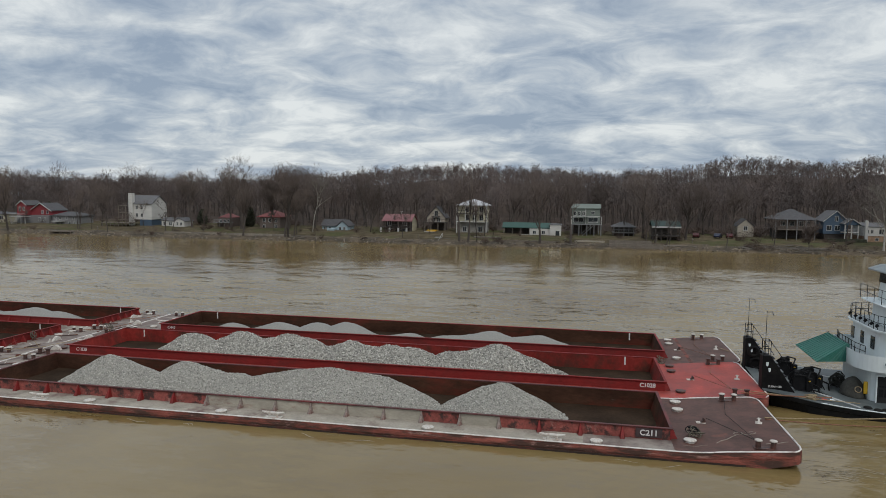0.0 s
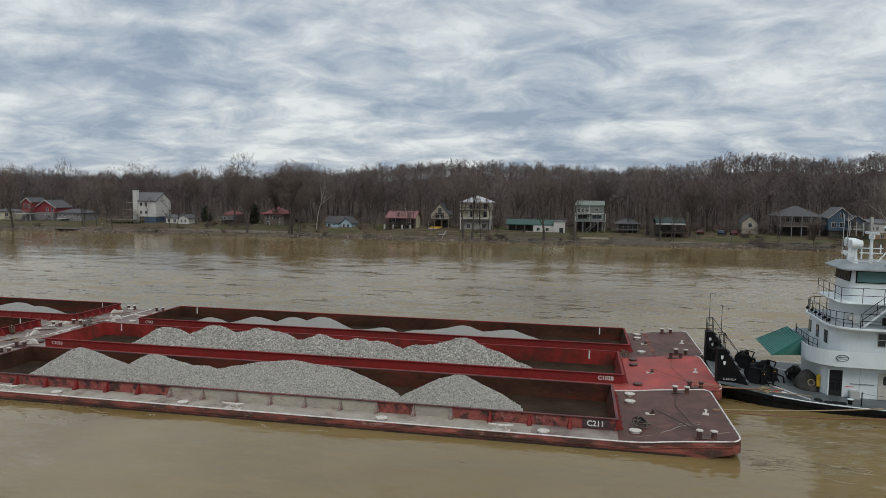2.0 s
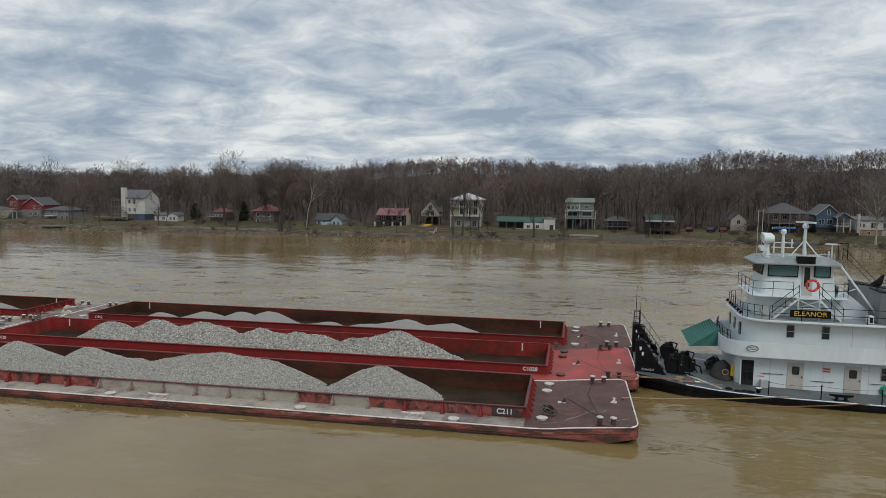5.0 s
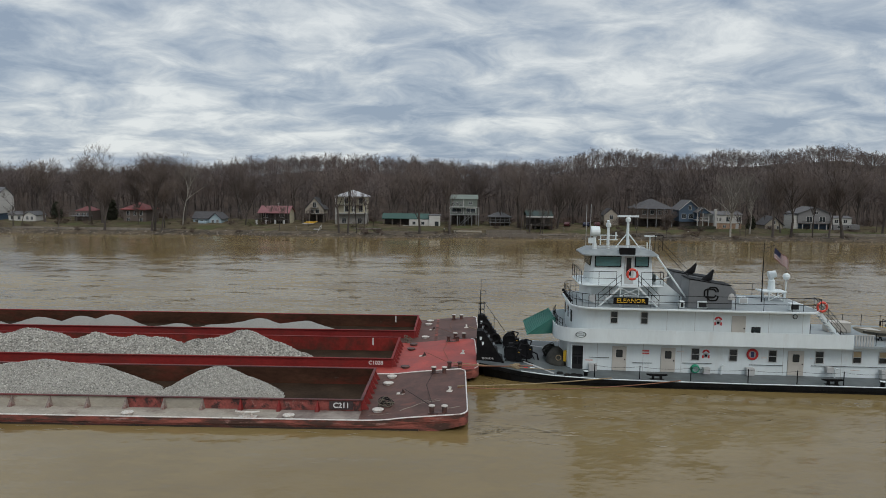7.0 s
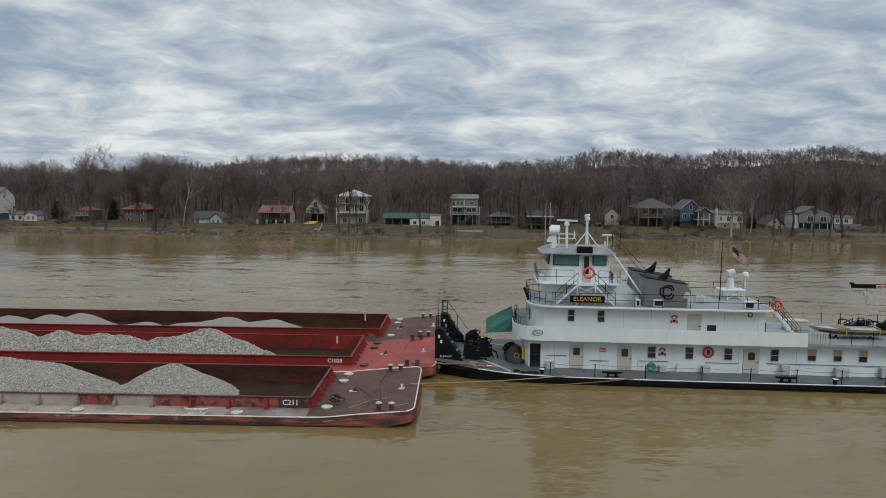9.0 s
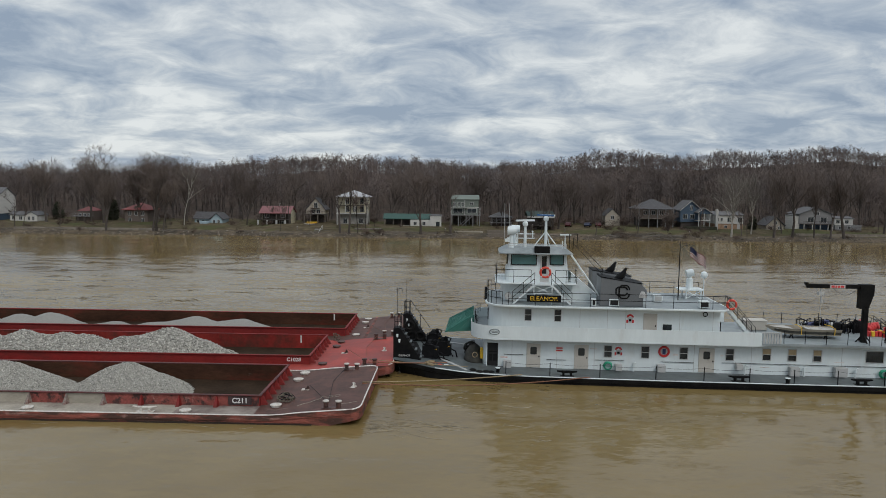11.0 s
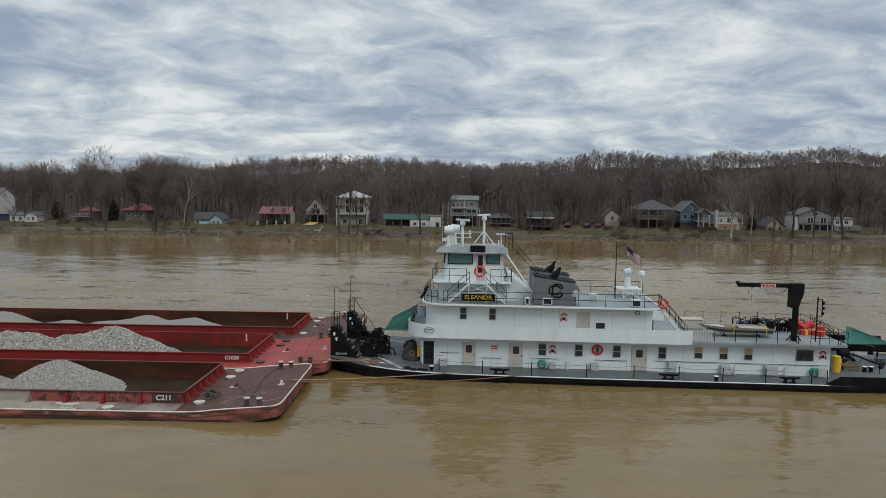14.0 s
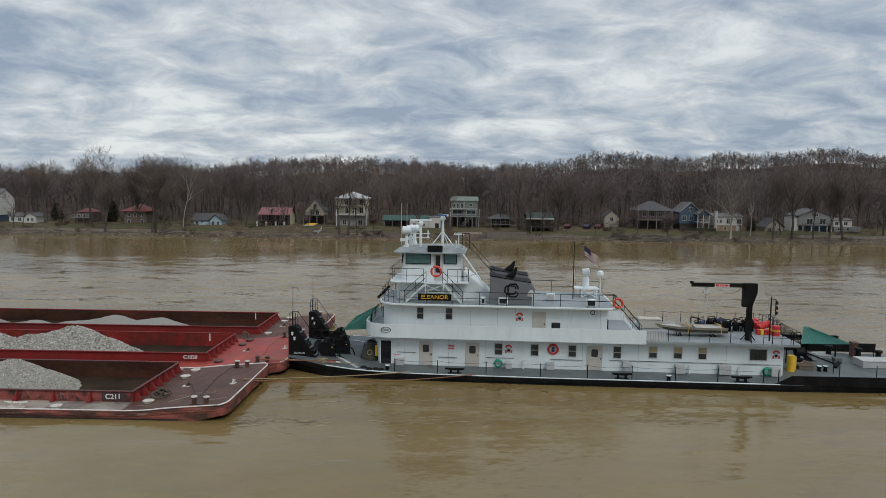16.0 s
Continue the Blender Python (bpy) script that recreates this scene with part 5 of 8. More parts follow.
# second deck: floor, bulwark, upper deckhouse
bm = B()
prism_z(bm, plan(5.72, 39.2, 1.3, 9.5, 1.9, 0.3), 2.44, 2.62)
tb("upper_deck", bm, M_ROOFDECK, label="grey upper deck over the main deckhouse")
bm = B()
o = plan(5.70, 27.6, 1.26, 9.54, 1.9, 0.0, 10)
near_line = [(27.6, 1.26)] + [p for p in o[:11]][::-1]
far_line = [(x, 2 * BY - y) for x, y in near_line][::-1]
wall_band(bm, near_line[:1] + [(20, 1.26), (12, 1.26)] + near_line[1:] + far_line[:-1] + [(27.6, 9.54)], 2.36, 3.44, 0.05)
bulwark = tb("bulwark", bm, M_WHITE, label="smooth white bulwark band round the upper deck", smooth=False)
bm = B()
ring(bm, (7.5, 1.20, 2.98), (0, 1, 0), 0.34, 0.035, 20, 5)
for v in bm.verts:
    v.co.z = 2.98 + (v.co.z - 2.98) * 0.62
    v.co.x = 7.5 + (v.co.x - 7.5) * 1.1
tb("oval_logo", bm, M_BOATDECK, bulwark)
for i in range(2):
    wall_box("logo_bar", 7.27 + 0.06 * i, 7.75, 3.01 - 0.1 * i, 3.05 - 0.1 * i, 1.21, M_BOATDECK, 0.012, bulwark)
bm = B()  # slatted panel at the bulwark's end
for i in range(7):
    box(bm, 27.75 + 0.2 * i, 1.28, 2.6, 27.87 + 0.2 * i, 1.32, 3.4)
box(bm, 27.62, 1.26, 3.4, 29.1, 1.34, 3.46)
tb("slatted_panel", bm, M_UNIT)
bm = B()
prism_z(bm, plan(7.0, 24.75, HN, HF, 1.4), 2.62, 4.92)
house_up = tb("upper_deckhouse", bm, M_WHITE, label="white upper deckhouse with rounded front corners")
for x0 in (9.83, 12.12):
    window(x0, x0 + 0.56, 3.74, 4.7, HN, house_up)
door(18.95, 20.0, 2.7, 4.55, HN, house_up, glass=False)
wall_box("vent", 20.45, 21.12, 3.26, 3.73, HN, M_GLASS, 0.03, house_up)
for x in (14.1, 16.2, 17.6, 21.7, 24.2):
    wall_box("seam", x, x + 0.03, 2.7, 4.9, HN, M_UNIT, 0.008, house_up)
emblem(17.95, 4.1, house_up)
bm = B()
ring(bm, (23.6, HN - 0.06, 4.6), (0, 1, 0), 0.16, 0.03, 14, 5)
tb("hose_reel", bm, M_RAIL, house_up)
bm = B()
box(bm, 24.76, HN + 0.1, 2.63, 24.86, HN + 0.6, 4.0)
tb("ladder_locker", bm, M_RAIL, house_up)
for y in (3.4, 5.4, 7.4):  # front windows of the upper house
    bm = B()
    box(bm, 6.95, y - 0.3, 3.6, 7.02, y + 0.3, 4.5)
    tb("window", bm, M_GLASS, house_up)
bm = B()
prism_z(bm, plan(6.75, 25.5, 1.3, 9.5, 1.8, 1.2), 4.92, 5.06)
tb("texas_roof", bm, M_WHITE, label="white overhanging roof slab", bevel=0.02)
bm = B()
prism_z(bm, plan(6.9, 25.35, 1.45, 9.35, 1.7, 1.1), 5.06, 5.075)
tb("roof_walk", bm, M_ROOFDECK)

# pilothouse
bm = B()
prism_z(bm, plan(8.0, 13.6, 3.45, 7.35, 0.7, 0.1), 5.07, 6.55)
base = tb("pilothouse_base", bm, M_WHITE)
bm = B()
prism_y(bm, [(13.5, 5.075), (16.3, 5.075), (13.5, 7.4)], 3.5, 3.56)
prism_y(bm, [(13.5, 5.075), (16.3, 5.075), (13.5, 7.4)], 7.24, 7.3)
quad_faces(bm, [(13.5, 3.56, 7.4), (16.3, 3.56, 5.1), (16.3, 7.24, 5.1), (13.5, 7.24, 7.4)], [(0, 1, 2, 3)])
tb("aft_fairing", bm, M_WHITE, base)
bm = B()
prism_z(bm, plan(7.5, 13.9, 2.5, 8.3, 0.7, 0.1), 6.55, 6.63)
tb("balcony", bm, M_WHITE, bevel=0.02)
bm = B()
lo_, hi_ = plan(8.32, 13.32, 3.45, 7.35, 0.55, 0.15, 3), plan(8.5, 13.15, 3.6, 7.2, 0.5, 0.15, 3)
a = [bm.verts.new((x, y, 6.63)) for x, y in lo_]
b = [bm.verts.new((x, y, 8.86)) for x, y in hi_]
for i in range(len(a)):
    bm.faces.new((a[i], a[(i + 1) % len(a)], b[(i + 1) % len(a)], b[i]))
bm.faces.new(a[::-1]), bm.faces.new(b)
ph = tb("pilothouse", bm, M_WHITE, label="white pilothouse with tinted windows")
for x0, x1, z0, z1 in ((8.8, 10.72, 8.02, 8.76), (11.9, 12.85, 8.06, 8.8)):
    bm = B()
    prism_y(bm, plan(x0, x1, z0, z1, 0.08, 0.08, 3), 3.46, 3.6)
    w = tb("window", bm, M_GLASS_TEAL, ph, "teal-tinted pilothouse window")
    bm = B()
    for a in ((x0 - 0.06, z0 - 0.06, x1 + 0.06, z0), (x0 - 0.06, z1, x1 + 0.06, z1 + 0.05), (x0 - 0.06, z0, x0, z1), (x1, z0, x1 + 0.06, z1)):
        box(bm, a[0], 3.44, a[1], a[2], 3.58, a[3])
    tb("window_frame", bm, M_RAIL, w)
bm = B()
box(bm, 11.05, 3.44, 6.64, 11.75, 3.6, 8.86)
d = tb("pilothouse_door", bm, M_UNIT, ph)
bm = B()
box(bm, 11.18, 3.42, 7.3, 11.55, 3.45, 8.7)
tb("door_window", bm, M_GLASS, d)
for i in range(5):
    bm = B()
    y = 3.85 + 0.64 * i
    quad_faces(bm, [(8.37, y, 8.0), (8.37, y + 0.54, 8.0), (8.44, y + 0.54, 8.78), (8.44, y, 8.78), (8.47, y, 8.0), (8.47, y + 0.54, 8.0), (8.54, y + 0.54, 8.78), (8.54, y, 8.78)], [(0, 1, 2, 3), (7, 6, 5, 4), (0, 4, 5, 1), (1, 5, 6, 2), (2, 6, 7, 3), (3, 7, 4, 0)])
    tb("front_window", bm, M_GLASS, ph)
bm = B()
a = [bm.verts.new((x, y, 8.86)) for x, y in plan(7.75, 13.6, 2.95, 7.85, 0.5, 0.2, 3)]
a2 = [bm.verts.new((x, y, 8.95)) for x, y in plan(7.75, 13.6, 2.95, 7.85, 0.5, 0.2, 3)]
b = [bm.verts.new((x, y, 9.30)) for x, y in plan(8.4, 13.15, 3.5, 7.3, 0.4, 0.2, 3)]
n = len(a)
for i in range(n):
    bm.faces.new((a[i], a[(i + 1) % n], a2[(i + 1) % n], a2[i]))
    bm.faces.new((a2[i], a2[(i + 1) % n], b[(i + 1) % n], b[i]))
bm.faces.new(a[::-1]), bm.faces.new(b)
tb("pilothouse_roof", bm, M_ROOFDECK, ph, "pale grey visor roof")


def railing(pts, h=1.0, gap=1.5, mat=None, r=0.022, mids=1, name="railing"):
    """Posts and rails along a line of points."""
    bm = B()
    for (x0, y0, z0), (x1, y1, z1) in zip(pts, pts[1:]):
        L = math.dist((x0, y0, z0), (x1, y1, z1))
        k = max(1, round(L / gap))
        for i in range(k + 1):
            u = i / k
            p = (x0 + (x1 - x0) * u, y0 + (y1 - y0) * u, z0 + (z1 - z0) * u)
            rod(bm, p, (p[0], p[1], p[2] + h), r, n=5)
        for j in range(mids + 1):
            zz = h * (j + 1) / (mids + 1)
            rod(bm, (x0, y0, z0 + zz), (x1, y1, z1 + zz), r, n=5)
    return tb(name, bm, mat or M_RAIL)


def edge(x0, x1, y0, y1, r, z, n=5):
    """The near edge and rounded front of a deck, as rail points."""
    o = plan(x0, x1, y0, y1, r, 0.0, n)
    near_ = o[:n + 1][::-1]
    return [(x, y, z) for x, y in near_] + [(x, 2 * BY - y, z) for x, y in near_[::-1]]


railing([(25.2, 1.45, 5.07), (6.75 + 1.8, 1.45, 5.07)], 1.0, 2.1)
railing(edge(6.9, 25, 1.45, 9.35, 1.7, 5.07)[1:], 1.0, 0.9, mids=1)
railing([(8.6, 9.3, 5.07), (25.2, 9.3, 5.07), (25.35, 8.5, 5.07)], 1.0, 2.2)
railing([(10.3, 2.6, 6.63), (7.6, 2.6, 6.63), (7.6, 8.2, 6.63)], 1.05, 1.3)
railing([(12.2, 2.6, 6.63), (13.85, 2.6, 6.63), (13.85, 3.5, 6.63)], 1.05, 0.9)
railing([(6.2, 2.3, 3.2), (5.95, 3.6, 3.2), (5.95, 7.0, 3.2), (6.3, 8.6, 3.2)], 0.75, 0.7)
# lamps and hooks on the front rail
for y in (2.2, 3.2, 4.4, 5.4, 6.4, 7.6):
    bm = B()
    rod(bm, (6.85, y, 5.5), (6.7, y, 5.35), 0.12, 0.09, n=8)
    tb("rail_lamp", bm, M_RAIL)
# stairs to the pilothouse, two flights to one landing
for xa, xb in ((8.85, 10.55), (13.45, 11.85)):
    bm = B()
    for y in (2.02, 2.72):
        k = 0.09 if xb > xa else -0.09
        prism_y(bm, [(xa, 5.08), (xa + 2 * k, 5.08), (xb + k, 6.6), (xb - k, 6.6)], y, y + 0.05)
    st = tb("stair", bm, M_WHITE, label="white steel stair to the pilothouse")
    for i in range(6):
        u = (i + 0.7) / 6.5
        bm = B()
        x = xa + (xb - xa) * u
        box(bm, x - 0.11, 2.07, 5.08 + 1.5 * u, x + 0.11, 2.72, 5.11 + 1.5 * u)
        tb("step", bm, M_UNIT, st)
    railing([(xa, 2.04, 5.08), (xb, 2.04, 6.6)], 0.95, 1.1)
bm = B()
box(bm, 10.4, 2.0, 6.55, 12.0, 2.55, 6.62)
tb("landing", bm, M_WHITE)
bm = B()
for x in (10.5, 11.9):
    rod(bm, (x, 2.03, 5.07), (x, 2.03, 6.56), 0.04)
rod(bm, (10.5, 2.03, 5.9), (11.9, 2.03, 6.5), 0.03), rod(bm, (11.9, 2.03, 5.9), (10.5, 2.03, 6.5), 0.03)
rod(bm, (10.5, 2.03, 5.9), (11.9, 2.03, 5.9), 0.03)
tb("landing_frame", bm, M_WHITE)
bm = B()
box(bm, 9.95, 1.70, 5.30, 12.58, 1.76, 5.83)
nb = tb("name_board", bm, M_BLACK, label="black name board with yellow letters", bevel=0.01)
lettering("ELEANOR", 0.45, nb, M_YELLOW, Matrix.Translation((11.26 - BX, 1.69 - BY, 5.565)) @ UPRIGHT @ Matrix.Diagonal((1.1, 1, 1, 1)), bold=0.004)
bm = B()
rod(bm, (8.55, 2.9, 5.5), (8.55, 3.4, 5.5), 0.28, n=16)
tb("vent_fan", bm, M_UNIT)

# funnels
for y0, y1 in ((1.85, 3.9), (6.2, 8.3)):
    bm = B()
    prism_y(bm, [(15.55, 5.075), (15.6, 7.3), (18.7, 6.84), (19.1, 6.4), (19.1, 6.05), (18.85, 5.8), (18.85, 5.075)], y0, y1)
    fu = tb("funnel", bm, M_STACK, label="grey steel funnel casing", bevel=0.06)
    bm = B()
    prism_y(bm, [(15.55, 7.31), (15.6, 7.38), (16.3, 7.27), (17.4, 7.06), (18.8, 6.9), (18.8, 6.84)], y0 - 0.03, y1 + 0.03)
    tb("funnel_cap", bm, M_BLACK, fu)
    bm = B()
    rod(bm, (16.95, (y0 + y1) / 2, 7.0), (17.35, (y0 + y1) / 2, 7.35), 0.27, 0.27, 10), rod(bm, (17.33, (y0 + y1) / 2, 7.28), (17.68, (y0 + y1) / 2, 7.95), 0.28, 0.08, 10)
    tb("exhaust_pipe", bm, M_BLACK, fu)
    bm = B()
    lathe(bm, [(0.42, 0), (0.42, 0.2), (0.36, 0.45), (0.24, 0.65), (0.06, 0.78)], 18.78, y0 + 0.32, 5.78, 14)
    tb("vent_cowl", bm, M_UNIT, fu, "pale conical vent cowl")
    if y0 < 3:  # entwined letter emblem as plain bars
        bm = B()
        for x, z, w, h in ((17.18, 6.26, 0.42, 0.32), (17.38, 6.22, 0.38, 0.50)):
            o = [(x + w, z + 0.3 * h), (x + w, z + 0.6 * h), (x + 0.6 * w, z + h), (x - 0.6 * w, z + h), (x - w, z + 0.6 * h), (x - w, z - 0.6 * h), (x - 0.6 * w, z - h), (x + 0.6 * w, z - h), (x + w, z - 0.6 * h), (x + w, z - 0.3 * h)]
            for (xa, za), (xb, zb) in zip(o, o[1:]):
                rod(bm, (xa, y0, za), (xb, y0, zb), 0.06, n=6)
        tb("emblem", bm, M_BLACK, fu, "dark entwined emblem")
for x, y, z, w in ((16.26, 1.75, 5.07, 0.75), (17.1, 1.9, 5.3, 0.5), (20.2, 4.2, 5.07, 0.7), (23.08, 1.75, 5.07, 0.72), (14.9, 1.6, 5.07, 0.35)):
    bm = B()
    box(bm, x, y, z + 0.04, x + w, y + 0.5, z + 0.58)
    ac = tb("air_conditioner", bm, M_WHITE, label="white boxed air conditioner", bevel=0.03)
    bm = B()
    box(bm, x + 0.08, y - 0.02, z + 0.12, x + w - 0.08, y + 0.01, z + 0.5)
    tb("grille", bm, M_HOLLOW if w != 0.7 else M_UNIT, ac)

# gear on the pilothouse roof
SCANNERS = []  # (bar, its place, a time at which its white back faces the near bank)
M_SCANNER_BLUE = material("scanner_blue", (0.035, 0.13, 0.33), 0.4, var=0.08)
for x, y in ((8.75, 4.0), (9.15, 6.6), (8.95, 5.3)):
    bm = B()
    lathe(bm, [(0.22, 0), (0.14, 0.3), (0.10, 0.9), (0.16, 1.0)], x, y, 9.3, 10)
    s_ = tb("searchlight", bm, M_WHITE, ph, "white searchlight on a pedestal")
    bm = B()
    rod(bm, (x - 0.32, y, 10.65), (x + 0.38, y, 10.65), 0.34, 0.3, 14)
    tb("lamp_drum", bm, M_WHITE, s_)
    bm = B()
    box(bm, x - 0.5, y - 0.12, 9.75, x - 0.1, y + 0.12, 10.0)
    tb("loudhailer", bm, M_WHITE, s_)
for x, y, top, w in ((9.86, 4.4, 11.45, 1.75), (11.6, 5.45, 11.85, 1.75)):
    bm = B()
    lathe(bm, [(0.13, 0), (0.10, top - 9.3 - 0.45), (0.2, top - 9.3 - 0.4), (0.22, top - 9.3 - 0.2), (0.12, top - 9.3 - 0.05)], x, y, 9.3, 10)
    m_ = tb("radar_mast", bm, M_WHITE, None, "white radar mast")
    bm = B()
    prism_z(bm, [(-w / 2, -0.05), (-w / 2 + 0.05, -0.1), (w / 2 - 0.05, -0.1), (w / 2, -0.05), (w / 2, 0.08), (-w / 2, 0.08)], -0.07, 0.07)
    sc = part("radar_scanner", bm, [M_WHITE, M_SCANNER_BLUE], m_, "bar radar scanner with a blue front face")
    for p in sc.data.polygons:
        p.material_index = 1 if p.normal.y > 0.7 else 0
    SCANNERS.append((sc, pose(x - BX, y - BY, top + 0.02), 7.05 if x > 11 else 6.33))
    bm = B()
    if w and x > 11:
        for dx, dy in ((-0.95, 0), (0.95, -0.3), (0.4, 0.9)):
            rod(bm, (x + dx, y + dy, 9.3), (x, y, 10.55), 0.05)
    else:
        for z in (10.0, 10.35):
            box(bm, x - 0.75, y - 0.06, z, x + 0.75, y + 0.06, z + 0.06)
        rod(bm, (x + 0.6, y, 10), (x + 0.6, y, 10.65), 0.05), rod(bm, (x - 0.6, y, 9.6), (x - 0.6, y, 10.35), 0.05)
    tb("mast_brace", bm, M_WHITE, m_)
bm = B()
box(bm, 10.55, 2.98, 8.98, 11.75, 3.4, 9.5)
tb("floodlight_bar", bm, M_BLACK, ph, "black light box over the door", bevel=0.02)
bm = B()
rod(bm, (13.0, 3.8, 9.3), (13.0, 3.8, 10.35), 0.05), box(bm, 12.6, 3.6, 10.35, 13.45, 4.0, 10.44), rod(bm, (12.8, 3.8, 9.3), (12.8, 3.8, 9.9), 0.05)
tb("antenna_table", bm, M_WHITE, ph)
railing([(8.5, 3.6, 9.3), (13.1, 3.6, 9.3)], 0.35, 1.1, M_UNIT)
for x, y in ((8.2, 5.0), (8.6, 5.4)):
    bm = B()
    rod(bm, (x, y, 9.3), (x, y, 12.8), 0.022, n=5)
    tb("whip_antenna", bm, M_UNIT, ph)
bm = B()
rod(bm, (13.4, 3.0, 8.9), (15.6, 2.6, 5.8), 0.07), rod(bm, (13.3, 3.2, 6.8), (14.5, 2.8, 7.4), 0.04)
tb("roof_brace", bm, M_WHITE)
railing([(13.6, 3.4, 9.3), (15.9, 3.2, 6.9)], 0.9, 2.6, name="ladder_rail")
bm = B()
rod(bm, (13.3, 3.4, 9.3), (13.3, 3.4, 10.5), 0.03), rod(bm, (13.9, 3.4, 9.3), (13.9, 3.4, 10.5), 0.03), rod(bm, (13.3, 3.4, 10.5), (13.9, 3.4, 10.5), 0.03)
tb("ladder_hoop", bm, M_RAIL)

# aft end of the roof: dome lamp, domes, flagpole, stair down
bm = B()
for x in (23.3, 24.5):
    for y in (6.2, 7.4):
        rod(bm, (x, y, 5.07), (x, y, 5.8), 0.05)
for a, b in (((23.3, 6.2, 5.12), (24.5, 6.2, 5.78)), ((24.5, 6.2, 5.12), (23.3, 6.2, 5.78))):
    rod(bm, a, b, 0.035)
box(bm, 22.7, 6.1, 5.8, 24.7, 7.5, 5.9)
st = tb("lamp_stand", bm, M_WHITE)
bm = B()
lathe(bm, [(0.3, 0), (0.26, 0.8), (0.16, 0.9), (0.2, 1.1)], 23.7, 6.8, 5.9, 12)
tb("pedestal", bm, M_WHITE, st)
bm = B()
rod(bm, (23.42, 6.8, 7.12), (23.98, 6.8, 7.27), 0.34, 0.28, 14)
tb("lamp_drum", bm, M_WHITE, st)
bm = B()
lathe(bm, [(0.05, 0), (0.05, 1.7), (0.22, 1.75), (0.3, 1.95), (0.24, 2.15), (0.1, 2.25)], 24.9, 6.9, 5.07, 12)
tb("satellite_dome", bm, M_WHITE)
bm = B()
rod(bm, (22.5, 5.65, 5.07), (22.5, 5.65, 9.88), 0.045, 0.03), rod(bm, (22.5, 5.65, 9.4), (23.35, 5.65, 9.7), 0.022, n=4), rod(bm, (22.5, 5.65, 9.75), (23.35, 5.65, 9.7), 0.015, n=4)
tb("flagpole", bm, M_RAIL)
bm = B()
for y in (2.0, 2.75):
    prism_y(bm, [(25.2, 5.0), (25.5, 5.0), (27.5, 2.66), (27.2, 2.66)], y, y + 0.05)
st = tb("stair", bm, M_WHITE, label="white steel stair down to the aft deck")
for i in range(9):
    u = (i + 0.6) / 9.4
    bm = B()
    box(bm, 25.22 + 2.0 * u, 2.05, 4.97 - 2.32 * u, 25.48 + 2.0 * u, 2.75, 5.0 - 2.32 * u)
    tb("step", bm, M_UNIT, st)
railing([(25.3, 2.0, 5.0), (27.4, 2.0, 2.66)], 1.0, 1.2)
railing([(25.3, 2.8, 5.0), (27.4, 2.8, 2.66)], 1.0, 1.2)
railing([(24.0, 1.6, 5.07), (25.2, 2.0, 5.07)], 1.0, 1.0)

# chain rail round the aft deck
for x in [29.3 + 1.55 * i for i in range(7)]:
    for y in (1.42, 9.38):
        bm = B()
        rod(bm, (x, y, 2.62), (x, y, 3.6), 0.028, n=5)
        tb("stanchion", bm, M_RAIL)
railing([(36.4, 1.42, 2.62), (39.1, 1.42, 2.62), (39.1, 9.38, 2.62)], 0.95, 0.75)
bm = B()
pipe(bm, [(29.3 + 1.55 * i * 0.5, 9.38, 3.55 - 0.12 * (i % 2)) for i in range(15)], 0.014, 4)
tb("chain", bm, M_RAIL)

# deck crane
bm = B()
box(bm, 35.47, 2.38, 2.62, 35.83, 2.72, 5.5)
for dx, dy in ((-0.55, 0), (0.55, 0), (0, 0.6), (0, -0.6)):
    rod(bm, (35.64, 2.55, 3.3), (35.64 + dx, 2.55 + dy, 2.64), 0.05)
cr = tb("deck_crane", bm, M_BLACK, label="black steel deck crane with a long boom", bevel=0.02)
bm = B()
prism_y(bm, [(35.1, 7.1), (36.12, 7.1), (36.12, 6.35), (35.84, 5.5), (35.84, 5.35), (35.46, 5.35), (35.46, 5.25), (35.1, 5.25)], 2.3, 2.8)
tb("crane_knuckle", bm, M_BLACK, cr, bevel=0.02)
bm = B()
box(bm, 31.2, 2.4, 6.76, 35.11, 2.7, 7.06), box(bm, 31.08, 2.42, 6.98, 31.32, 2.68, 7.18)
tb("boom", bm, M_BLACK, cr, bevel=0.015)
bm = B()
box(bm, 32.9, 2.385, 6.78, 34.0, 2.4, 7.03)
sg = tb("boom_sign", bm, M_LETTER, cr, "small white sign with red bars")
bm = B()
for x0, x1 in ((32.98, 33.22), (33.27, 33.4), (33.46, 33.62), (33.66, 33.92)):
    box(bm, x0, 2.378, 6.82, x1, 2.386, 6.99)
tb("sign_bar", bm, M_RED, sg)
bm = B()
pipe(bm, [(33.2 + 0.3 * i, 2.55, 6.74 - 0.5 * math.sin(math.pi * i / 6)) for i in range(7)], 0.015, 4)
tb("slack_cable", bm, M_BLACK, cr)
bm = B()
rod(bm, (32.3, 2.55, 6.76), (32.3, 2.55, 6.45), 0.05), box(bm, 32.1, 2.4, 6.2, 32.5, 2.7, 6.45), rod(bm, (32.33, 2.55, 6.15), (32.4, 2.55, 5.6), 0.08)
rod(bm, (32.38, 2.55, 5.7), (32.4, 2.6, 3.6), 0.012, n=4)
tb("hoist", bm, M_UNIT, cr)

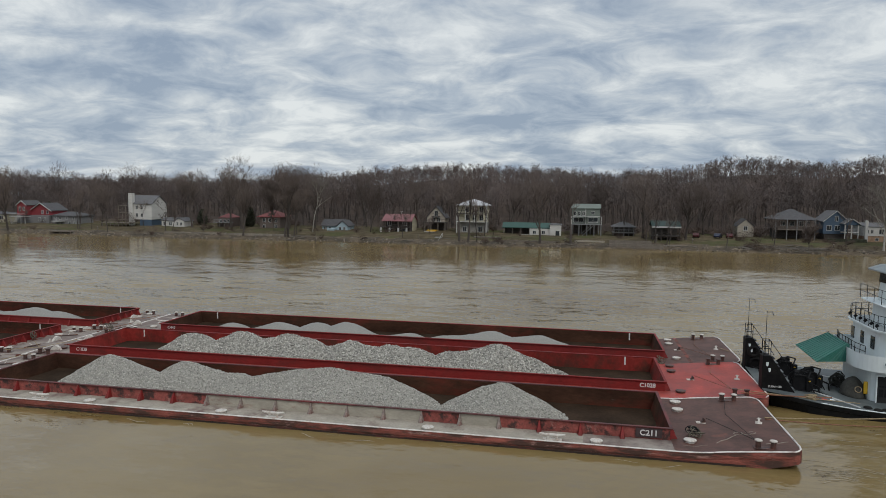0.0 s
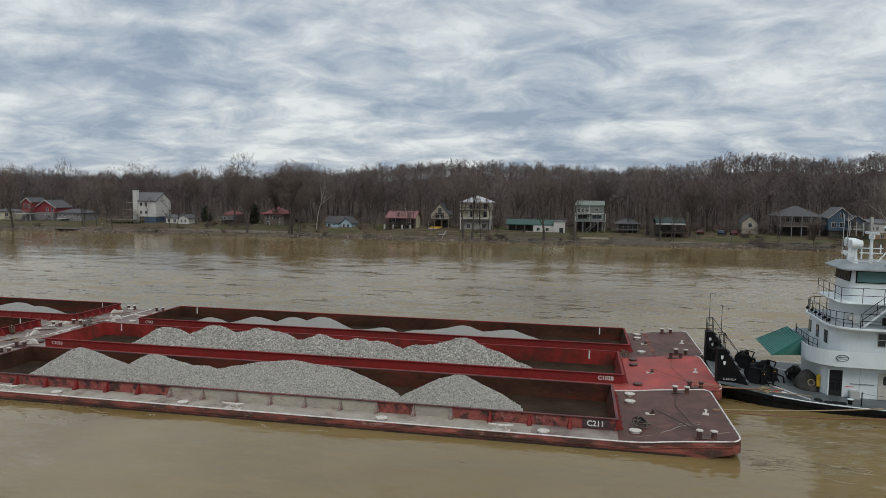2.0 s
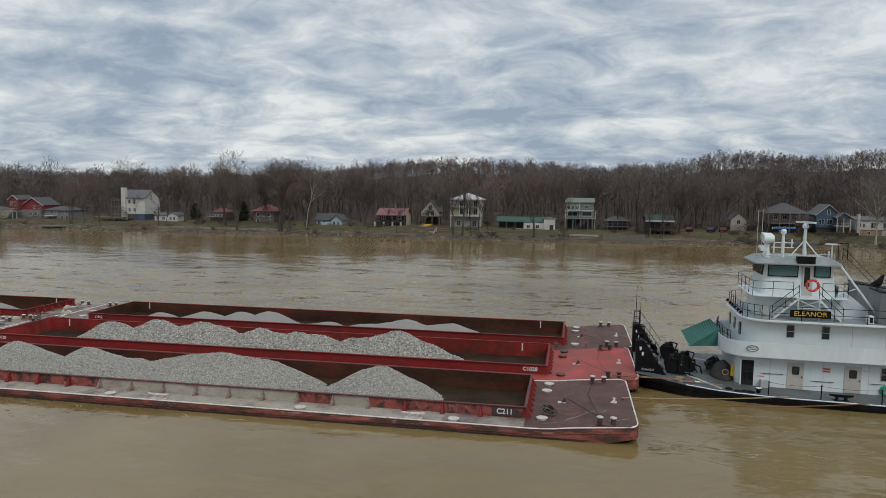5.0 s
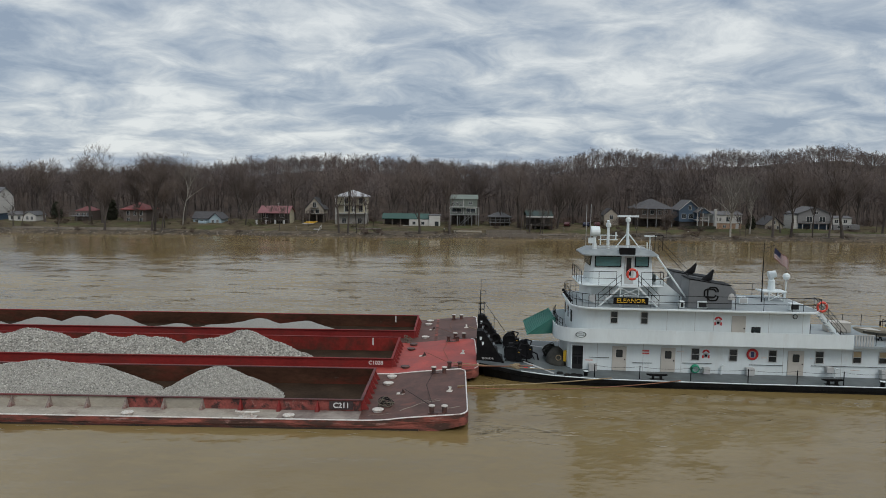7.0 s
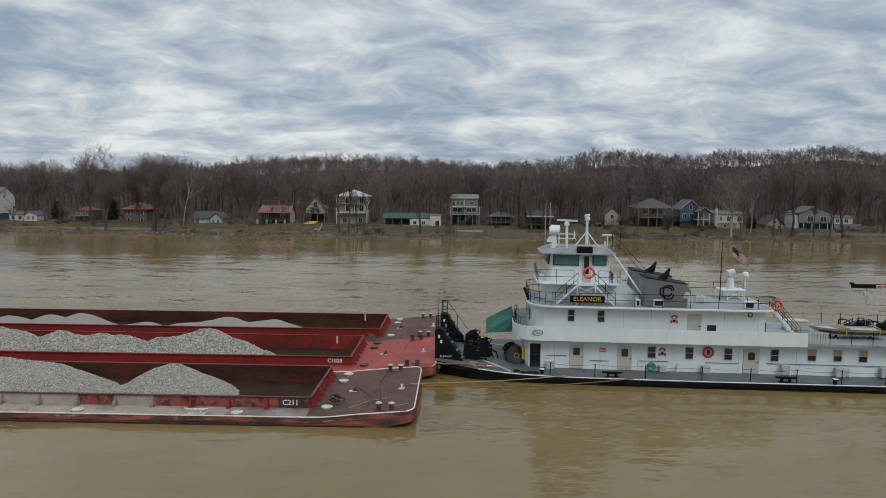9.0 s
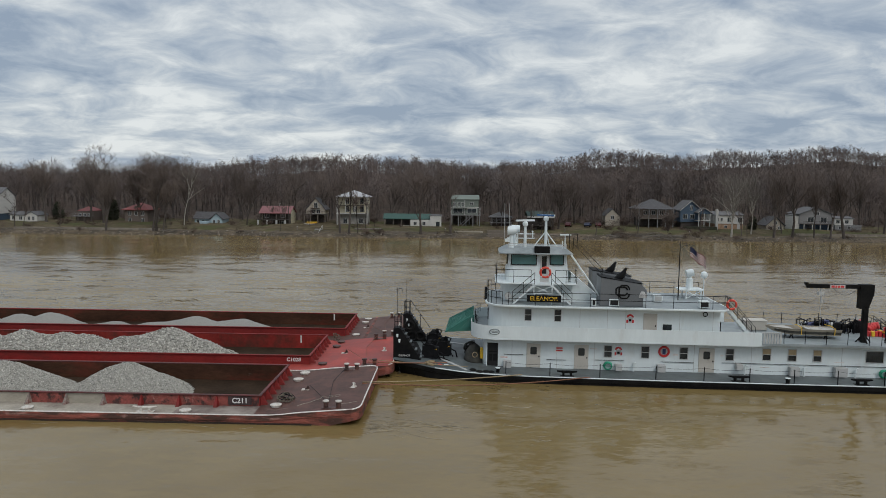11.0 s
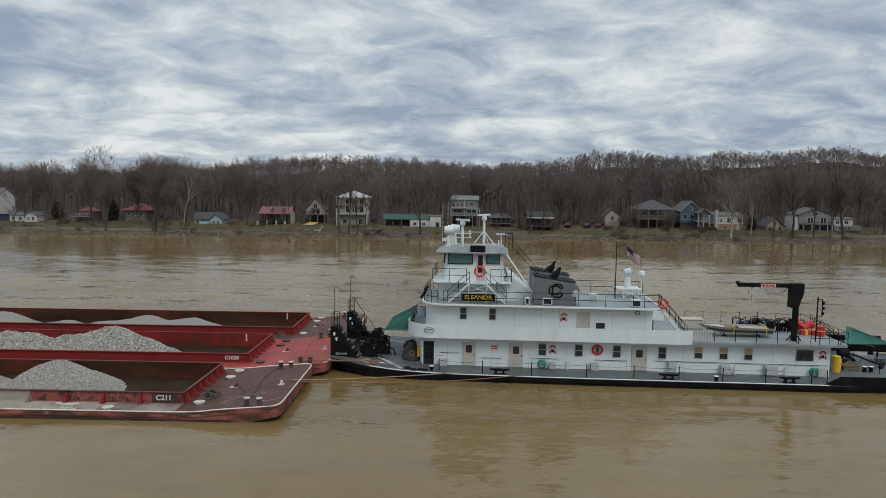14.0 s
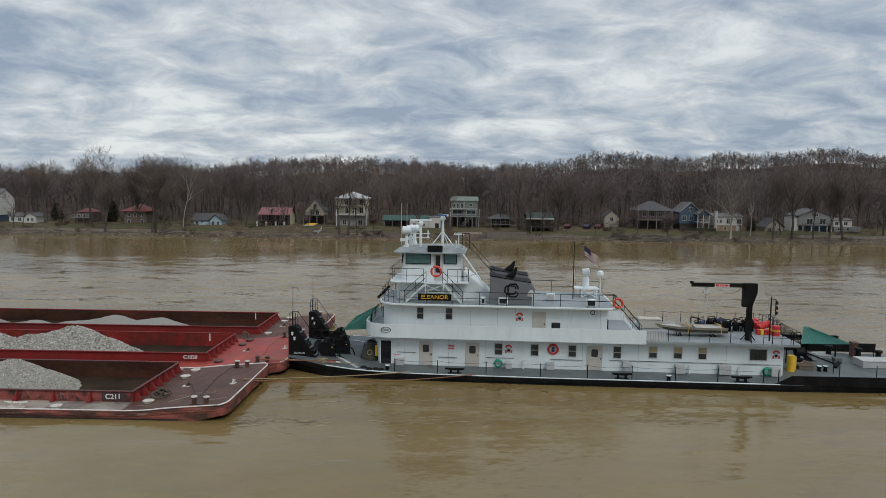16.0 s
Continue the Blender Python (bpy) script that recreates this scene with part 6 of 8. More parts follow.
# side deck: stanchions, kevels
for x in (8.4, 11.7, 15.4, 19.5, 23.0, 26.3, 29.5, 32.6, 35.9, 37.0):
    bm = B()
    y = BY - hull_side(x) + 0.35
    rod(bm, (x, y, 0), (x, y, 1.05), 0.035, n=6)
    tb("stanchion", bm, M_RAIL)
bm = B()
pts = [(x, BY - hull_side(x) + 0.35, 0.98) for x in (8.4, 11.7, 15.4, 19.5, 23.0, 26.3, 29.5, 32.6, 35.9)]
fine = []
for (x0, y0, z0), (x1, y1, z1) in zip(pts, pts[1:]):
    fine += [(x0 + (x1 - x0) * u, y0 + (y1 - y0) * u, z0 - 0.5 * u * (1 - u)) for u in (0, 0.2, 0.4, 0.6, 0.8)]
pipe(bm, fine, 0.012, 4)
tb("chain", bm, M_RAIL)
kb = B()
prism_y(kb, [(-0.75, 0.34), (-0.3, 0.26), (0.3, 0.26), (0.75, 0.34), (0.75, 0.42), (-0.75, 0.42)], -0.09, 0.09)
box(kb, -0.36, -0.1, 0, -0.2, 0.1, 0.28), box(kb, 0.2, -0.1, 0, 0.36, 0.1, 0.28), box(kb, -0.5, -0.2, 0, 0.5, 0.2, 0.03)
kevel = mesh_of("kevel", kb, M_BLACK)
for x in (13.0, 25.6, 34.4):
    o = part("kevel", kevel, None, boat, "black double-horned mooring kevel")
    o.location = (x - BX, -hull_side(x) + 0.55, 0.0)
for x, y in ((7.8, 0.1), (29.0, -0.3), (41.8, 3.9), (42.3, 3.95)):
    bm = B()
    lathe(bm, [(0.2, 0), (0.14, 0.05), (0.14, 0.3), (0.22, 0.34), (0.22, 0.4)], x, y, sheer(x), 10)
    tb("bollard", bm, M_BLACK)
    bm = B()
    lathe(bm, [(0.2, 0.4), (0.2, 0.43), (0.1, 0.45)], x, y, sheer(x), 10)
    tb("bollard_cap", bm, M_WHITE)
for x, y in ((6.4, -0.1), (6.9, 0.05), (7.3, 0.0), (5.9, 0.3)):
    bm = B()
    lathe(bm, [(0.24, 0), (0.28, 0.08), (0.2, 0.16), (0.08, 0.18)], x, y, sheer(x), 12)
    tb("coiled_line", bm, M_BLACK)

# push knees at the bow
for y0, y1 in ((1.75, 2.75), (8.05, 9.05)):
    bm = B()
    prism_y(bm, [(-0.44, 0.05), (-0.44, 2.92), (-0.05, 2.98), (0.15, 2.9), (1.75, 0.45), (1.75, 0.2)], y0, y1)
    kn = tb("push_knee", bm, M_BLACK, label="black stepped push knee bearing on the barge", bevel=0.02)
    for i in range(8):
        u = (i + 0.5) / 8
        bm = B()
        x, z = 0.15 + 1.6 * u, 2.9 - 2.45 * u
        box(bm, x - 0.06, y0 + 0.1, z - 0.03, x + 0.14, y1 - 0.1, z + 0.03)
        tb("tread", bm, M_BOATDECK if i % 2 else M_MACHINE, kn)
    for x, z in ((-0.12, 2.35), (0.05, 1.95)):
        bm = B()
        prism_y(bm, [(x - 0.09, z + 0.14), (x + 0.09, z + 0.14), (x + 0.07, z - 0.08), (x, z - 0.16), (x - 0.07, z - 0.08)], y0 - 0.012, y0 + 0.01)
        tb("shield_mark", bm, M_WHITE, kn)
    bm = B()
    for x in (-0.35, 0.1):
        rod(bm, (x, y0 + 0.15, 2.9), (x, y0 + 0.15, 4.0), 0.025, n=5), rod(bm, (x, y1 - 0.15, 2.9), (x, y1 - 0.15, 4.0), 0.025, n=5)
    for z in (3.45, 4.0):
        for y in (y0 + 0.15, y1 - 0.15):
            rod(bm, (-0.35, y, z), (0.1, y, z), 0.025, n=5)
    rod(bm, (0.1, y1 - 0.15, 4.0), (1.9, y1 - 0.15, 1.5), 0.025, n=5), rod(bm, (1.0, y1 - 0.15, 1.6), (1.0, y1 - 0.15, 2.75), 0.025, n=5)
    tb("knee_rail", bm, M_RAIL, kn)
    bm = B()
    rod(bm, (-0.2, (y0 + y1) / 2, 2.9), (-0.2, (y0 + y1) / 2, 6.1), 0.03, 0.015, 5)
    pipe(bm, [(-0.2, (y0 + y1) / 2, 6.0), (0.15, (y0 + y1) / 2, 6.05), (0.25, (y0 + y1) / 2, 5.75)], 0.02, 4)
    tb("jackstaff", bm, M_RAIL, kn)
lettering("ELEANOR", 0.21, kn, M_LETTER, Matrix.Translation((0.45 - BX, 1.735 - BY, 0.78)) @ UPRIGHT, name="bow_lettering")
for y, x, z, R in ((7.95, 0.15, 1.9, 0.36), (7.95, 0.35, 0.95, 0.42), (7.9, 1.1, 1.0, 0.36)):
    bm = B()
    ring(bm, (x, y, z), (0, 1, 0), R, 0.12, 16, 7)
    tb("tyre_fender", bm, M_BLACK)
# deck winches behind the knees
for cx, cy in ((2.35, 3.3), (2.35, 7.4), (3.3, 4.4)):
    bm = B()
    rod(bm, (cx, cy - 0.55, 0.95), (cx, cy + 0.55, 0.95), 0.32, n=14)
    for y in (-0.55, -0.1, 0.55):
        rod(bm, (cx, cy + y - 0.03, 0.95), (cx, cy + y + 0.03, 0.95), 0.6, n=16)
    box(bm, cx - 0.6, cy - 0.7, 0.2, cx + 0.6, cy + 0.7, 0.42)
    w_ = tb("deck_winch", bm, M_MACHINE, label="black deck winch with a grooved drum")
    bm = B()
    box(bm, cx + 0.35, cy - 0.7, 0.4, cx + 0.75, cy - 0.3, 1.3), rod(bm, (cx - 0.2, cy + 0.4, 1.45), (cx + 0.4, cy + 0.4, 1.5), 0.2, n=10), pipe(bm, [(cx + 0.5, cy - 0.5, 1.3), (cx + 0.7, cy - 0.2, 1.7), (cx + 0.2, cy + 0.2, 1.75), (cx - 0.5, cy, 0.6)], 0.05, 6), pipe(bm, [(cx - 0.6, cy - 0.7, 0.3), (cx - 0.5, cy - 0.7, 1.55), (cx + 0.3, cy - 0.7, 1.5), (cx + 0.9, cy - 0.72, 0.3)], 0.04, 5), pipe(bm, [(cx + 0.7, cy - 0.5, 0.9), (cx + 1.1, cy - 0.8, 0.8), (cx + 1.25, cy - 0.6, 0.15)], 0.06, 6)
    tb("winch_motor", bm, M_MACHINE, w_)
    bm = B()
    box(bm, cx + 0.45, cy - 0.715, 1.08, cx + 0.6, cy - 0.7, 1.16)
    tb("warning_plate", bm, M_YELLOW, w_)
bm = B()
pipe(bm, [(2.6, 3.0, 0.5), (3.4, 2.6, 0.45), (4.2, 2.4, 0.2), (5.0, 2.2, 0.08), (5.9, 2.0, 0.1)], 0.05, 6)
tb("hydraulic_hose", bm, M_BLACK)
for pts in (((2.3, 3.7), (5.4, 0.1)), ((3.2, 8.8), (6.0, 8.2)), ((5.4, 6.4), (6.6, 6.4))):  # painted walkway lines
    bm = B()
    (xa, ya), (xb, yb) = pts
    quad_faces(bm, [(xa, ya, sheer(xa) + 0.05), (xb, yb, sheer(xb) + 0.05), (xb + 0.1, yb + 0.28, sheer(xb) + 0.05), (xa + 0.25, ya + 0.2, sheer(xa) + 0.05)], [(0, 1, 2, 3)])
    tb("walkway_line", bm, M_UNIT)

# green sheet-metal awnings at both ends
def slope(name, pts, ribs, label, th=0.06):
    """A thick sloping sheet with standing seams from its first edge to its second."""
    a, b, c, d = [Vector(p) for p in pts]
    nrm = (b - a).cross(d - a).normalized()
    if nrm.z < 0:
        nrm = -nrm
    bm = B()
    quad_faces(bm, [a, b, c, d, a - nrm * th, b - nrm * th, c - nrm * th, d - nrm * th], [(0, 1, 2, 3), (7, 6, 5, 4), (0, 4, 5, 1), (1, 5, 6, 2), (2, 6, 7, 3), (3, 7, 4, 0)])
    aw = tb(name, bm, M_GREEN, None, label)
    for i in range(ribs + 1):
        u = i / ribs
        bm = B()
        rod(bm, a.lerp(b, u) + nrm * 0.015, d.lerp(c, u) + nrm * 0.015, 0.035, n=4)
        tb("seam", bm, M_GREEN, aw)


slope("front_awning", ((3.55, 9.3, 2.36), (3.55, 3.6, 2.36), (5.75, 4.45, 3.64), (5.75, 8.9, 3.6)), 12, "green sheet-metal awning over the bow")
slope("front_awning", ((3.55, 3.6, 2.36), (5.8, 4.3, 2.36), (5.85, 4.45, 3.64), (5.75, 4.45, 3.64)), 7, "green sheet-metal awning over the bow")
slope("aft_awning", ((41.2, 5.9, 1.75), (46.0, 7.6, 1.45), (42.7, 8.0, 2.7), (42.3, 8.0, 2.8)), 12, "green sheet-metal awning over the stern")
bm = B()
box(bm, 39.3, 8.6, 1.5, 45.5, 8.9, 1.9)
for x in (40, 43, 45.4):
    rod(bm, (x, 8.75, 0), (x, 8.75, 1.6), 0.07)
tb("awning_beam", bm, M_BLACK)
# stair from the aft deck down to the stern
bm = B()
for y in (7.1, 8.1):
    prism_y(bm, [(39.3, 2.6), (39.6, 2.6), (42.9, 0.02), (42.6, 0.02)], y, y + 0.05)
st = tb("stair", bm, M_BLACK, label="black steel stair down to the stern deck")
for i in range(11):
    u = (i + 0.5) / 11
    bm = B()
    box(bm, 39.35 + 3.3 * u, 7.15, 2.55 - 2.5 * u, 39.62 + 3.3 * u, 8.1, 2.59 - 2.5 * u)
    tb("step", bm, M_MACHINE, st)
railing([(39.4, 7.1, 2.62), (42.6, 7.1, 0.2)], 1.1, 0.45, mids=3)
railing([(39.4, 8.15, 2.62), (42.6, 8.15, 0.2)], 1.1, 0.45, mids=3)
# stern deck gear
for x0, y0, x1, y1, z1, m in ((45.9, 5.3, 48.5, 6.8, 0.6, M_UNIT), (43.6, 8.3, 44.9, 9.5, 0.25, M_UNIT), (42.6, 7.4, 43.3, 8.0, 0.5, M_ROOFDECK), (40.4, 4.2, 41.5, 5.2, 0.3, M_TIMBER_DECK), (40.7, 5.3, 41.3, 5.9, 0.55, M_MACHINE), (46.9, 9.0, 47.4, 9.5, 1.3, M_BITT), (44.2, 6.4, 44.8, 6.9, 0.5, M_BOATDECK)):
    bm = B()
    box(bm, x0, y0, 0, x1, y1, z1 * 0.85), box(bm, x0 - 0.04, y0 - 0.04, z1 * 0.86, x1 + 0.04, y1 + 0.04, z1)
    tb("deck_box", bm, m, label="steel deck box", bevel=0.03)
bm = B()
for i in range(5):
    box(bm, 40.3, 4.15 + 0.22 * i, 0.32, 41.6, 4.28 + 0.22 * i, 0.37)
pipe(bm, [(40.5, 4.4, 0.4), (41.0, 4.7, 0.62), (41.5, 4.3, 0.45)], 0.06, 5)
tb("pallet_boards", bm, M_TIMBER_DECK)
bm = B()
rod(bm, (40.9, 6.2, 1.0), (41.6, 6.2, 1.0), 0.36, n=14), pipe(bm, [(41.6, 6.2, 1.0), (43.0, 5.6, 0.5), (43.8, 5.2, 0.25)], 0.07, 6), rod(bm, (41.2, 6.2, 0), (41.2, 6.2, 0.8), 0.12)
box(bm, 40.0, 6.0, 1.25, 41.3, 6.4, 1.4), rod(bm, (40.2, 6.2, 0), (40.2, 6.2, 1.3), 0.05), rod(bm, (43.6, 5.0, 0.05), (44.0, 5.3, 0.4), 0.16, n=8)
tb("stern_winch", bm, M_MACHINE)
for x, y in ((47.0, 8.2), (48.2, 7.4), (44.9, 8.9)):
    bm = B()
    lathe(bm, [(0.3, 0), (0.22, 0.1), (0.2, 0.75), (0.32, 0.85), (0.3, 1.0)], x, y, 0, 12)
    tb("capstan", bm, M_MACHINE)
for x, y in ((44.7, 1.2), (42.6, 3.3), (41.9, 1.0), (47.6, 7.0)):
    bm = B()
    rod(bm, (x, y, 0), (x, y, 1.2), 0.03)
    tb("stanchion", bm, M_RAIL)
bm = B()
rod(bm, (37.25, 2.5, 2.62), (37.25, 2.5, 6.1), 0.05), rod(bm, (37.6, 2.5, 4.6), (37.6, 2.5, 5.9), 0.035), rod(bm, (37.25, 2.5, 5.9), (37.6, 2.5, 5.9), 0.03), rod(bm, (37.25, 2.5, 4.6), (37.6, 2.5, 4.6), 0.03)
lm = tb("light_mast", bm, M_RAIL)
for z in (4.7, 5.1, 5.5):
    bm = B()
    lathe(bm, [(0.08, 0), (0.11, 0.06), (0.11, 0.2), (0.05, 0.26)], 37.67, 2.5, z, 8)
    tb("signal_lamp", bm, M_BLACK, lm)


# ---- loose things aboard ----
def aboard(name, label, category, x, y, z, group="", rz=0):
    return thing(name, label, category, (x, y, z), rz, group, afloat=ABOARD)


def life_ring(x, y, z, R=0.36, ax=(0, 1, 0)):
    t = aboard("life_ring", "orange life ring hung on the rail", "life ring", x, y, z, "life rings")
    bm = B()
    ring(bm, (0, 0, 0), ax, R, 0.09, 24, 8)
    body = part("ring", bm, M_ORANGE, t, smooth=True)
    for k in range(4):
        a = math.pi / 4 + k * math.pi / 2
        bm = B()
        ring(bm, (math.cos(a) * R, 0, math.sin(a) * R), (-math.sin(a), 0, math.cos(a)), 0.085, 0.018, 10, 5)
        part("band", bm, M_WHITE, body)


life_ring(11.35, 1.95, 7.58, 0.38)
life_ring(25.5, 1.92, 5.4, 0.34)


def hose_coil(x, y, z):
    t = aboard("hose_coil", "coiled green garden hose against the deckhouse", "hose", x, y, z, "hose coils")
    for i in range(4):
        bm = B()
        ring(bm, (0, -0.05 * i, 0), (0.1, 1, 0.05 * i), 0.31 - 0.015 * i, 0.045, 18, 6)
        part("loop", bm, M_HOSE, t, smooth=True)


hose_coil(16.35, 1.95, 0.38)
hose_coil(36.95, 1.85, 0.38)

# tarp-covered heap and brush bundle on the foredeck
t = aboard("tarp_heap", "dark tarpaulin thrown over foredeck gear", "tarpaulin", 5.9, 3.3, 0.05)
bm = B()
lathe(bm, [(0.95, 0), (0.85, 0.35), (0.55, 0.85), (0.42, 1.25), (0.2, 1.38)], n=16)
for v in bm.verts:
    v.co += Vector((noise.noise(v.co * 1.7), noise.noise(v.co * 1.7 + Vector((5, 0, 0))), 0.4 * noise.noise(v.co * 2))) * 0.28
part("cover", bm, M_TARP, t, smooth=True)
bm = B()
ring(bm, (0.1, -0.75, 0.75), (0.2, 1, -0.4), 0.2, 0.03, 14, 5)
part("rope_loop", bm, M_ROPE, t)
bm = B()
box(bm, 0.5, -0.6, 0.4, 0.75, -0.4, 1.3)
part("life_vest", bm, M_YELLOW, t, bevel=0.06)
t = aboard("line_bundle", "dark bundle of mooring line on the foredeck", "rope", 5.6, 5.6, 0.05)
rng = random.Random(5)
for i in range(26):
    bm = B()
    ring(bm, (rng.gauss(0, 0.15), rng.gauss(0, 0.15), 0.45 + rng.gauss(0, 0.16)), (rng.gauss(0, 1), rng.gauss(0, 1), rng.gauss(0, 0.7)), rng.uniform(0.3, 0.5), 0.035, 14, 4)
    part("coil", bm, M_TARP, t)
t = aboard("rope_pile", "tan rope and red float beside the knee", "rope", 2.6, 0.9, 0.36)
for i in range(7):
    bm = B()
    ring(bm, (rng.gauss(0, 0.12), rng.gauss(0, 0.1), 0.06 + 0.03 * i), (rng.gauss(0, 0.2), rng.gauss(0, 0.2), 1), 0.28, 0.035, 14, 4)
    part("coil", bm, M_ROPE, t)
for i, x in enumerate((0.75, 1.25)):
    bm = B()
    rod(bm, (x - 0.16, -0.2, 0.06), (x + 0.16, -0.27, 0.06), 0.06, 0.05, 8)
    part("float", bm, M_RED if i == 0 else M_WHITE, t)

# skiff on chocks
t = aboard("skiff", "shallow aluminium work skiff on chocks", "boat", 31.9, 3.9, 2.62)
bm = B()
rows = []
for x, hw, zb, zt in ((-3.0, 0.10, 0.78, 0.92), (-2.5, 0.50, 0.52, 0.88), (-1.4, 0.76, 0.32, 0.82), (0.8, 0.82, 0.28, 0.78), (2.45, 0.80, 0.30, 0.78)):
    rows.append([bm.verts.new(p) for p in ((x, -hw, zt), (x, -hw * 0.8, zb), (x, hw * 0.8, zb), (x, hw, zt), (x, hw - 0.06, zt), (x, hw * 0.75, zb + 0.06), (x, -hw * 0.75, zb + 0.06), (x, -hw + 0.06, zt))])
for a, b in zip(rows, rows[1:]):
    for j in range(8):
        bm.faces.new((a[j], b[j], b[(j + 1) % 8], a[(j + 1) % 8]))
bm.faces.new(rows[0]), bm.faces.new(rows[-1][::-1])
sk = part("hull", bm, M_ALU, t)
bm = B()  # dark painted band along the sides
for q in (-1, 1):
    for (x0, w0, b0, t0), (x1, w1, b1, t1) in (((-2.5, 0.50, 0.52, 0.88), (-1.4, 0.76, 0.32, 0.82)), ((-1.4, 0.76, 0.32, 0.82), (0.8, 0.82, 0.28, 0.78)), ((0.8, 0.82, 0.28, 0.78), (2.45, 0.80, 0.30, 0.78))):
        def at(w, b_, t_, k):
            return q * (w * 0.8 + w * 0.2 * k + 0.012), b_ + (t_ - b_) * k
        (ya, za), (yb, zb), (yc, zc), (yd, zd) = at(w0, b0, t0, 0.2), at(w1, b1, t1, 0.2), at(w1, b1, t1, 0.62), at(w0, b0, t0, 0.62)
        quad_faces(bm, [(x0, ya, za), (x1, yb, zb), (x1, yc, zc), (x0, yd, zd)], [(0, 1, 2, 3)])
part("side_band", bm, M_TARP, sk)
bm = B()  # raised foredeck and floor boards
prism_z(bm, [(-2.9, -0.08), (-2.4, -0.5), (-1.3, -0.7), (-1.3, 0.7), (-2.4, 0.5), (-2.9, 0.08)], 0.74, 0.79)
part("casting_deck", bm, M_DOOR, sk)
bm = B()
box(bm, 0.5, -0.7, 0.66, 2.3, 0.7, 0.7)
part("stern_deck", bm, M_DOOR, sk)
for x in (-1.3, 0.1, 1.3):
    bm = B()
    box(bm, x, -0.66, 0.66, x + 0.3, 0.66, 0.72)
    part("thwart", bm, M_UNIT, t)
for x in (-1.2, 1.4):
    bm = B()
    rod(bm, (x - 0.15, -0.5, 0), (x, -0.45, 0.33), 0.04), rod(bm, (x + 0.15, -0.5, 0), (x, -0.45, 0.33), 0.04), rod(bm, (x, -0.62, 0.31), (x, 0.62, 0.31), 0.05), rod(bm, (x, 0.5, 0), (x, 0.45, 0.33), 0.04)
    part("chock", bm, M_BLACK, t)
for x in (-0.6, 1.9):
    bm = B()
    pipe(bm, [(x, -0.82, 0.35), (x, -0.84, 0.9), (x + 0.05, 0, 0.95), (x, 0.84, 0.9)], 0.03, 4)
    part("strap", bm, M_YELLOW, t)
bm = B()
box(bm, 2.2, -0.2, 0.75, 2.65, 0.2, 1.25), box(bm, 2.38, -0.08, 0.2, 2.55, 0.08, 0.8)
part("outboard", bm, M_MACHINE, t, bevel=0.05)

# second small craft and machinery behind it
t = aboard("work_boat_engine", "dark engine and pump cluster on the aft deck", "machinery", 35.3, 6.3, 2.62)
for i in range(15):
    bm = B()
    x, y = -2.6 + 0.3 * i, rng.uniform(-0.7, 0.7)
    if i % 3 == 1:  # rounded engine covers
        rod(bm, (x, y, 0.55), (x + rng.uniform(0.5, 0.8), y + 0.1, rng.uniform(0.55, 0.8)), rng.uniform(0.2, 0.3), 0.16, 10), box(bm, x + 0.1, y - 0.1, 0, x + 0.4, y + 0.1, 0.5)
    else:
        box(bm, x, y, 0, x + rng.uniform(0.25, 0.5), y + 0.4, rng.uniform(0.35, 1.05))
    part("housing", bm, (M_MACHINE, M_NAVY, M_UNIT, M_MACHINE, M_MACHINE)[i % 5], t, bevel=0.04)
for i in range(22):
    bm = B()
    a, y = rng.uniform(-3.0, 2.0), rng.uniform(-1.0, 0.5)
    pipe(bm, [(a, y, 0), (a + rng.uniform(-0.1, 0.1), y, rng.uniform(0.6, 1.25)), (a + rng.uniform(0.3, 0.8), y + rng.uniform(-0.3, 0.3), rng.uniform(0.7, 1.2)), (a + 0.6, y, 0)], rng.uniform(0.02, 0.045), 5)
    part("frame_hoop", bm, M_RAIL, t)
t = aboard("storage_chest", "beige storage chest on the aft deck", "chest", 29.0, 6.6, 2.62)
bm = B()
box(bm, -0.9, -0.5, 0.02, 0.9, 0.5, 0.72)
part("body", bm, M_DOOR, t, bevel=0.04)
bm = B()
box(bm, -0.94, -0.54, 0.725, 0.94, 0.54, 0.84)
part("lid", bm, M_DOOR, t, bevel=0.04)


def drum(x, y, z, mat, label, group, r=0.29, h=0.88, band=None):
    t = aboard("drum", label, "drum", x, y, z, group)
    bm = B()
    lathe(bm, [(r, 0), (r, h * 0.33), (r + 0.02, h * 0.345), (r, h * 0.36), (r, h * 0.65), (r + 0.02, h * 0.665), (r, h * 0.68), (r, h), (r - 0.03, h + 0.01)], n=18)
    body = part("shell", bm, mat, t, smooth=False)
    if band:
        bm = B()
        lathe(bm, [(r + 0.012, h * 0.42), (r + 0.012, h * 0.6)], n=18)
        part("label_band", bm, band, body)


for x, y, rz in ((37.95, 5.9, 35), (38.5, 6.6, -35), (37.9, 7.1, 70)):  # three drums lie on their sides
    t = aboard("drum", "red fuel drum lying on the aft deck", "drum", x, y, 2.62, "red drums", rz)
    bm = B()
    lathe(bm, [(0.27, 0), (0.3, 0.04), (0.3, 0.30), (0.325, 0.32), (0.3, 0.34), (0.3, 0.60), (0.325, 0.62), (0.3, 0.64), (0.3, 0.90), (0.27, 0.94)], n=18)
    bmesh.ops.transform(bm, matrix=pose(-0.45, 0, 0.36, 0, 74, 0), verts=bm.verts)
    part("shell", bm, M_RED, t)
drum(38.6, 4.6, 2.62, M_RED, "red drum with yellow band", "red drums", 0.3, 0.8, M_YELLOW)
drum(39.5, 3.7, 0.0, M_YELLOW, "tall yellow plastic drum at the deckhouse corner", "yellow drums", 0.3, 1.25)
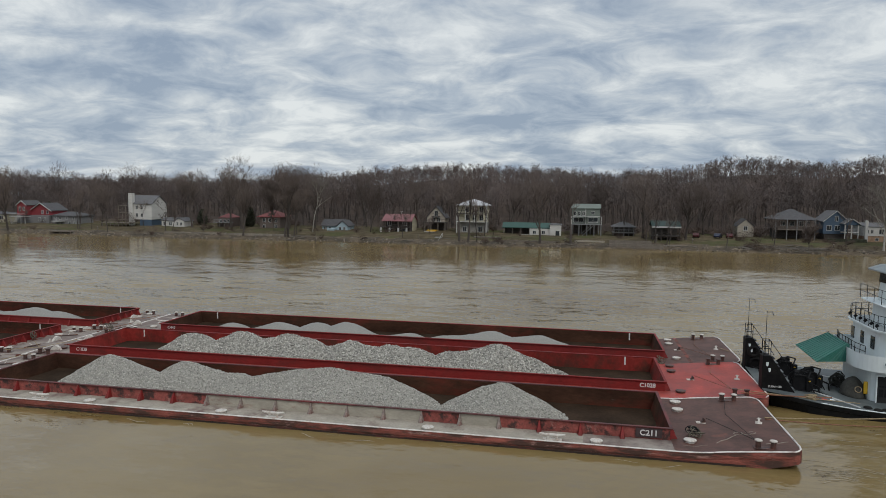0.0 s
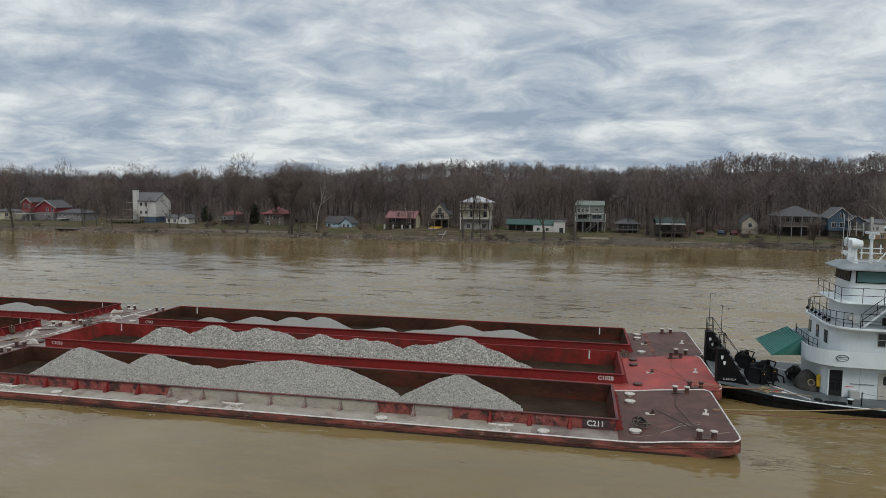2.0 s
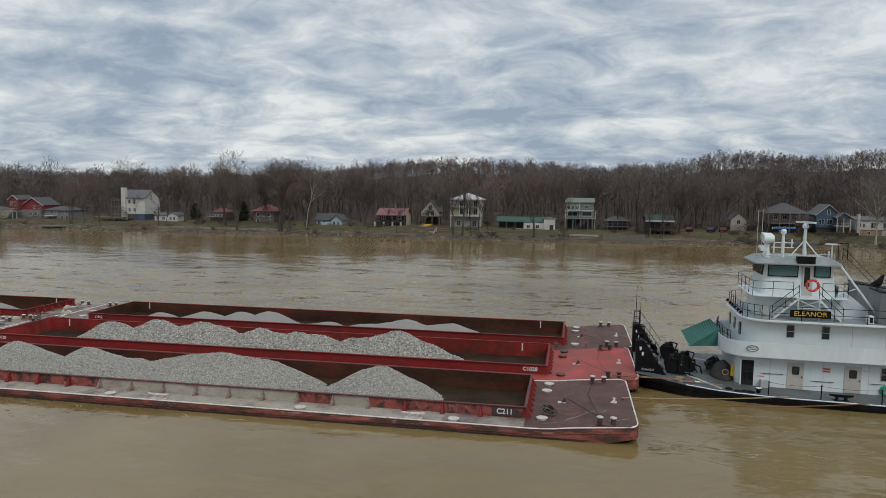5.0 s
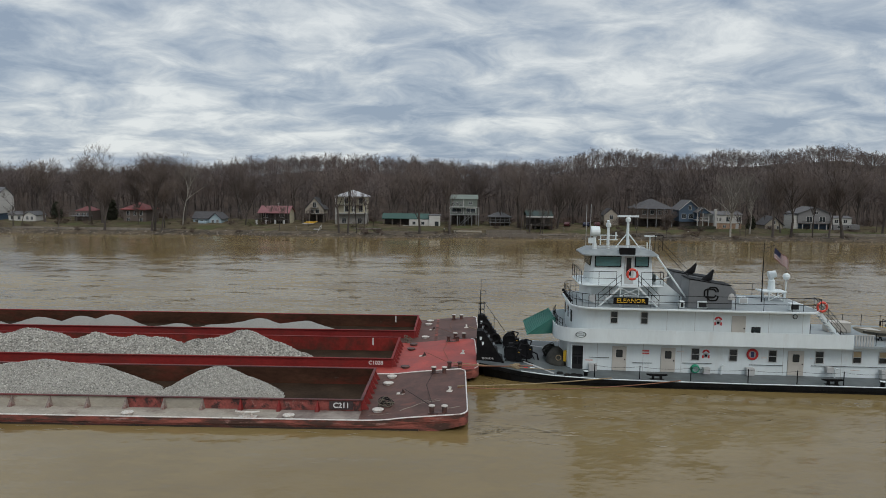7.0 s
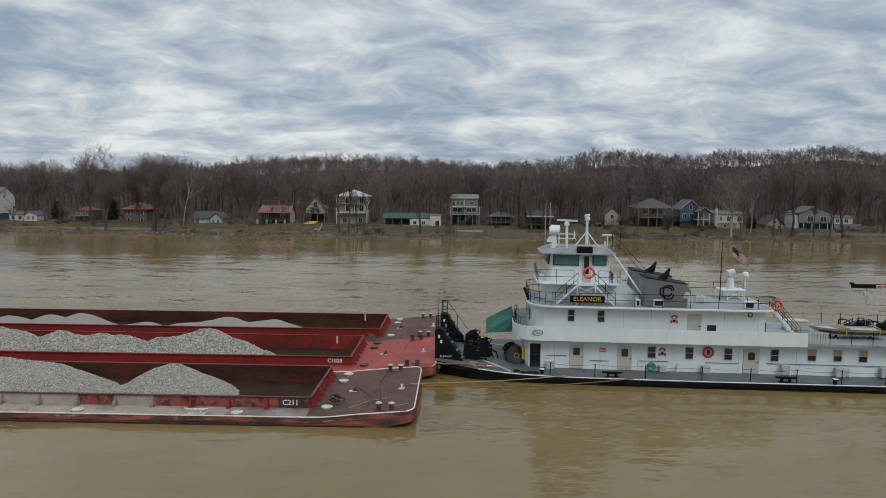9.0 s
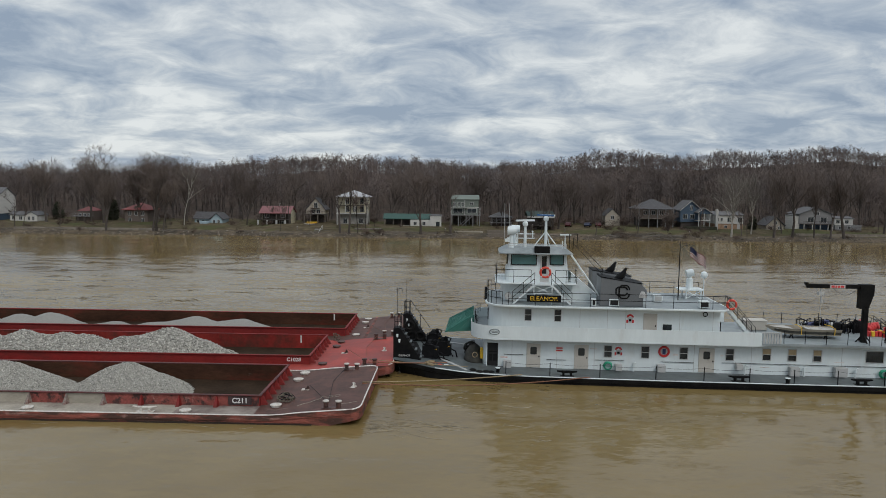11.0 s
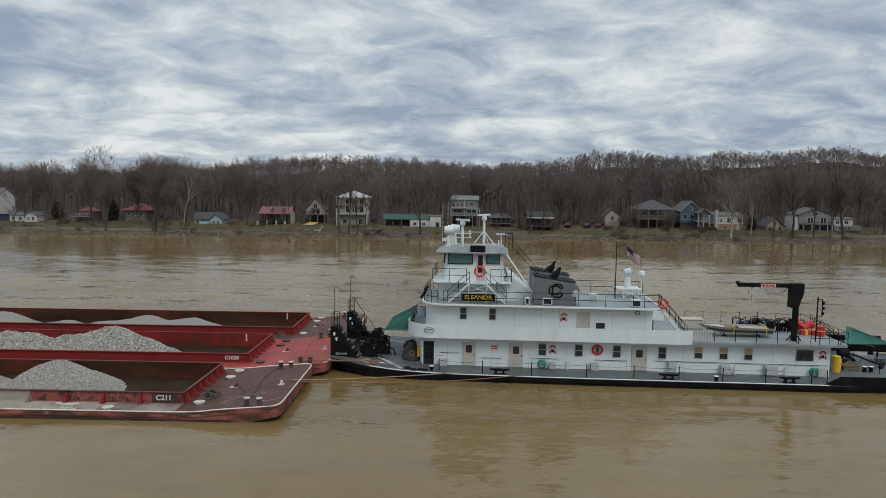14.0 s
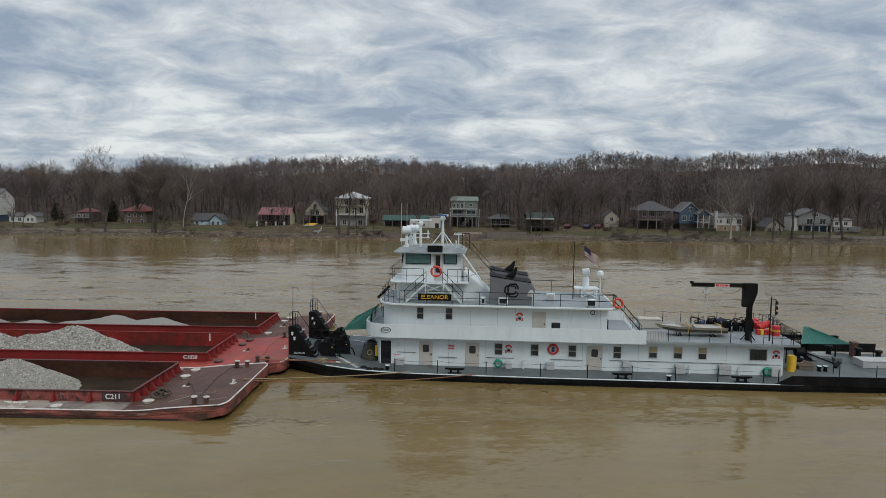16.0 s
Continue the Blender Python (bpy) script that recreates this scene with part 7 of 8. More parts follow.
drum(39.9, 4.3, 0.0, M_YELLOW, "yellow plastic drum at the deckhouse corner", "yellow drums", 0.28, 0.95)
t = aboard("fuel_can_heap", "red and yellow fuel cans heaped together", "fuel can", 37.8, 4.9, 2.62)
for i in range(6):
    bm = B()
    x, y = -0.6 + 0.28 * i, rng.uniform(-0.2, 0.3)
    box(bm, x, y, 0, x + 0.24, y + 0.4, 0.42)
    part("fuel_can", bm, (M_RED, M_YELLOW, M_RED)[i % 3], t, bevel=0.04)

# flag: thirteen stripes and a canton, in a frozen wave, swinging on its pole
flag = aboard("flag", "red, white and blue striped flag flying from the pole", "flag", 23.3, 5.65, 9.5)


def flag_strip(u0, u1, v0, v1, off=0.0):
    bm = B()
    n = 10
    rows = []
    for i in range(n + 1):
        u = u0 + (u1 - u0) * i / n
        y = 0.12 * math.sin(u * 5.2) * (0.3 + u * 0.6)
        drop = -0.58 * u + 0.05 * math.sin(u * 6)
        rows.append([bm.verts.new((u * 0.72, y + off + k, drop + v)) for k in (-0.004, 0.004) for v in (v0, v1)])
    for a, b in zip(rows, rows[1:]):
        bm.faces.new((a[0], a[1], b[1], b[0])), bm.faces.new((a[2], b[2], b[3], a[3]))
        bm.faces.new((a[0], b[0], b[2], a[2])), bm.faces.new((a[1], a[3], b[3], b[1]))
    return bm


M_FLAG_RED = material("flag_red", (0.15, 0.004, 0.007), 0.8, var=0.08)
M_FLAG_WHITE = material("flag_white", (0.50, 0.48, 0.47), 0.8, var=0.05)
M_CANTON = material("flag_dark_blue", (0.010, 0.014, 0.045), 0.8, var=0.08)
H = 0.86
for i in range(13):
    part("stripe", flag_strip(0.0, 1.65, -H * (i + 1) / 13, -H * i / 13), M_FLAG_WHITE if i % 2 else M_FLAG_RED, flag)
for s in (-0.012, 0.012):
    part("canton", flag_strip(0.0, 0.68, -H * 7 / 13, 0, s), M_CANTON, flag)


# ---- mooring lines between barge and towboat ----
def line_between(a, b, sag, r, mat, name, label):
    a, b = Vector(a), ABOARD @ Vector(b)
    t = thing(name, label, "rope", tuple(a), afloat=True, group="mooring lines")
    bm = B()
    pipe(bm, [(a.lerp(b, u) - a) + Vector((0, 0, -4 * sag * u * (1 - u))) for u in (i / 10 for i in range(11))], r, 5)
    part("strand", bm, mat, t)


line_between((-2.1, -4.6, 0.55), (9.6, -0.5, 0.15), 0.12, 0.042, M_ROPE, "mooring_line", "tan mooring line from barge to towboat")
line_between((-2.1, -4.8, 0.53), (14.6, -0.55, 0.12), 0.35, 0.04, M_WIRE, "mooring_wire", "rusty mooring wire from barge to towboat")
line_between((-2.4, 0.3, 0.7), (3.9, 1.0, 0.5), 0.05, 0.045, M_WIRE, "mooring_wire", "rusty mooring wire along the knee")
line_between((-2.4, 1.1, 0.7), (5.5, 0.6, 0.35), 0.05, 0.03, M_ROPE, "mooring_line", "tan mooring line along the knee")
line_between((-0.9, 15.4, 0.55), (3.2, 8.2, 0.7), 0.1, 0.03, M_ROPE, "mooring_line", "tan mooring line to the far barge")
t = thing("line_coil", "grey coil of line lying on the barge deck", "rope", (-6.6, -7.5, 0.05), afloat=True)
for i in range(9):
    bm = B()
    ring(bm, (rng.gauss(0, 0.3), rng.gauss(0, 0.2), 0.12 + rng.uniform(0, 0.3)), (rng.gauss(0, 0.7), rng.gauss(0, 0.7), 1), rng.uniform(0.3, 0.5), 0.03, 14, 4)
    part("coil", bm, M_MACHINE if i % 2 else M_ROPE_OLD, t)


# ---- foam trailing from the barge's stern and along the hulls ----
M_FOAM = material("foam_tan", (0.29, 0.24, 0.165), 0.8, var=0.2, scale=2)


def foam():
    """Thin curling streaks of foam that go along with the tow."""
    rng = random.Random(31)
    t = thing("wake_foam", "thin tan foam streaks trailing from barge stern", "foam", (0, 0, WATER), kind="stuff", afloat=True)
    spots = [(-1.5 + rng.expovariate(0.35), rng.gauss(-10.2, 0.8)) for _ in range(64)] + [(rng.uniform(1, 22), rng.uniform(-9, -2)) for _ in range(22)] + [(rng.uniform(-58, -4), -10.9 + rng.gauss(0, 0.12)) for _ in range(14)]
    bm = B()
    for x, y in spots:
        a, L, w = rng.uniform(-0.35, 0.35), rng.uniform(0.4, 2.0), rng.uniform(0.012, 0.06)
        prev = None
        for i in range(8):
            u = i / 7
            px, py = x + L * u * math.cos(a), y + L * u * math.sin(a) + 0.16 * math.sin(4 * u + x)
            k = w * math.sin(math.pi * (0.08 + 0.84 * u))
            cur = (bm.verts.new((px, py - k, 0.012)), bm.verts.new((px, py + k, 0.012)))
            if prev:
                bm.faces.new((prev[0], cur[0], cur[1], prev[1]))
            prev = cur
    part("streaks", bm, M_FOAM, t)["kind"] = "stuff"


foam()


# ---- houses and gear on the far bank ----
def siding(name, c, **k):
    return material(name, c, 0.7, var=0.12, scale=0.5, bump=0.01, bump_scale=4, stretch=(0.3, 0.3, 3), **k)


M_SIDE_WHITE = siding("siding_white", (0.53, 0.515, 0.48))
M_SIDE_CREAM = siding("siding_cream", (0.50, 0.455, 0.33))
M_SIDE_RED = siding("siding_red", (0.21, 0.03, 0.036))
M_SIDE_GREY = siding("siding_grey", (0.19, 0.186, 0.185))
M_SIDE_BROWN = siding("siding_brown", (0.13, 0.10, 0.085))
M_SIDE_BLUE = siding("siding_blue", (0.055, 0.09, 0.135))
M_SIDE_PALEBLUE = siding("siding_pale_blue", (0.32, 0.41, 0.45))
M_SIDE_SAGE = siding("siding_sage", (0.15, 0.175, 0.15))
M_SIDE_BEIGE = siding("siding_beige", (0.34, 0.30, 0.245))
M_BLOCK = material("block_grey", (0.25, 0.235, 0.215), 0.9, var=0.2, scale=1.0, bump=0.02)
M_TIMBER = material("weathered_timber", (0.16, 0.135, 0.11), 0.9, var=0.3, scale=1.2, stretch=(1, 1, 3))
# near-black brown: shade of recesses put into colour, also dark decks and posts
M_SHADE_WOOD = material("shade_and_dark_timber", (0.052, 0.043, 0.037), 0.85, var=0.3, scale=1.2, stretch=(1, 1, 3))
M_BRICK_TAN = material("tan_brick", (0.33, 0.215, 0.14), 0.9, var=0.25, scale=1.0, bump=0.02)
M_ROOF_MOSS = material("roof_dark_green_metal", (0.013, 0.034, 0.028), 0.55, var=0.2, scale=0.6)
M_ROOF_GREY = material("shingle_grey", (0.115, 0.113, 0.115), 0.85, var=0.2, scale=1.5, bump=0.02)
M_ROOF_DARK = material("shingle_dark", (0.075, 0.072, 0.075), 0.85, var=0.25, scale=1.5, bump=0.02)
M_ROOF_PALE = material("roof_pale_metal", (0.40, 0.40, 0.41), 0.5, var=0.1, scale=0.6)
M_ROOF_RED = material("roof_red_metal", (0.20, 0.04, 0.036), 0.55, var=0.15, scale=0.6)
M_ROOF_PINK = material("roof_faded_red_metal", (0.22, 0.082, 0.085), 0.55, var=0.15, scale=0.6)
M_ROOF_GREEN = material("roof_green_metal", (0.022, 0.07, 0.055), 0.55, var=0.15, scale=0.6)
M_TRIM = material("trim_white", (0.46, 0.45, 0.43), 0.6, var=0.08)
M_PANE = material("house_glass", (0.03, 0.036, 0.04), 0.08, var=0.15, scale=0.4, spec=0.6)


class Lot:
    """One house: parts are given in world coordinates and kept under its base point."""

    def __init__(self, name, label, x, y, z, category="house", dx=0.0, size=1.0, wide=1.0):
        self.o = Vector((x, y, z))
        self.t = thing(name, label, category, (x + dx, y, z), group="riverside houses" if category == "house" else "")
        self.t.matrix_basis = pose(x + dx, y, z) @ Matrix.Diagonal((size * wide, size, size, 1))

    def add(self, name, bm, mat, parent=None, label="", bevel=0.0):
        bmesh.ops.translate(bm, vec=-self.o, verts=bm.verts)
        return part(name, bm, mat, parent or self.t, label, bevel=bevel)

    def block(self, name, x0, x1, y0, y1, z0, z1, mat, parent=None, label=""):
        bm = B()
        box(bm, x0, y0, z0, x1, y1, z1)
        return self.add(name, bm, mat, parent, label)

    def window(self, wall, x, z, w, h, y):
        bm = B()
        for a in ((x - w / 2 - 0.1, z - h / 2 - 0.1, x + w / 2 + 0.1, z - h / 2), (x - w / 2 - 0.1, z + h / 2, x + w / 2 + 0.1, z + h / 2 + 0.1), (x - w / 2 - 0.1, z - h / 2, x - w / 2, z + h / 2), (x + w / 2, z - h / 2, x + w / 2 + 0.1, z + h / 2), (x - 0.03, z - h / 2, x + 0.03, z + h / 2)):
            box(bm, a[0], y - 0.08, a[1], a[2], y + 0.02, a[3])
        f = self.add("window", bm, M_TRIM, wall)
        self.block("pane", x - w / 2, x + w / 2, y - 0.03, y + 0.02, z - h / 2, z + h / 2, M_PANE, f)

    def windows(self, wall, xs, z, w, h, y):
        for x in xs:
            self.window(wall, x, z, w, h, y)

    def roof(self, kind, x0, x1, y0, y1, z0, z1, mat, over=0.5, th=0.18, label=""):
        """gable_x: ridge along the river; gable_y: gable to the river; hip; shed."""
        x0, x1, y0, y1 = x0 - over, x1 + over, y0 - over, y1 + over
        cx, cy = (x0 + x1) / 2, (y0 + y1) / 2
        bm = B()
        if kind == "gable_x":
            o = [(y0, z0), (cy, z1), (y1, z0), (y1, z0 - th), (cy, z1 - th), (y0, z0 - th)]
            a = [bm.verts.new((x0, y, z)) for y, z in o]
            b = [bm.verts.new((x1, y, z)) for y, z in o]
        elif kind == "gable_y":
            o = [(x0, z0), (cx, z1), (x1, z0), (x1, z0 - th), (cx, z1 - th), (x0, z0 - th)]
            a = [bm.verts.new((x, y0, z)) for x, z in o]
            b = [bm.verts.new((x, y1, z)) for x, z in o]
        else:
            k = 0.12 if kind == "hip" else 0.0
            L = max(0, (x1 - x0) - (y1 - y0)) / 2 + k
            v = [bm.verts.new(p) for p in ((x0, y0, z0), (x1, y0, z0), (x1, y1, z0), (x0, y1, z0), (cx - L, cy, z1), (cx + L, cy, z1), (x0, y0, z0 - th), (x1, y0, z0 - th), (x1, y1, z0 - th), (x0, y1, z0 - th))]
            for f in ((0, 1, 5, 4), (1, 2, 5), (2, 3, 4, 5), (3, 0, 4), (0, 6, 7, 1), (1, 7, 8, 2), (2, 8, 9, 3), (3, 9, 6, 0), (9, 8, 7, 6)):
                bm.faces.new([v[i] for i in f])
            return self.add("roof", bm, mat, None, label)
        n = 6
        for i in range(n):
            bm.faces.new((a[i], a[(i + 1) % n], b[(i + 1) % n], b[i]))
        bm.faces.new((a[0], a[1], a[4], a[5])), bm.faces.new((a[1], a[2], a[3], a[4]))
        bm.faces.new((b[5], b[4], b[1], b[0])), bm.faces.new((b[4], b[3], b[2], b[1]))
        return self.add("roof", bm, mat, None, label)

    def gable_wall(self, kind, x0, x1, y0, y1, z0, z1, zr, mat):
        bm = B()
        cx, cy = (x0 + x1) / 2, (y0 + y1) / 2
        if kind == "gable_y":
            prism_y(bm, [(x0, z0), (x1, z0), (x1, z1), (cx, zr), (x0, z1)], y0, y1)
        else:
            o = [(y0, z0), (y1, z0), (y1, z1), (cy, zr), (y0, z1)]
            a = [bm.verts.new((x0, y, z)) for y, z in o]
            b = [bm.verts.new((x1, y, z)) for y, z in o]
            bm.faces.new(a), bm.faces.new(b[::-1])
            for i in range(5):
                bm.faces.new((a[i], b[i], b[(i + 1) % 5], a[(i + 1) % 5]))
        return self.add("wall", bm, mat)

    def barge_boards(self, x0, x1, y, z0, z1):
        """White boards along the slopes of a gable that faces the river."""
        bm = B()
        for x in (x0 - 0.25, x1 + 0.25):
            rod(bm, (x, y, z0 - 0.1), ((x0 + x1) / 2, y, z1), 0.13, n=4)
        self.add("bargeboard", bm, M_TRIM)

    def posts(self, xs, y, z0, z1, mat, w=0.2, name="post"):
        for x in xs:
            self.block(name, x - w / 2, x + w / 2, y - w / 2, y + w / 2, z0, z1, mat)

    def deck(self, x0, x1, y0, y1, z, mat, rail=True):
        d = self.block("deck", x0, x1, y0, y1, z - 0.2, z, mat)
        if rail:
            bm = B()
            box(bm, x0, y0, z + 0.9, x1, y0 + 0.06, z + 0.98)
            n = max(2, int((x1 - x0) / 0.5))
            for i in range(n + 1):
                x = x0 + (x1 - x0 - 0.05) * i / n
                box(bm, x, y0, z, x + 0.05, y0 + 0.05, z + 0.9)
            self.add("deck_rail", bm, mat, d)

    def stair(self, x0, x1, y, z0, z1, mat):
        bm = B()
        n = max(3, int((z1 - z0) / 0.2))
        for i in range(n):
            a, b = x0 + (x1 - x0) * i / n, x0 + (x1 - x0) * (i + 1) / n
            z = z0 + (z1 - z0) * (i + 1) / n
            box(bm, min(a, b), y, z - 0.06, max(a, b), y + 1.0, z)
        for yy in (y, y + 0.95):
            rod(bm, (x0, yy, z0 + 0.9), (x1, yy, z1 + 0.9), 0.05, n=4), rod(bm, (x0, yy, z0), (x1, yy, z1), 0.07, n=4)
        self.add("outside_stair", bm, mat)


def houses():
    # low cream house
    h = Lot("house", "low cream house with a flat roof among bare trees", -198, 214, 1.4, dx=-4.5)
    w = h.block("wall", -202.5, -193.3, 214, 222, 1.2, 5.2, M_SIDE_CREAM)
    h.windows(w, (-201, -198.4, -195.2), 3.9, 1.3, 1.2, 214)
    h.roof("hip", -202.5, -193.3, 214, 222, 5.2, 6.0, M_ROOF_DARK)
    # red house with white porch
    h = Lot("house", "red gabled house with white trim, porch and stairs", -185, 214, 1.2, dx=-3.6, wide=0.8)
    w = h.block("wall", -192, -176, 215, 224, 1.2, 5.0, M_SIDE_GREY, label="grey lower storey")
    h.windows(w, (-180.5, -178), 3.6, 1.0, 1.2, 215)
    g = h.gable_wall("gable_y", -190.5, -185.6, 213.8, 221, 5.0, 8.6, 10.1, M_SIDE_RED)
    h.windows(g, (-189.0, -187.2), 7.2, 0.9, 1.3, 213.8)
    h.roof("gable_y", -190.5, -185.6, 213.8, 221, 8.6, 10.2, M_ROOF_DARK, 0.3)
    h.barge_boards(-190.5, -185.6, 213.4, 8.5, 10.1)
    g = h.gable_wall("gable_y", -186, -175.5, 216, 224, 5.0, 6.6, 9.2, M_SIDE_RED)
    h.windows(g, (-180.0, -177.5), 6.0, 0.9, 1.1, 216)
    h.roof("gable_y", -186, -175.5, 216, 224, 6.7, 9.4, M_ROOF_DARK, 0.4)
    h.barge_boards(-186.3, -175.2, 215.5, 6.5, 9.3)
    h.deck(-192, -184, 211.5, 214, 4.6, M_TRIM)
    h.posts((-191.5, -189, -186.5, -184.4), 211.8, 1.0, 4.4, M_TRIM)
    h.stair(-191, -186, 210.6, 1.2, 4.5, M_TRIM)
    # long grey house
    h = Lot("house", "long grey two-storey house with a low dark roof", -171, 216, 1.4, dx=-4.2, wide=0.76)
    w = h.block("wall", -178.2, -164.6, 216, 224, 1.3, 5.0, M_SIDE_GREY)
    h.windows(w, (-176.5, -174, -170.6, -167), 4.1, 0.9, 0.9, 216)
    h.windows(w, (-169, -166.4), 2.4, 0.9, 1.1, 216)
    h.roof("hip", -178.2, -164.6, 216, 224, 5.0, 6.3, M_ROOF_DARK)
    h.block("porch_roof", -176.5, -171.5, 213.6, 216, 2.9, 3.1, M_TRIM)
    h.posts((-176.2, -174, -171.8), 213.8, 1.3, 2.9, M_TIMBER)
    # white three-storey house
    h = Lot("house", "tall white house with grey roof and broad chimney", -142, 216, 1.9, dx=-3.9, wide=0.8)
    w = h.gable_wall("gable_x", -147.6, -136.4, 216, 225, 4.2, 9.6, 12.4, M_SIDE_WHITE)
    h.windows(w, (-143.6, -141.2), 8.4, 0.9, 1.1, 216)
    h.windows(w, (-143.6, -141.2), 5.7, 0.9, 1.1, 216)
    h.roof("gable_x", -147.6, -136.4, 216, 225, 9.7, 12.6, M_ROOF_GREY, 0.4)
    h.block("wall", -142.4, -136.8, 216.2, 225, 1.6, 4.2, M_SIDE_BLUE, label="dark blue basement storey")
    h.block("chimney", -146.9, -145.0, 215.2, 216.6, 1.6, 13.3, M_SIDE_WHITE)
    for z in (4.2, 6.6, 9.0):
        h.deck(-151.5, -147.6, 214.5, 219, z, M_TIMBER)
    h.posts((-151.2, -149.5, -147.9), 214.7, 1.6, 9, M_TIMBER)
    h.stair(-147.2, -142.6, 214.0, 6.4, 3.9, M_TIMBER)
    h.deck(-157, -142.4, 211.5, 215, 3.2, M_TIMBER)
    h.posts([-156.6 + 1.9 * i for i in range(8)], 211.8, 1.0, 3.1, M_TIMBER)
    # white cottage
    h = Lot("house", "small white cottage with a grey gable roof", -132, 217, 1.8, dx=-2.2)
    w = h.gable_wall("gable_x", -136.2, -130, 217, 222, 1.7, 3.9, 4.9, M_SIDE_WHITE)
    h.windows(w, (-135, -132.8), 2.9, 0.9, 1.0, 217)
    h.roof("gable_x", -136.2, -130, 217, 222, 4.0, 5.0, M_ROOF_GREY, 0.3)
    w = h.gable_wall("gable_y", -131, -127.2, 216.4, 222, 1.7, 3.8, 5.0, M_SIDE_WHITE)
    h.windows(w, (-129.8, -128.4), 2.9, 0.6, 1.0, 216.4)
    h.roof("gable_y", -131, -127.2, 216.4, 222, 3.9, 5.1, M_ROOF_GREY, 0.3)
    # brown house with red roof peak
    h = Lot("house", "brown wooden house with small red roof", -116, 218, 1.3, dx=0.8, size=0.95)
    w = h.block("wall", -118.8, -113, 218, 225, 1.4, 5.6, M_SIDE_BROWN)
    h.windows(w, (-117.5, -115.8, -114.2), 4.2, 0.8, 1.0, 218)
    h.roof("hip", -118.0, -113.5, 218.5, 224.5, 5.6, 7.2, M_ROOF_RED)
    h.deck(-119.2, -112.6, 215.6, 218, 4.0, M_SIDE_GREY)
    h.posts((-119, -117, -115, -112.8), 215.8, 1.2, 4, M_TIMBER)
    # red hip roof house
    h = Lot("house", "grey-brown house under a bright red hip roof", -98.6, 218, 1.2, size=1.0, wide=0.86)
    w = h.block("wall", -102.8, -94.4, 218, 226, 1.2, 6.0, M_SIDE_BROWN)
    h.windows(w, (-101, -98.6, -96.2), 4.8, 1.0, 1.2, 218)
    h.windows(w, (-101, -96.2), 2.6, 1.0, 1.2, 218)
    h.roof("hip", -102.8, -94.4, 218, 226, 6.0, 8.1, M_ROOF_RED, 0.9)
    # pale blue cottage
    h = Lot("house", "pale blue cottage with a low dark roof", -75.5, 218, 1.0, size=1.02, wide=0.88)
    w = h.gable_wall("gable_x", -80.8, -72.5, 219, 224, 1.0, 3.2, 5.2, M_SIDE_PALEBLUE)
    h.windows(w, (-79.6, -77.8), 2.4, 0.9, 0.9, 219)
    h.roof("gable_x", -80.8, -72.5, 219, 224, 3.3, 5.4, M_ROOF_DARK, 0.4)
    w = h.gable_wall("gable_y", -74.4, -70.2, 217.2, 224, 1.0, 3.2, 5.0, M_SIDE_PALEBLUE)
    h.windows(w, (-73.2, -71.5), 2.4, 0.7, 1.1, 217.2)
    h.roof("gable_y", -74.4, -70.2, 217.2, 224, 3.3, 5.2, M_ROOF_DARK, 0.4)
    h.block("shed", -77.2, -74.6, 214.5, 217, 0.9, 2.6, M_SIDE_PALEBLUE)
    # faded-red-roofed house on white pillars
    h = Lot("house", "cream house on white pillars with faded red roof", -54.8, 216, 1.2, dx=0.9, size=0.92)
    w = h.gable_wall("gable_x", -59.6, -49.6, 219, 226, 1.0, 6.0, 8.0, M_SIDE_CREAM)
    # dark sheet over the cream wall stands for the roof's shade
    f = h.block("front_wall", -59.5, -49.75, 218.8, 218.98, 1.0, 5.9, M_SHADE_WOOD, label="dark sheet standing for the shade behind the balcony")
    h.windows(f, (-58, -52.4), 4.9, 1.4, 1.4, 218.8)
    h.windows(f, (-57, -53), 2.2, 1.4, 1.5, 218.8)
    bm = B()
    rod(bm, (-54.2, 221.5, 7.6), (-54.2, 221.5, 9.0), 0.06, n=5), lathe(bm, [(0.1, 0), (0.42, 0.1), (0.5, 0.22)], -54.2, 221.5, 8.9, 8)
    h.add("satellite_dish", bm, M_TRIM)
    h.roof("gable_x", -59.8, -49.4, 216.0, 226, 5.9, 8.2, M_ROOF_PINK, 0.3)
    h.deck(-61, -50.4, 215.6, 219, 3.7, M_SHADE_WOOD)
    h.posts((-60.4, -57.2, -54, -51), 215.9, 0.9, 3.5, M_TRIM, 0.55, "pillar")
    h.posts((-60.6, -57.3, -54, -50.8), 215.8, 3.7, 6.0, M_SIDE_BROWN, 0.14)
    # beige gabled cabin on posts
    h = Lot("house", "beige gabled cabin raised on posts", -41.2, 222, 2.0, dx=-0.6, wide=0.84)
    w = h.gable_wall("gable_y", -44.9, -37.6, 222, 229, 5.2, 6.6, 10.2, M_SIDE_BEIGE)
    h.windows(w, (-41.2,), 8.0, 1.3, 1.6, 222)
    h.windows(w, (-42.2, -40.2), 5.9, 1.3, 1.2, 222)
    h.deck(-42.8, -39.6, 221.0, 222, 7.1, M_SHADE_WOOD)
    # thin dark sheet under the cabin, shade put in as colour
    h.block("lower_wall", -44.6, -37.9, 224, 224.2, 1.8, 5.1, M_SHADE_WOOD)
    h.roof("gable_y", -44.9, -37.6, 222, 229, 6.6, 10.5, M_ROOF_DARK, 0.4)
    h.deck(-45.4, -37, 219.6, 222, 5.2, M_SHADE_WOOD)
    h.posts((-45.2, -42.8, -40, -37.2), 219.8, 1.6, 5.1, M_TIMBER, 0.3)
    h.posts((-45, -41, -37.5), 228, 1.6, 5.2, M_TIMBER, 0.3)
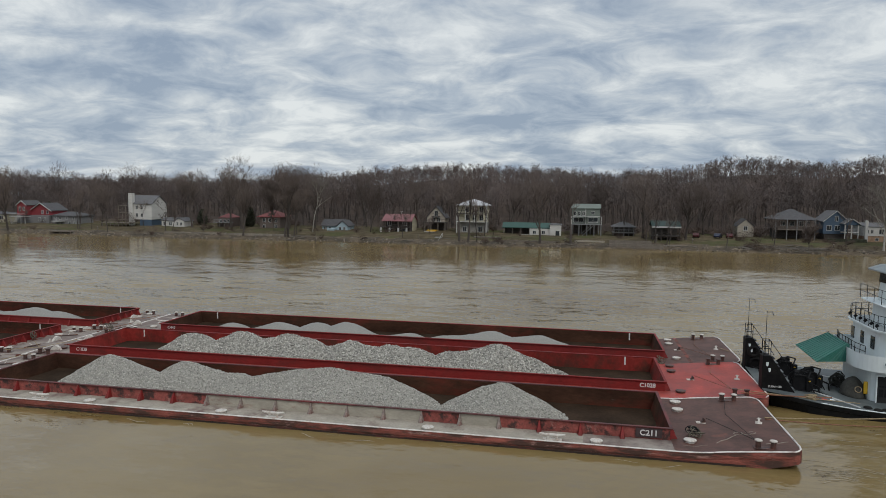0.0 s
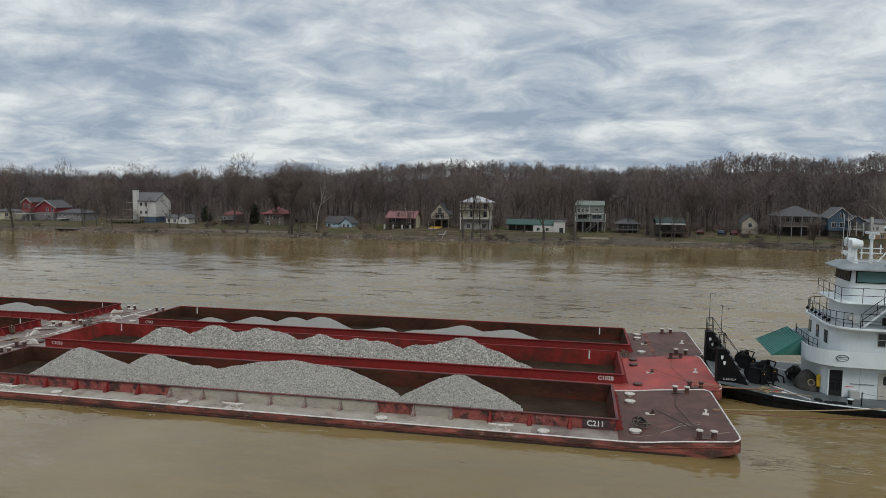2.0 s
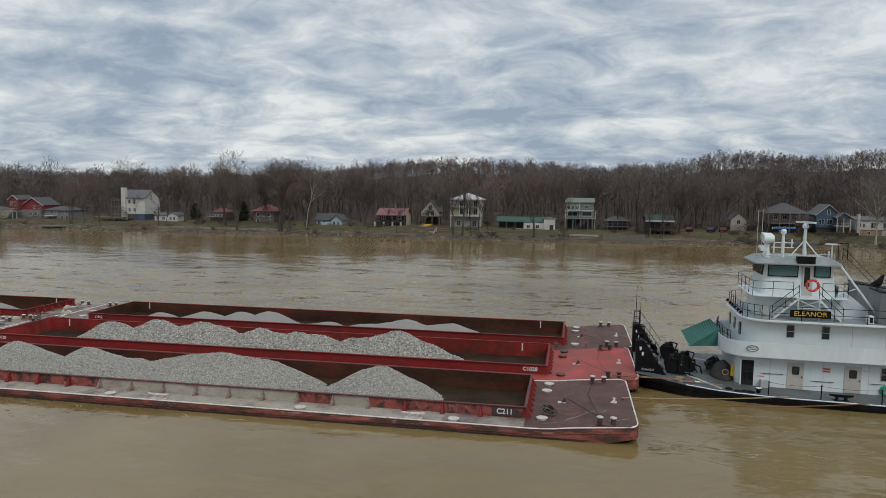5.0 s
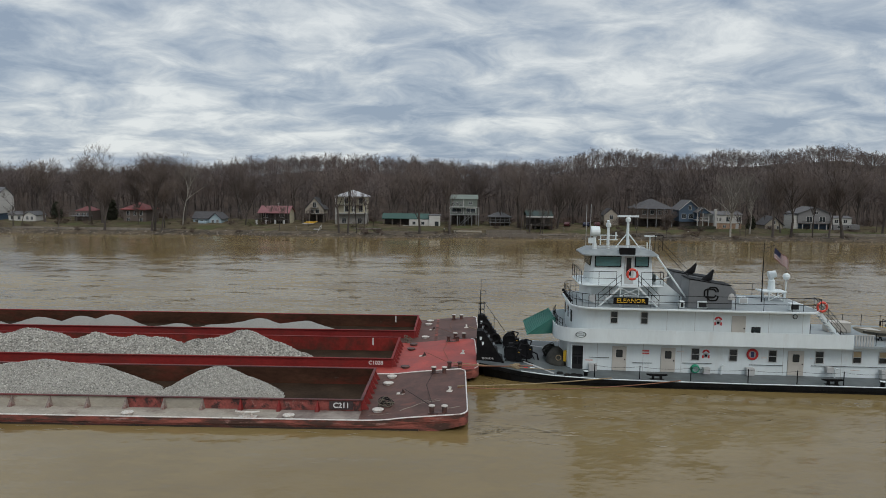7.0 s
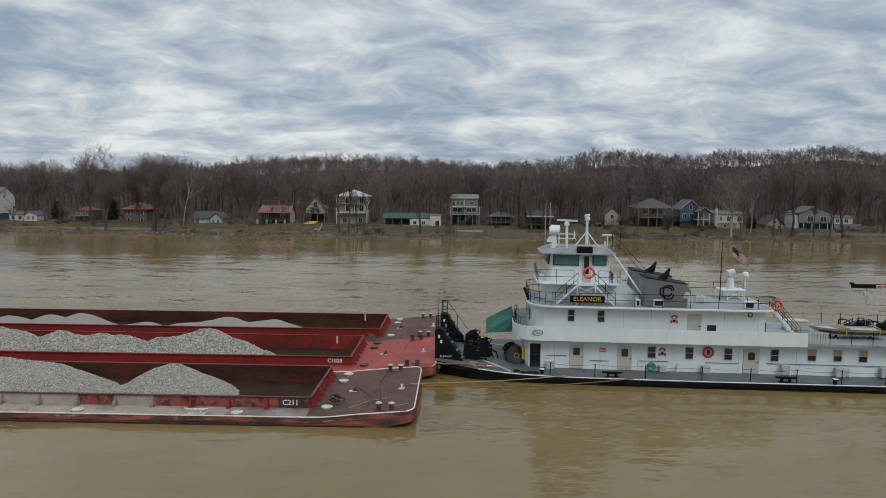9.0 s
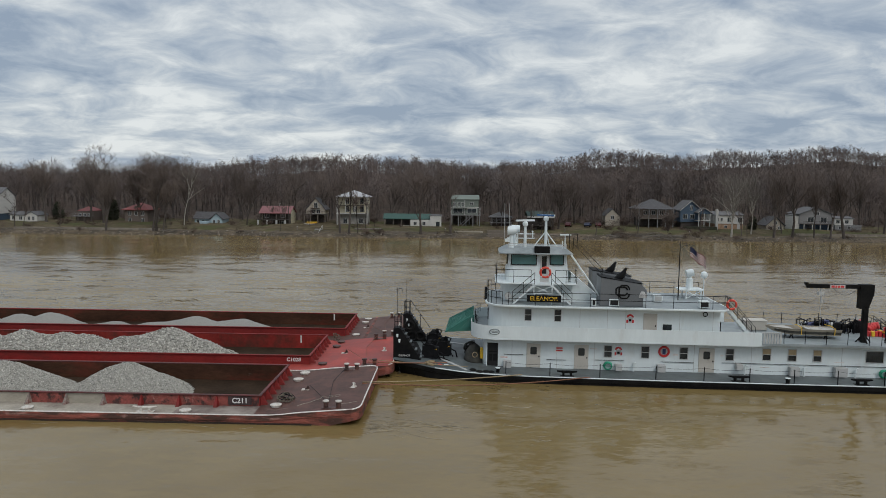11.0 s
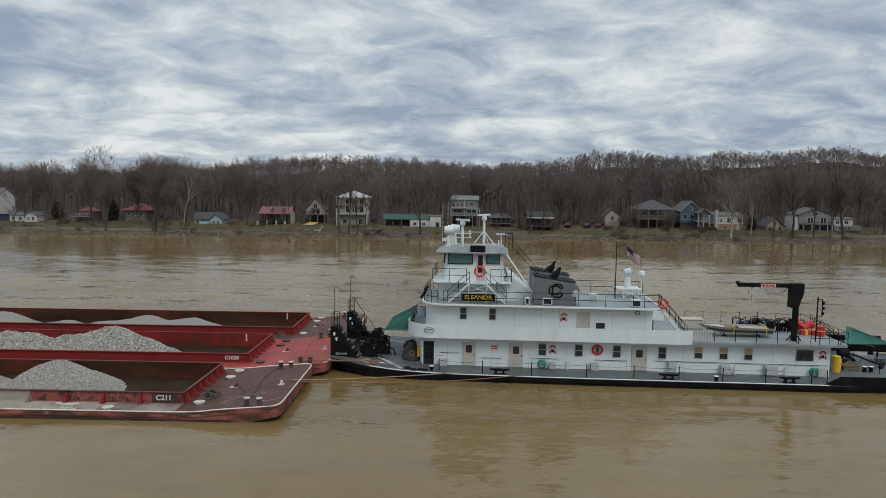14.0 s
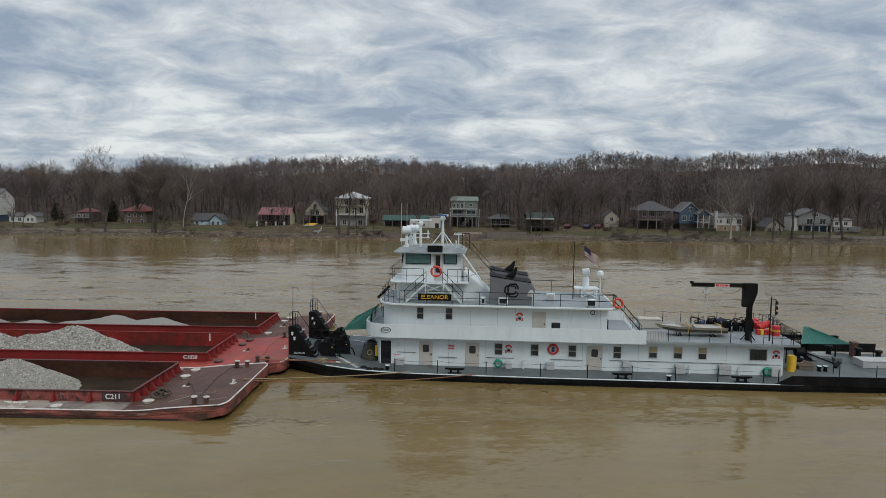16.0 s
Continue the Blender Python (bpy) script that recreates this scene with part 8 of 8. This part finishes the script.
    # cream three-storey house
    h = Lot("house", "cream three-storey house with hip roof and grey block base", -29.4, 218, 2.0, wide=0.92)
    w = h.block("wall", -34.4, -24.4, 219, 228, 1.6, 5.6, M_BLOCK, label="grey block lower storey")
    h.windows(w, (-32.0, -26.5), 3.2, 1.3, 1.5, 219)
    w = h.block("wall", -34.4, -24.4, 219.4, 228, 5.6, 11.0, M_SIDE_CREAM)
    for z in (7.0, 9.6):
        h.windows(w, (-31.3, -28.6, -26.2), z, 1.2, 1.8, 219.4)
    h.deck(-34.9, -25.4, 217.4, 219.4, 8.3, M_SHADE_WOOD)
    h.deck(-34.9, -23.9, 217.4, 219.4, 5.7, M_TRIM, False)
    h.posts((-34.6, -31.6, -28.4, -24.2), 217.6, 5.7, 11, M_TRIM, 0.28)
    h.posts((-34.6, -24.2), 217.6, 1.6, 5.6, M_TRIM, 0.28)
    h.roof("hip", -34.6, -24.2, 217.8, 228, 11.0, 13.0, M_ROOF_PALE, 0.5)
    # green-roofed open shelter, white outbuilding
    h = Lot("boat_shelter", "open shelter under a long green metal roof", -14, 217, 1.4, "shelter")
    # added dark sheet: the shaded inside under the green roof
    h.block("inner_wall", -18.8, -10.8, 220.0, 220.2, 1.2, 4.4, M_SHADE_WOOD)
    h.roof("gable_x", -19.2, -4.5, 217, 223, 4.2, 5.7, M_ROOF_GREEN, 0.2)
    h.posts((-18.9, -16.2, -13.5, -10.8), 217.2, 1.2, 4.1, M_TIMBER, 0.25)
    h.block("back_wall", -19, -10.5, 222.6, 222.9, 1.2, 4.2, M_SIDE_BROWN)
    h.block("low_wall", -19, -10.8, 217.0, 217.3, 1.2, 2.0, M_SIDE_WHITE)
    h = Lot("house", "low white outbuilding beside the green shelter", -6, 216, 1.4)
    w = h.block("wall", -10.7, -4.4, 216.2, 222, 1.2, 3.9, M_SIDE_WHITE)
    h.windows(w, (-9.2, -6.4), 2.8, 0.9, 0.9, 216.2)
    w = h.block("wall", -4.4, -0.9, 215.6, 222, 1.2, 5.4, M_SIDE_WHITE)
    h.block("door", -2.6, -1.4, 215.5, 215.62, 1.3, 3.4, M_PANE, w)
    h.roof("shed", -4.6, -0.7, 215.6, 222, 5.4, 5.7, M_ROOF_GREY, 0.1)
    # sage stilt house
    h = Lot("house", "sage-green house on tall stilts with outside stair", 6.8, 219, 1.6)
    w = h.block("wall", 2.4, 11.0, 220, 228, 5.6, 10.6, M_SIDE_SAGE)
    h.windows(w, (3.3, 4.6, 5.9), 8.9, 0.7, 1.2, 220)
    h.windows(w, (8.8,), 9.2, 1.0, 0.7, 220)
    # two wide dark panes stand for the shaded recesses of the lower gallery
    h.windows(w, (4.4, 8.9), 6.85, 2.9, 1.35, 220)
    # dark sheet among the stilts stands for the shade under the floor
    h.block("undercroft_wall", 3.0, 10.6, 224, 224.2, 1.2, 5.5, M_SHADE_WOOD)
    h.posts((6.6,), 219.8, 5.6, 10.4, M_TRIM, 0.22)
    h.deck(3.2, 7.4, 218.4, 220, 7.9, M_SIDE_SAGE)
    h.block("trim_band", 2.3, 11.1, 219.9, 220.0, 7.85, 8.1, M_TRIM, w)
    h.block("trim_band", 2.3, 11.1, 219.9, 220.0, 10.4, 10.65, M_TRIM, w)
    h.roof("gable_x", 2.4, 11.0, 220, 228, 10.6, 11.9, M_SIDE_SAGE, 0.3)
    h.deck(2.0, 11.6, 217.4, 220, 5.6, M_SIDE_GREY)
    h.posts((2.3, 4.6, 7, 9.2, 11.3), 217.7, 1.2, 5.5, M_SIDE_GREY, 0.28)
    h.posts((2.6, 5.4, 8.2, 10.8), 222, 1.2, 5.6, M_SIDE_GREY, 0.28)
    h.posts((2.2, 11.4), 217.7, 5.6, 8.0, M_TRIM, 0.2)
    h.stair(5.2, 9.2, 216.4, 1.6, 5.5, M_SIDE_GREY)
    # grey pavilion
    h = Lot("pavilion", "grey open pavilion with a hip roof", 18.4, 219, 2.2, "pavilion")
    h.roof("hip", 15.2, 21.6, 219, 225, 5.0, 6.6, M_ROOF_GREY, 0.6)
    h.posts([15.4 + 1.5 * i for i in range(5)], 219.2, 2.0, 4.9, M_SIDE_GREY)
    h.posts([15.4 + 1.5 * i for i in range(5)], 224.6, 2.0, 4.9, M_SIDE_GREY)
    h.deck(15, 21.8, 218.6, 225, 3.2, M_SIDE_GREY)
    # dark sheet added inside, its colour giving the pavilion's shade
    h.block("inner_wall", 15.6, 21.4, 221.6, 221.8, 1.9, 4.9, M_SHADE_WOOD)
    # boat house over the water's edge
    h = Lot("boat_shelter", "timber boat shelter on piles with a green roof", 30.8, 206, 1.0, "shelter", dx=-1.8)
    h.roof("gable_x", 27.2, 34.8, 206, 213, 6.0, 7.5, M_ROOF_MOSS, 0.3)
    h.block("fascia", 26.9, 35.1, 205.6, 205.75, 5.5, 5.95, M_TRIM)
    h.posts((27.3, 29.7, 32.2, 34.7), 206.1, -1.5, 5.9, M_SHADE_WOOD, 0.3)
    h.posts((27.3, 31, 34.7), 212.6, 0.2, 5.9, M_TIMBER, 0.3)
    h.deck(27, 35, 205.8, 209.5, 3.2, M_SHADE_WOOD)
    h.deck(26.6, 35.2, 205, 209.5, 1.6, M_TIMBER, False)
    h.stair(28.5, 32.5, 208, 1.6, 3.2, M_TIMBER)
    # set forward and darkened: the shelter's inner shade is in its colour
    h.block("back_wall", 27.3, 34.7, 209.6, 209.8, 0.8, 6.0, M_SHADE_WOOD)
    # tan gabled cottage
    h = Lot("house", "small tan gabled cottage half hidden by brush", 56, 226, 2.4)
    w = h.gable_wall("gable_y", 53.4, 58.2, 226, 232, 2.2, 5.6, 7.8, M_SIDE_BEIGE)
    h.windows(w, (55.8,), 5.0, 1.0, 1.2, 226)
    h.roof("gable_y", 53.4, 58.2, 226, 232, 5.6, 8.0, M_ROOF_DARK, 0.3)
    # wide grey hip house on piers
    h = Lot("house", "wide grey hip-roofed house raised on piers", 67, 221, 2.3)
    w = h.block("wall", 63.5, 73.5, 222, 231, 5.2, 8.3, M_SIDE_BROWN)
    h.windows(w, (65.4, 68, 70.6, 72.4), 6.9, 1.1, 1.3, 222)
    h.roof("hip", 62.8, 74.2, 220.5, 231, 8.2, 11.2, M_ROOF_DARK, 0.5)
    h.deck(62.4, 74, 219.6, 222, 5.2, M_TIMBER)
    h.posts((62.8, 66, 68.8, 71.4, 73.8), 219.9, 1.8, 8.2, M_SIDE_GREY, 0.22)
    h.block("wall", 64, 72, 224, 230, 1.8, 5.2, M_SHADE_WOOD)
    # blue gabled house
    h = Lot("house", "dark blue gabled house with white trim and tall porch", 80, 219, 2.2, dx=0.6, size=0.87)
    w = h.gable_wall("gable_y", 75.2, 83.0, 221, 230, 4.4, 8.6, 12.1, M_SIDE_BLUE)
    h.windows(w, (79.2,), 9.6, 0.9, 1.6, 221)
    h.windows(w, (77.0, 79.6), 6.4, 1.5, 1.6, 221)
    h.roof("gable_y", 75.2, 83.0, 221, 230, 8.7, 12.4, M_ROOF_GREY, 0.5)
    g = h.gable_wall("gable_y", 80.6, 85.0, 217.6, 223, 7.6, 8.0, 9.6, M_SIDE_BLUE)
    h.roof("gable_y", 80.6, 85.0, 217.6, 223, 8.1, 9.9, M_ROOF_GREY, 0.4)
    for x, y, half, z0, z1 in ((79.1, 220.45, 4.35, 8.5, 12.25), (82.8, 217.15, 2.6, 7.95, 9.75)):
        bm = B()
        for k in (-1, 1):
            rod(bm, (x + k * half, y, z0), (x, y, z1), 0.13, n=4)
        h.add("bargeboard", bm, M_TRIM)
    h.deck(80.4, 85.2, 217.4, 221, 5.2, M_TRIM)
    h.posts((80.8, 82.8, 84.9), 217.6, 1.8, 7.7, M_TRIM, 0.25)
    h.block("wall", 75.6, 82.6, 221.4, 229, 1.8, 4.4, M_SHADE_WOOD)
    h.block("hedge", 75, 87, 215.6, 216.8, 1.6, 3.0, M_CEDAR)
    # white cottage with brown base
    h = Lot("house", "white cottage over a tan block base with chimney", 91, 217, 2.0, dx=-0.4, size=0.92)
    w = h.block("wall", 86.4, 96.4, 218, 226, 4.0, 7.0, M_SIDE_WHITE)
    h.windows(w, (87.6, 88.9), 5.4, 0.6, 1.1, 218)
    h.windows(w, (91.6, 95.2), 5.4, 1.3, 1.5, 218)
    h.roof("gable_x", 86.4, 96.4, 218, 226, 7.0, 8.2, M_ROOF_GREY, 0.3)
    w = h.block("wall", 86.4, 96.4, 218.2, 226, 1.7, 4.0, M_BRICK_TAN)
    h.block("door", 94.4, 95.4, 218.1, 218.25, 1.8, 3.8, M_TRIM, w)
    h.windows(w, (90.5,), 2.9, 0.9, 0.8, 218.2)
    h.block("chimney", 86.6, 87.4, 217.2, 218, 1.7, 8.9, M_TRIM)
    # small beige gable
    h = Lot("house", "small beige cottage with steep roof", 106.4, 219, 2.0)
    w = h.gable_wall("gable_y", 103.6, 109.2, 219, 225, 1.9, 3.4, 6.0, M_SIDE_BEIGE)
    h.windows(w, (106.4,), 4.2, 0.9, 1.0, 219)
    h.windows(w, (105, 107.8), 2.6, 0.8, 0.9, 219)
    h.roof("gable_y", 103.6, 109.2, 219, 225, 3.4, 6.3, M_ROOF_DARK, 0.5)
    # large grey-white house
    h = Lot("house", "large pale grey house with a broad gable and dark base", 117.5, 219, 2.0, dx=2.2, size=0.84)
    w = h.gable_wall("gable_y", 111.8, 124.4, 221, 230, 4.4, 8.2, 10.5, M_SIDE_GREY)
    h.windows(w, (118.7,), 8.4, 1.2, 1.0, 221)
    h.windows(w, (116.2, 121.2), 5.9, 2.2, 2.0, 221)
    h.roof("gable_y", 111.8, 124.4, 221, 230, 8.2, 10.8, M_ROOF_GREY, 0.5)
    h.deck(112.4, 124, 219, 221, 4.4, M_SHADE_WOOD)
    h.posts((112.8, 116, 119, 122, 123.8), 219.2, 1.8, 4.3, M_TRIM, 0.25)
    h.block("wall", 112.4, 124, 222, 229, 1.8, 4.4, M_SIDE_BLUE, label="dark blue-grey base storey")
    h.block("wall", 109.8, 112.2, 221.5, 228, 2, 7.6, M_SIDE_WHITE)
    h.roof("shed", 109.8, 112.2, 221.5, 228, 7.6, 7.9, M_ROOF_GREY, 0.2)
    # white block house
    h = Lot("house", "white flat-fronted house above a grey garage", 130, 219, 2.2, dx=-1.0, size=0.72)
    w = h.block("wall", 125.6, 133.8, 220, 228, 4.4, 7.4, M_SIDE_WHITE)
    h.windows(w, (127, 131.0), 5.8, 1.5, 1.4, 220)
    h.roof("gable_x", 125.6, 133.8, 220, 228, 7.4, 8.2, M_ROOF_GREY, 0.4)
    w = h.block("wall", 125.6, 137.5, 219.6, 228, 2.0, 4.4, M_SIDE_GREY)
    h.windows(w, (128, 132), 3.3, 1.2, 1.0, 219.6)
    # a further pale house at the edge
    h = Lot("house", "pale house on the rise beyond the trees", 158, 224, 2.4)
    w = h.block("wall", 152, 163, 225, 233, 2.4, 7.2, M_SIDE_WHITE)
    h.windows(w, (154, 157.5, 161), 5.8, 1.1, 1.3, 225)
    h.roof("hip", 152, 163, 225, 233, 7.2, 9.0, M_ROOF_DARK)


houses()


def kayak(x, y, z, mat, label):
    t = thing("kayak", label, "kayak", (x, y, z), group="kayaks on the bank")
    bm = B()
    rows = []
    for i in range(9):
        u = -1 + i / 4
        k = math.sqrt(max(0.02, 1 - u * u))
        rows.append([bm.verts.new((u * 1.9, 0.36 * k * math.cos(a), 0.15 + 0.12 * u * u + 0.145 * k * math.sin(a))) for a in (2 * math.pi * j / 8 for j in range(8))])
    for a, b in zip(rows, rows[1:]):
        for j in range(8):
            bm.faces.new((a[j], a[(j + 1) % 8], b[(j + 1) % 8], b[j]))
    bm.faces.new(rows[0][::-1]), bm.faces.new(rows[-1])
    part("hull", bm, mat, t)


g0 = ground_z(-42.3, 214)
for i, (m, c) in enumerate(((M_TRIM, "white"), (M_YELLOW, "yellow"), (M_YELLOW, "yellow"))):
    kayak(-42.3 + 0.5 * i, 214 + 0.2 * i, g0 + 0.02 + 0.30 * i, m, c + " kayak stacked on the grass")


def car(x, y, mat, label, rz=0):
    z = ground_z(x, y)
    t = thing("car", label, "car", (x, y, z), rz, "parked cars")
    bm = B()
    prism_y(bm, [(-2.1, 0.35), (2.1, 0.35), (2.15, 0.75), (1.3, 0.9), (0.7, 1.4), (-1.1, 1.42), (-1.8, 0.95), (-2.15, 0.85)], -0.85, 0.85)
    part("body", bm, mat, t, bevel=0.08)
    bm = B()
    prism_y(bm, [(1.12, 0.95), (0.66, 1.34), (-1.0, 1.36), (-1.5, 0.98)], -0.87, 0.87)
    part("window_band", bm, M_PANE, t)
    for wx in (-1.35, 1.35):
        for wy in (-0.8, 0.8):
            bm = B()
            rod(bm, (wx, wy - 0.1, 0.33), (wx, wy + 0.1, 0.33), 0.33, n=14)
            part("wheel", bm, M_BLACK, t)


M_CAR_BLUE = material("car_dark_blue", (0.014, 0.02, 0.05), 0.3, var=0.05)
M_CAR_RED = material("car_dark_red", (0.07, 0.012, 0.014), 0.3, var=0.05)
car(46.0, 218, M_CAR_BLUE, "dark blue car parked on the grass", 68)
car(49.5, 219, M_CAR_RED, "dark red car parked on the grass", 80)
car(40.5, 222, M_CAR_RED, "dark red car parked under bare trees", 74)
car(146, 215, M_CAR_RED, "red car parked by the bank", 0)


# ---- retaining walls, steps and timber at the water's edge ----
def timber_wall(x0, x1, s, z0, z1, courses, mat, name="retaining_wall", label="weathered timber retaining wall at the waterline"):
    cx = (x0 + x1) / 2
    t = tagged(new(name), label, "wall", kind="structure")
    y = shore_y(cx) + s
    t.location = (cx, y, z0)
    h = (z1 - z0) / courses
    n = max(1, round((x1 - x0) / 3.0))
    L = (x1 - x0) / n
    bm = B()
    box(bm, -L / 2 + 0.02, -0.13, 0.015, L / 2 - 0.02, 0.13, h - 0.015)
    me = mesh_of("beam", bm, mat)
    rr = random.Random(int(cx * 10))
    for c in range(courses):
        for i in range(n):
            o = part("beam", me, None, t)
            o.location = (x0 - cx + L * (i + 0.5), 0.1 * c + rr.uniform(-0.03, 0.03), h * c)


timber_wall(12.5, 27, 1.2, -0.2, 1.4, 4, M_TIMBER)
timber_wall(12.5, 24, 3.4, 1.0, 2.2, 3, M_TIMBER)
timber_wall(-20, -2, 6.0, 0.7, 1.5, 2, M_TIMBER)
timber_wall(3, 11.5, 7.0, 0.8, 1.7, 2, M_SIDE_BEIGE, label="tan board wall below the stilt house")
timber_wall(104, 150, 7.0, 0.6, 2.0, 3, M_WALL_STONE, label="low grey stone wall along the lawn")
timber_wall(-124, -82, 5.0, 0.5, 1.6, 3, M_WALL_STONE, label="low stone wall along the lawn")


def riprap():
    """Loose stones, logs and drift along the far waterline, as one mesh."""
    R = np.random.RandomState(11)
    base_v = np.array([(1, 0, 0), (-1, 0, 0), (0, 1, 0), (0, -1, 0), (0, 0, 1), (0, 0, -1)], float)
    base_f = np.array([(0, 2, 4), (2, 1, 4), (1, 3, 4), (3, 0, 4), (2, 0, 5), (1, 2, 5), (3, 1, 5), (0, 3, 5)])
    VV, FF = [], []
    for i in range(1900):
        x = R.uniform(-260, 190)
        dense = 0.5 + 0.5 * noise.noise(Vector((x * 0.045, 0, 4)))
        if R.uniform() > 0.25 + dense:
            continue
        s = abs(R.normal(0, 2.6)) - 0.4
        y = shore_y(x) + s
        q = base_v * R.uniform(0.10, 0.42) * R.uniform(0.5, 1.4, (1, 3)) * R.uniform(0.75, 1.2, (6, 1))
        a = R.uniform(0, 6.28)
        q = q @ np.array([[math.cos(a), -math.sin(a), 0], [math.sin(a), math.cos(a), 0], [0, 0, 1]])
        FF.append(base_f + 6 * len(VV))
        VV.append(q + (x, y, ground_z(x, y) + 0.05))
    tagged(new("bank_stones", plain_mesh("bank_stones", np.concatenate(VV).tolist(), [tuple(f) for f in np.concatenate(FF).tolist()], M_BANK_STONE)), "loose grey-brown stones along the waterline", "stones", kind="stuff")
    bm = B()
    for i in range(150):
        x = R.uniform(46, 68) if i < 70 else R.uniform(-230, 180)
        y = shore_y(x) + R.uniform(0.2, 6)
        a, L = R.uniform(-0.5, 0.5), R.uniform(1.2, 5)
        z = ground_z(x, y) + R.uniform(0.1, 0.7 if i < 70 else 0.25)
        rod(bm, (x, y, z), (x + L * math.cos(a), y + L * math.sin(a), z + R.uniform(-0.5, 0.6)), R.uniform(0.05, 0.16), 0.04, 5)
    tagged(new("driftwood", mesh_of("driftwood", bm, M_TWIG_PALE)), "bleached driftwood and fallen branches on the bank", "driftwood", kind="stuff")


riprap()


def bank_dock(x0, x1, y0, y1, z, label):
    """A plank platform on short piles at the water's edge."""
    t = thing("dock", label, "dock", ((x0 + x1) / 2, (y0 + y1) / 2, 0), group="docks on the far bank")
    w, d = (x1 - x0) / 2, (y1 - y0) / 2
    bm = B()
    box(bm, -0.11, -d, z - 0.08, 0.11, d, z)
    plank = mesh_of("plank", bm, M_TIMBER)
    n = int(2 * w / 0.25)
    for i in range(n):
        part("plank", plank, None, t).location = (-w + 0.25 * (i + 0.5), 0, 0)
    for x in (-w + 0.2, 0, w - 0.2):
        for y in (-d + 0.2, d - 0.2):
            bm = B()
            rod(bm, (x, y, -1.2), (x, y, z - 0.08), 0.14, 0.12, 7)
            part("pile", bm, M_TIMBER, t)
    bm = B()
    box(bm, -w, -d + 0.05, z - 0.3, w, -d + 0.15, z - 0.085)
    part("edge_beam", bm, M_TIMBER, t)


bank_dock(-26.5, -18.5, 200.5, 203.5, 1.9, "dark plank platform on piles below the cream house")
bank_dock(25.5, 36.5, 196.5, 200.0, 1.0, "low plank dock on piles before the boat shelter")
bank_dock(-163, -155, 193.0, 195.5, 1.0, "small weathered dock at the waterline")
for x, y, h in ((26.2, 203, 3.6), (36.0, 203, 2.6), (0.3, 200, 2.2), (-43, 199, 2.4), (72, 200, 2.2), (-150, 199, 2.5)):
    t = thing("mooring_post", "weathered timber mooring post at the waterline", "post", (x, y, -1.0), group="mooring posts")
    bm = B()
    rod(bm, (0, 0, 0), (0.08, 0, h + 1), 0.16, 0.14, 8)
    part("pile", bm, M_TIMBER, t)
    bm = B()
    rod(bm, (0.08, 0, h + 1), (0.08, 0, h + 1.08), 0.17, 0.12, 8)
    part("cap", bm, M_TRIM, t)
t = thing("bank_steps", "pale stone steps and white rail down to the water", "steps", (-37.0, 197, 0.0))
for i in range(7):
    bm = B()
    box(bm, -1.0, 0.8 * i - 2, 0.0, 1.0, 0.8 * i - 1.2, 0.25 + 0.24 * i)
    part("step", bm, M_BLOCK, t)
bm = B()
rod(bm, (1.1, -2, 1.2), (1.1, 4, 2.8), 0.06), rod(bm, (1.1, -2, 0), (1.1, -2, 1.2), 0.06), rod(bm, (1.1, 3.9, 1.2), (1.1, 3.9, 2.8), 0.06)
part("rail", bm, M_TRIM, t)


# ---- everything afloat keeps its place on the tow ----
def motions():
    for ob, m, t0 in SCANNERS:  # one turn in 2.44 s
        walk(ob, [(0.25 * i, m @ pose(0, 0, 0, 0, 0, -360 * (0.25 * i - t0) / 2.44)) for i in range(65)])
    for ob, m in MOVING:
        if ob is flag:  # the flag swings a little round its pole
            walk(ob, [(0.8 * i, tow_pose(0.8 * i) @ m @ pose(0, 0, 0, 0, 4 * math.sin(2.1 * i), 9 * math.sin(1.7 * i) - 6)) for i in range(21)])
        else:
            walk(ob, [(t, tow_pose(t) @ m) for t in (0.0, 2.0, 4.0, 6.0, 8.0, 10.0, 12.0, 14.0, 16.0)])


motions()
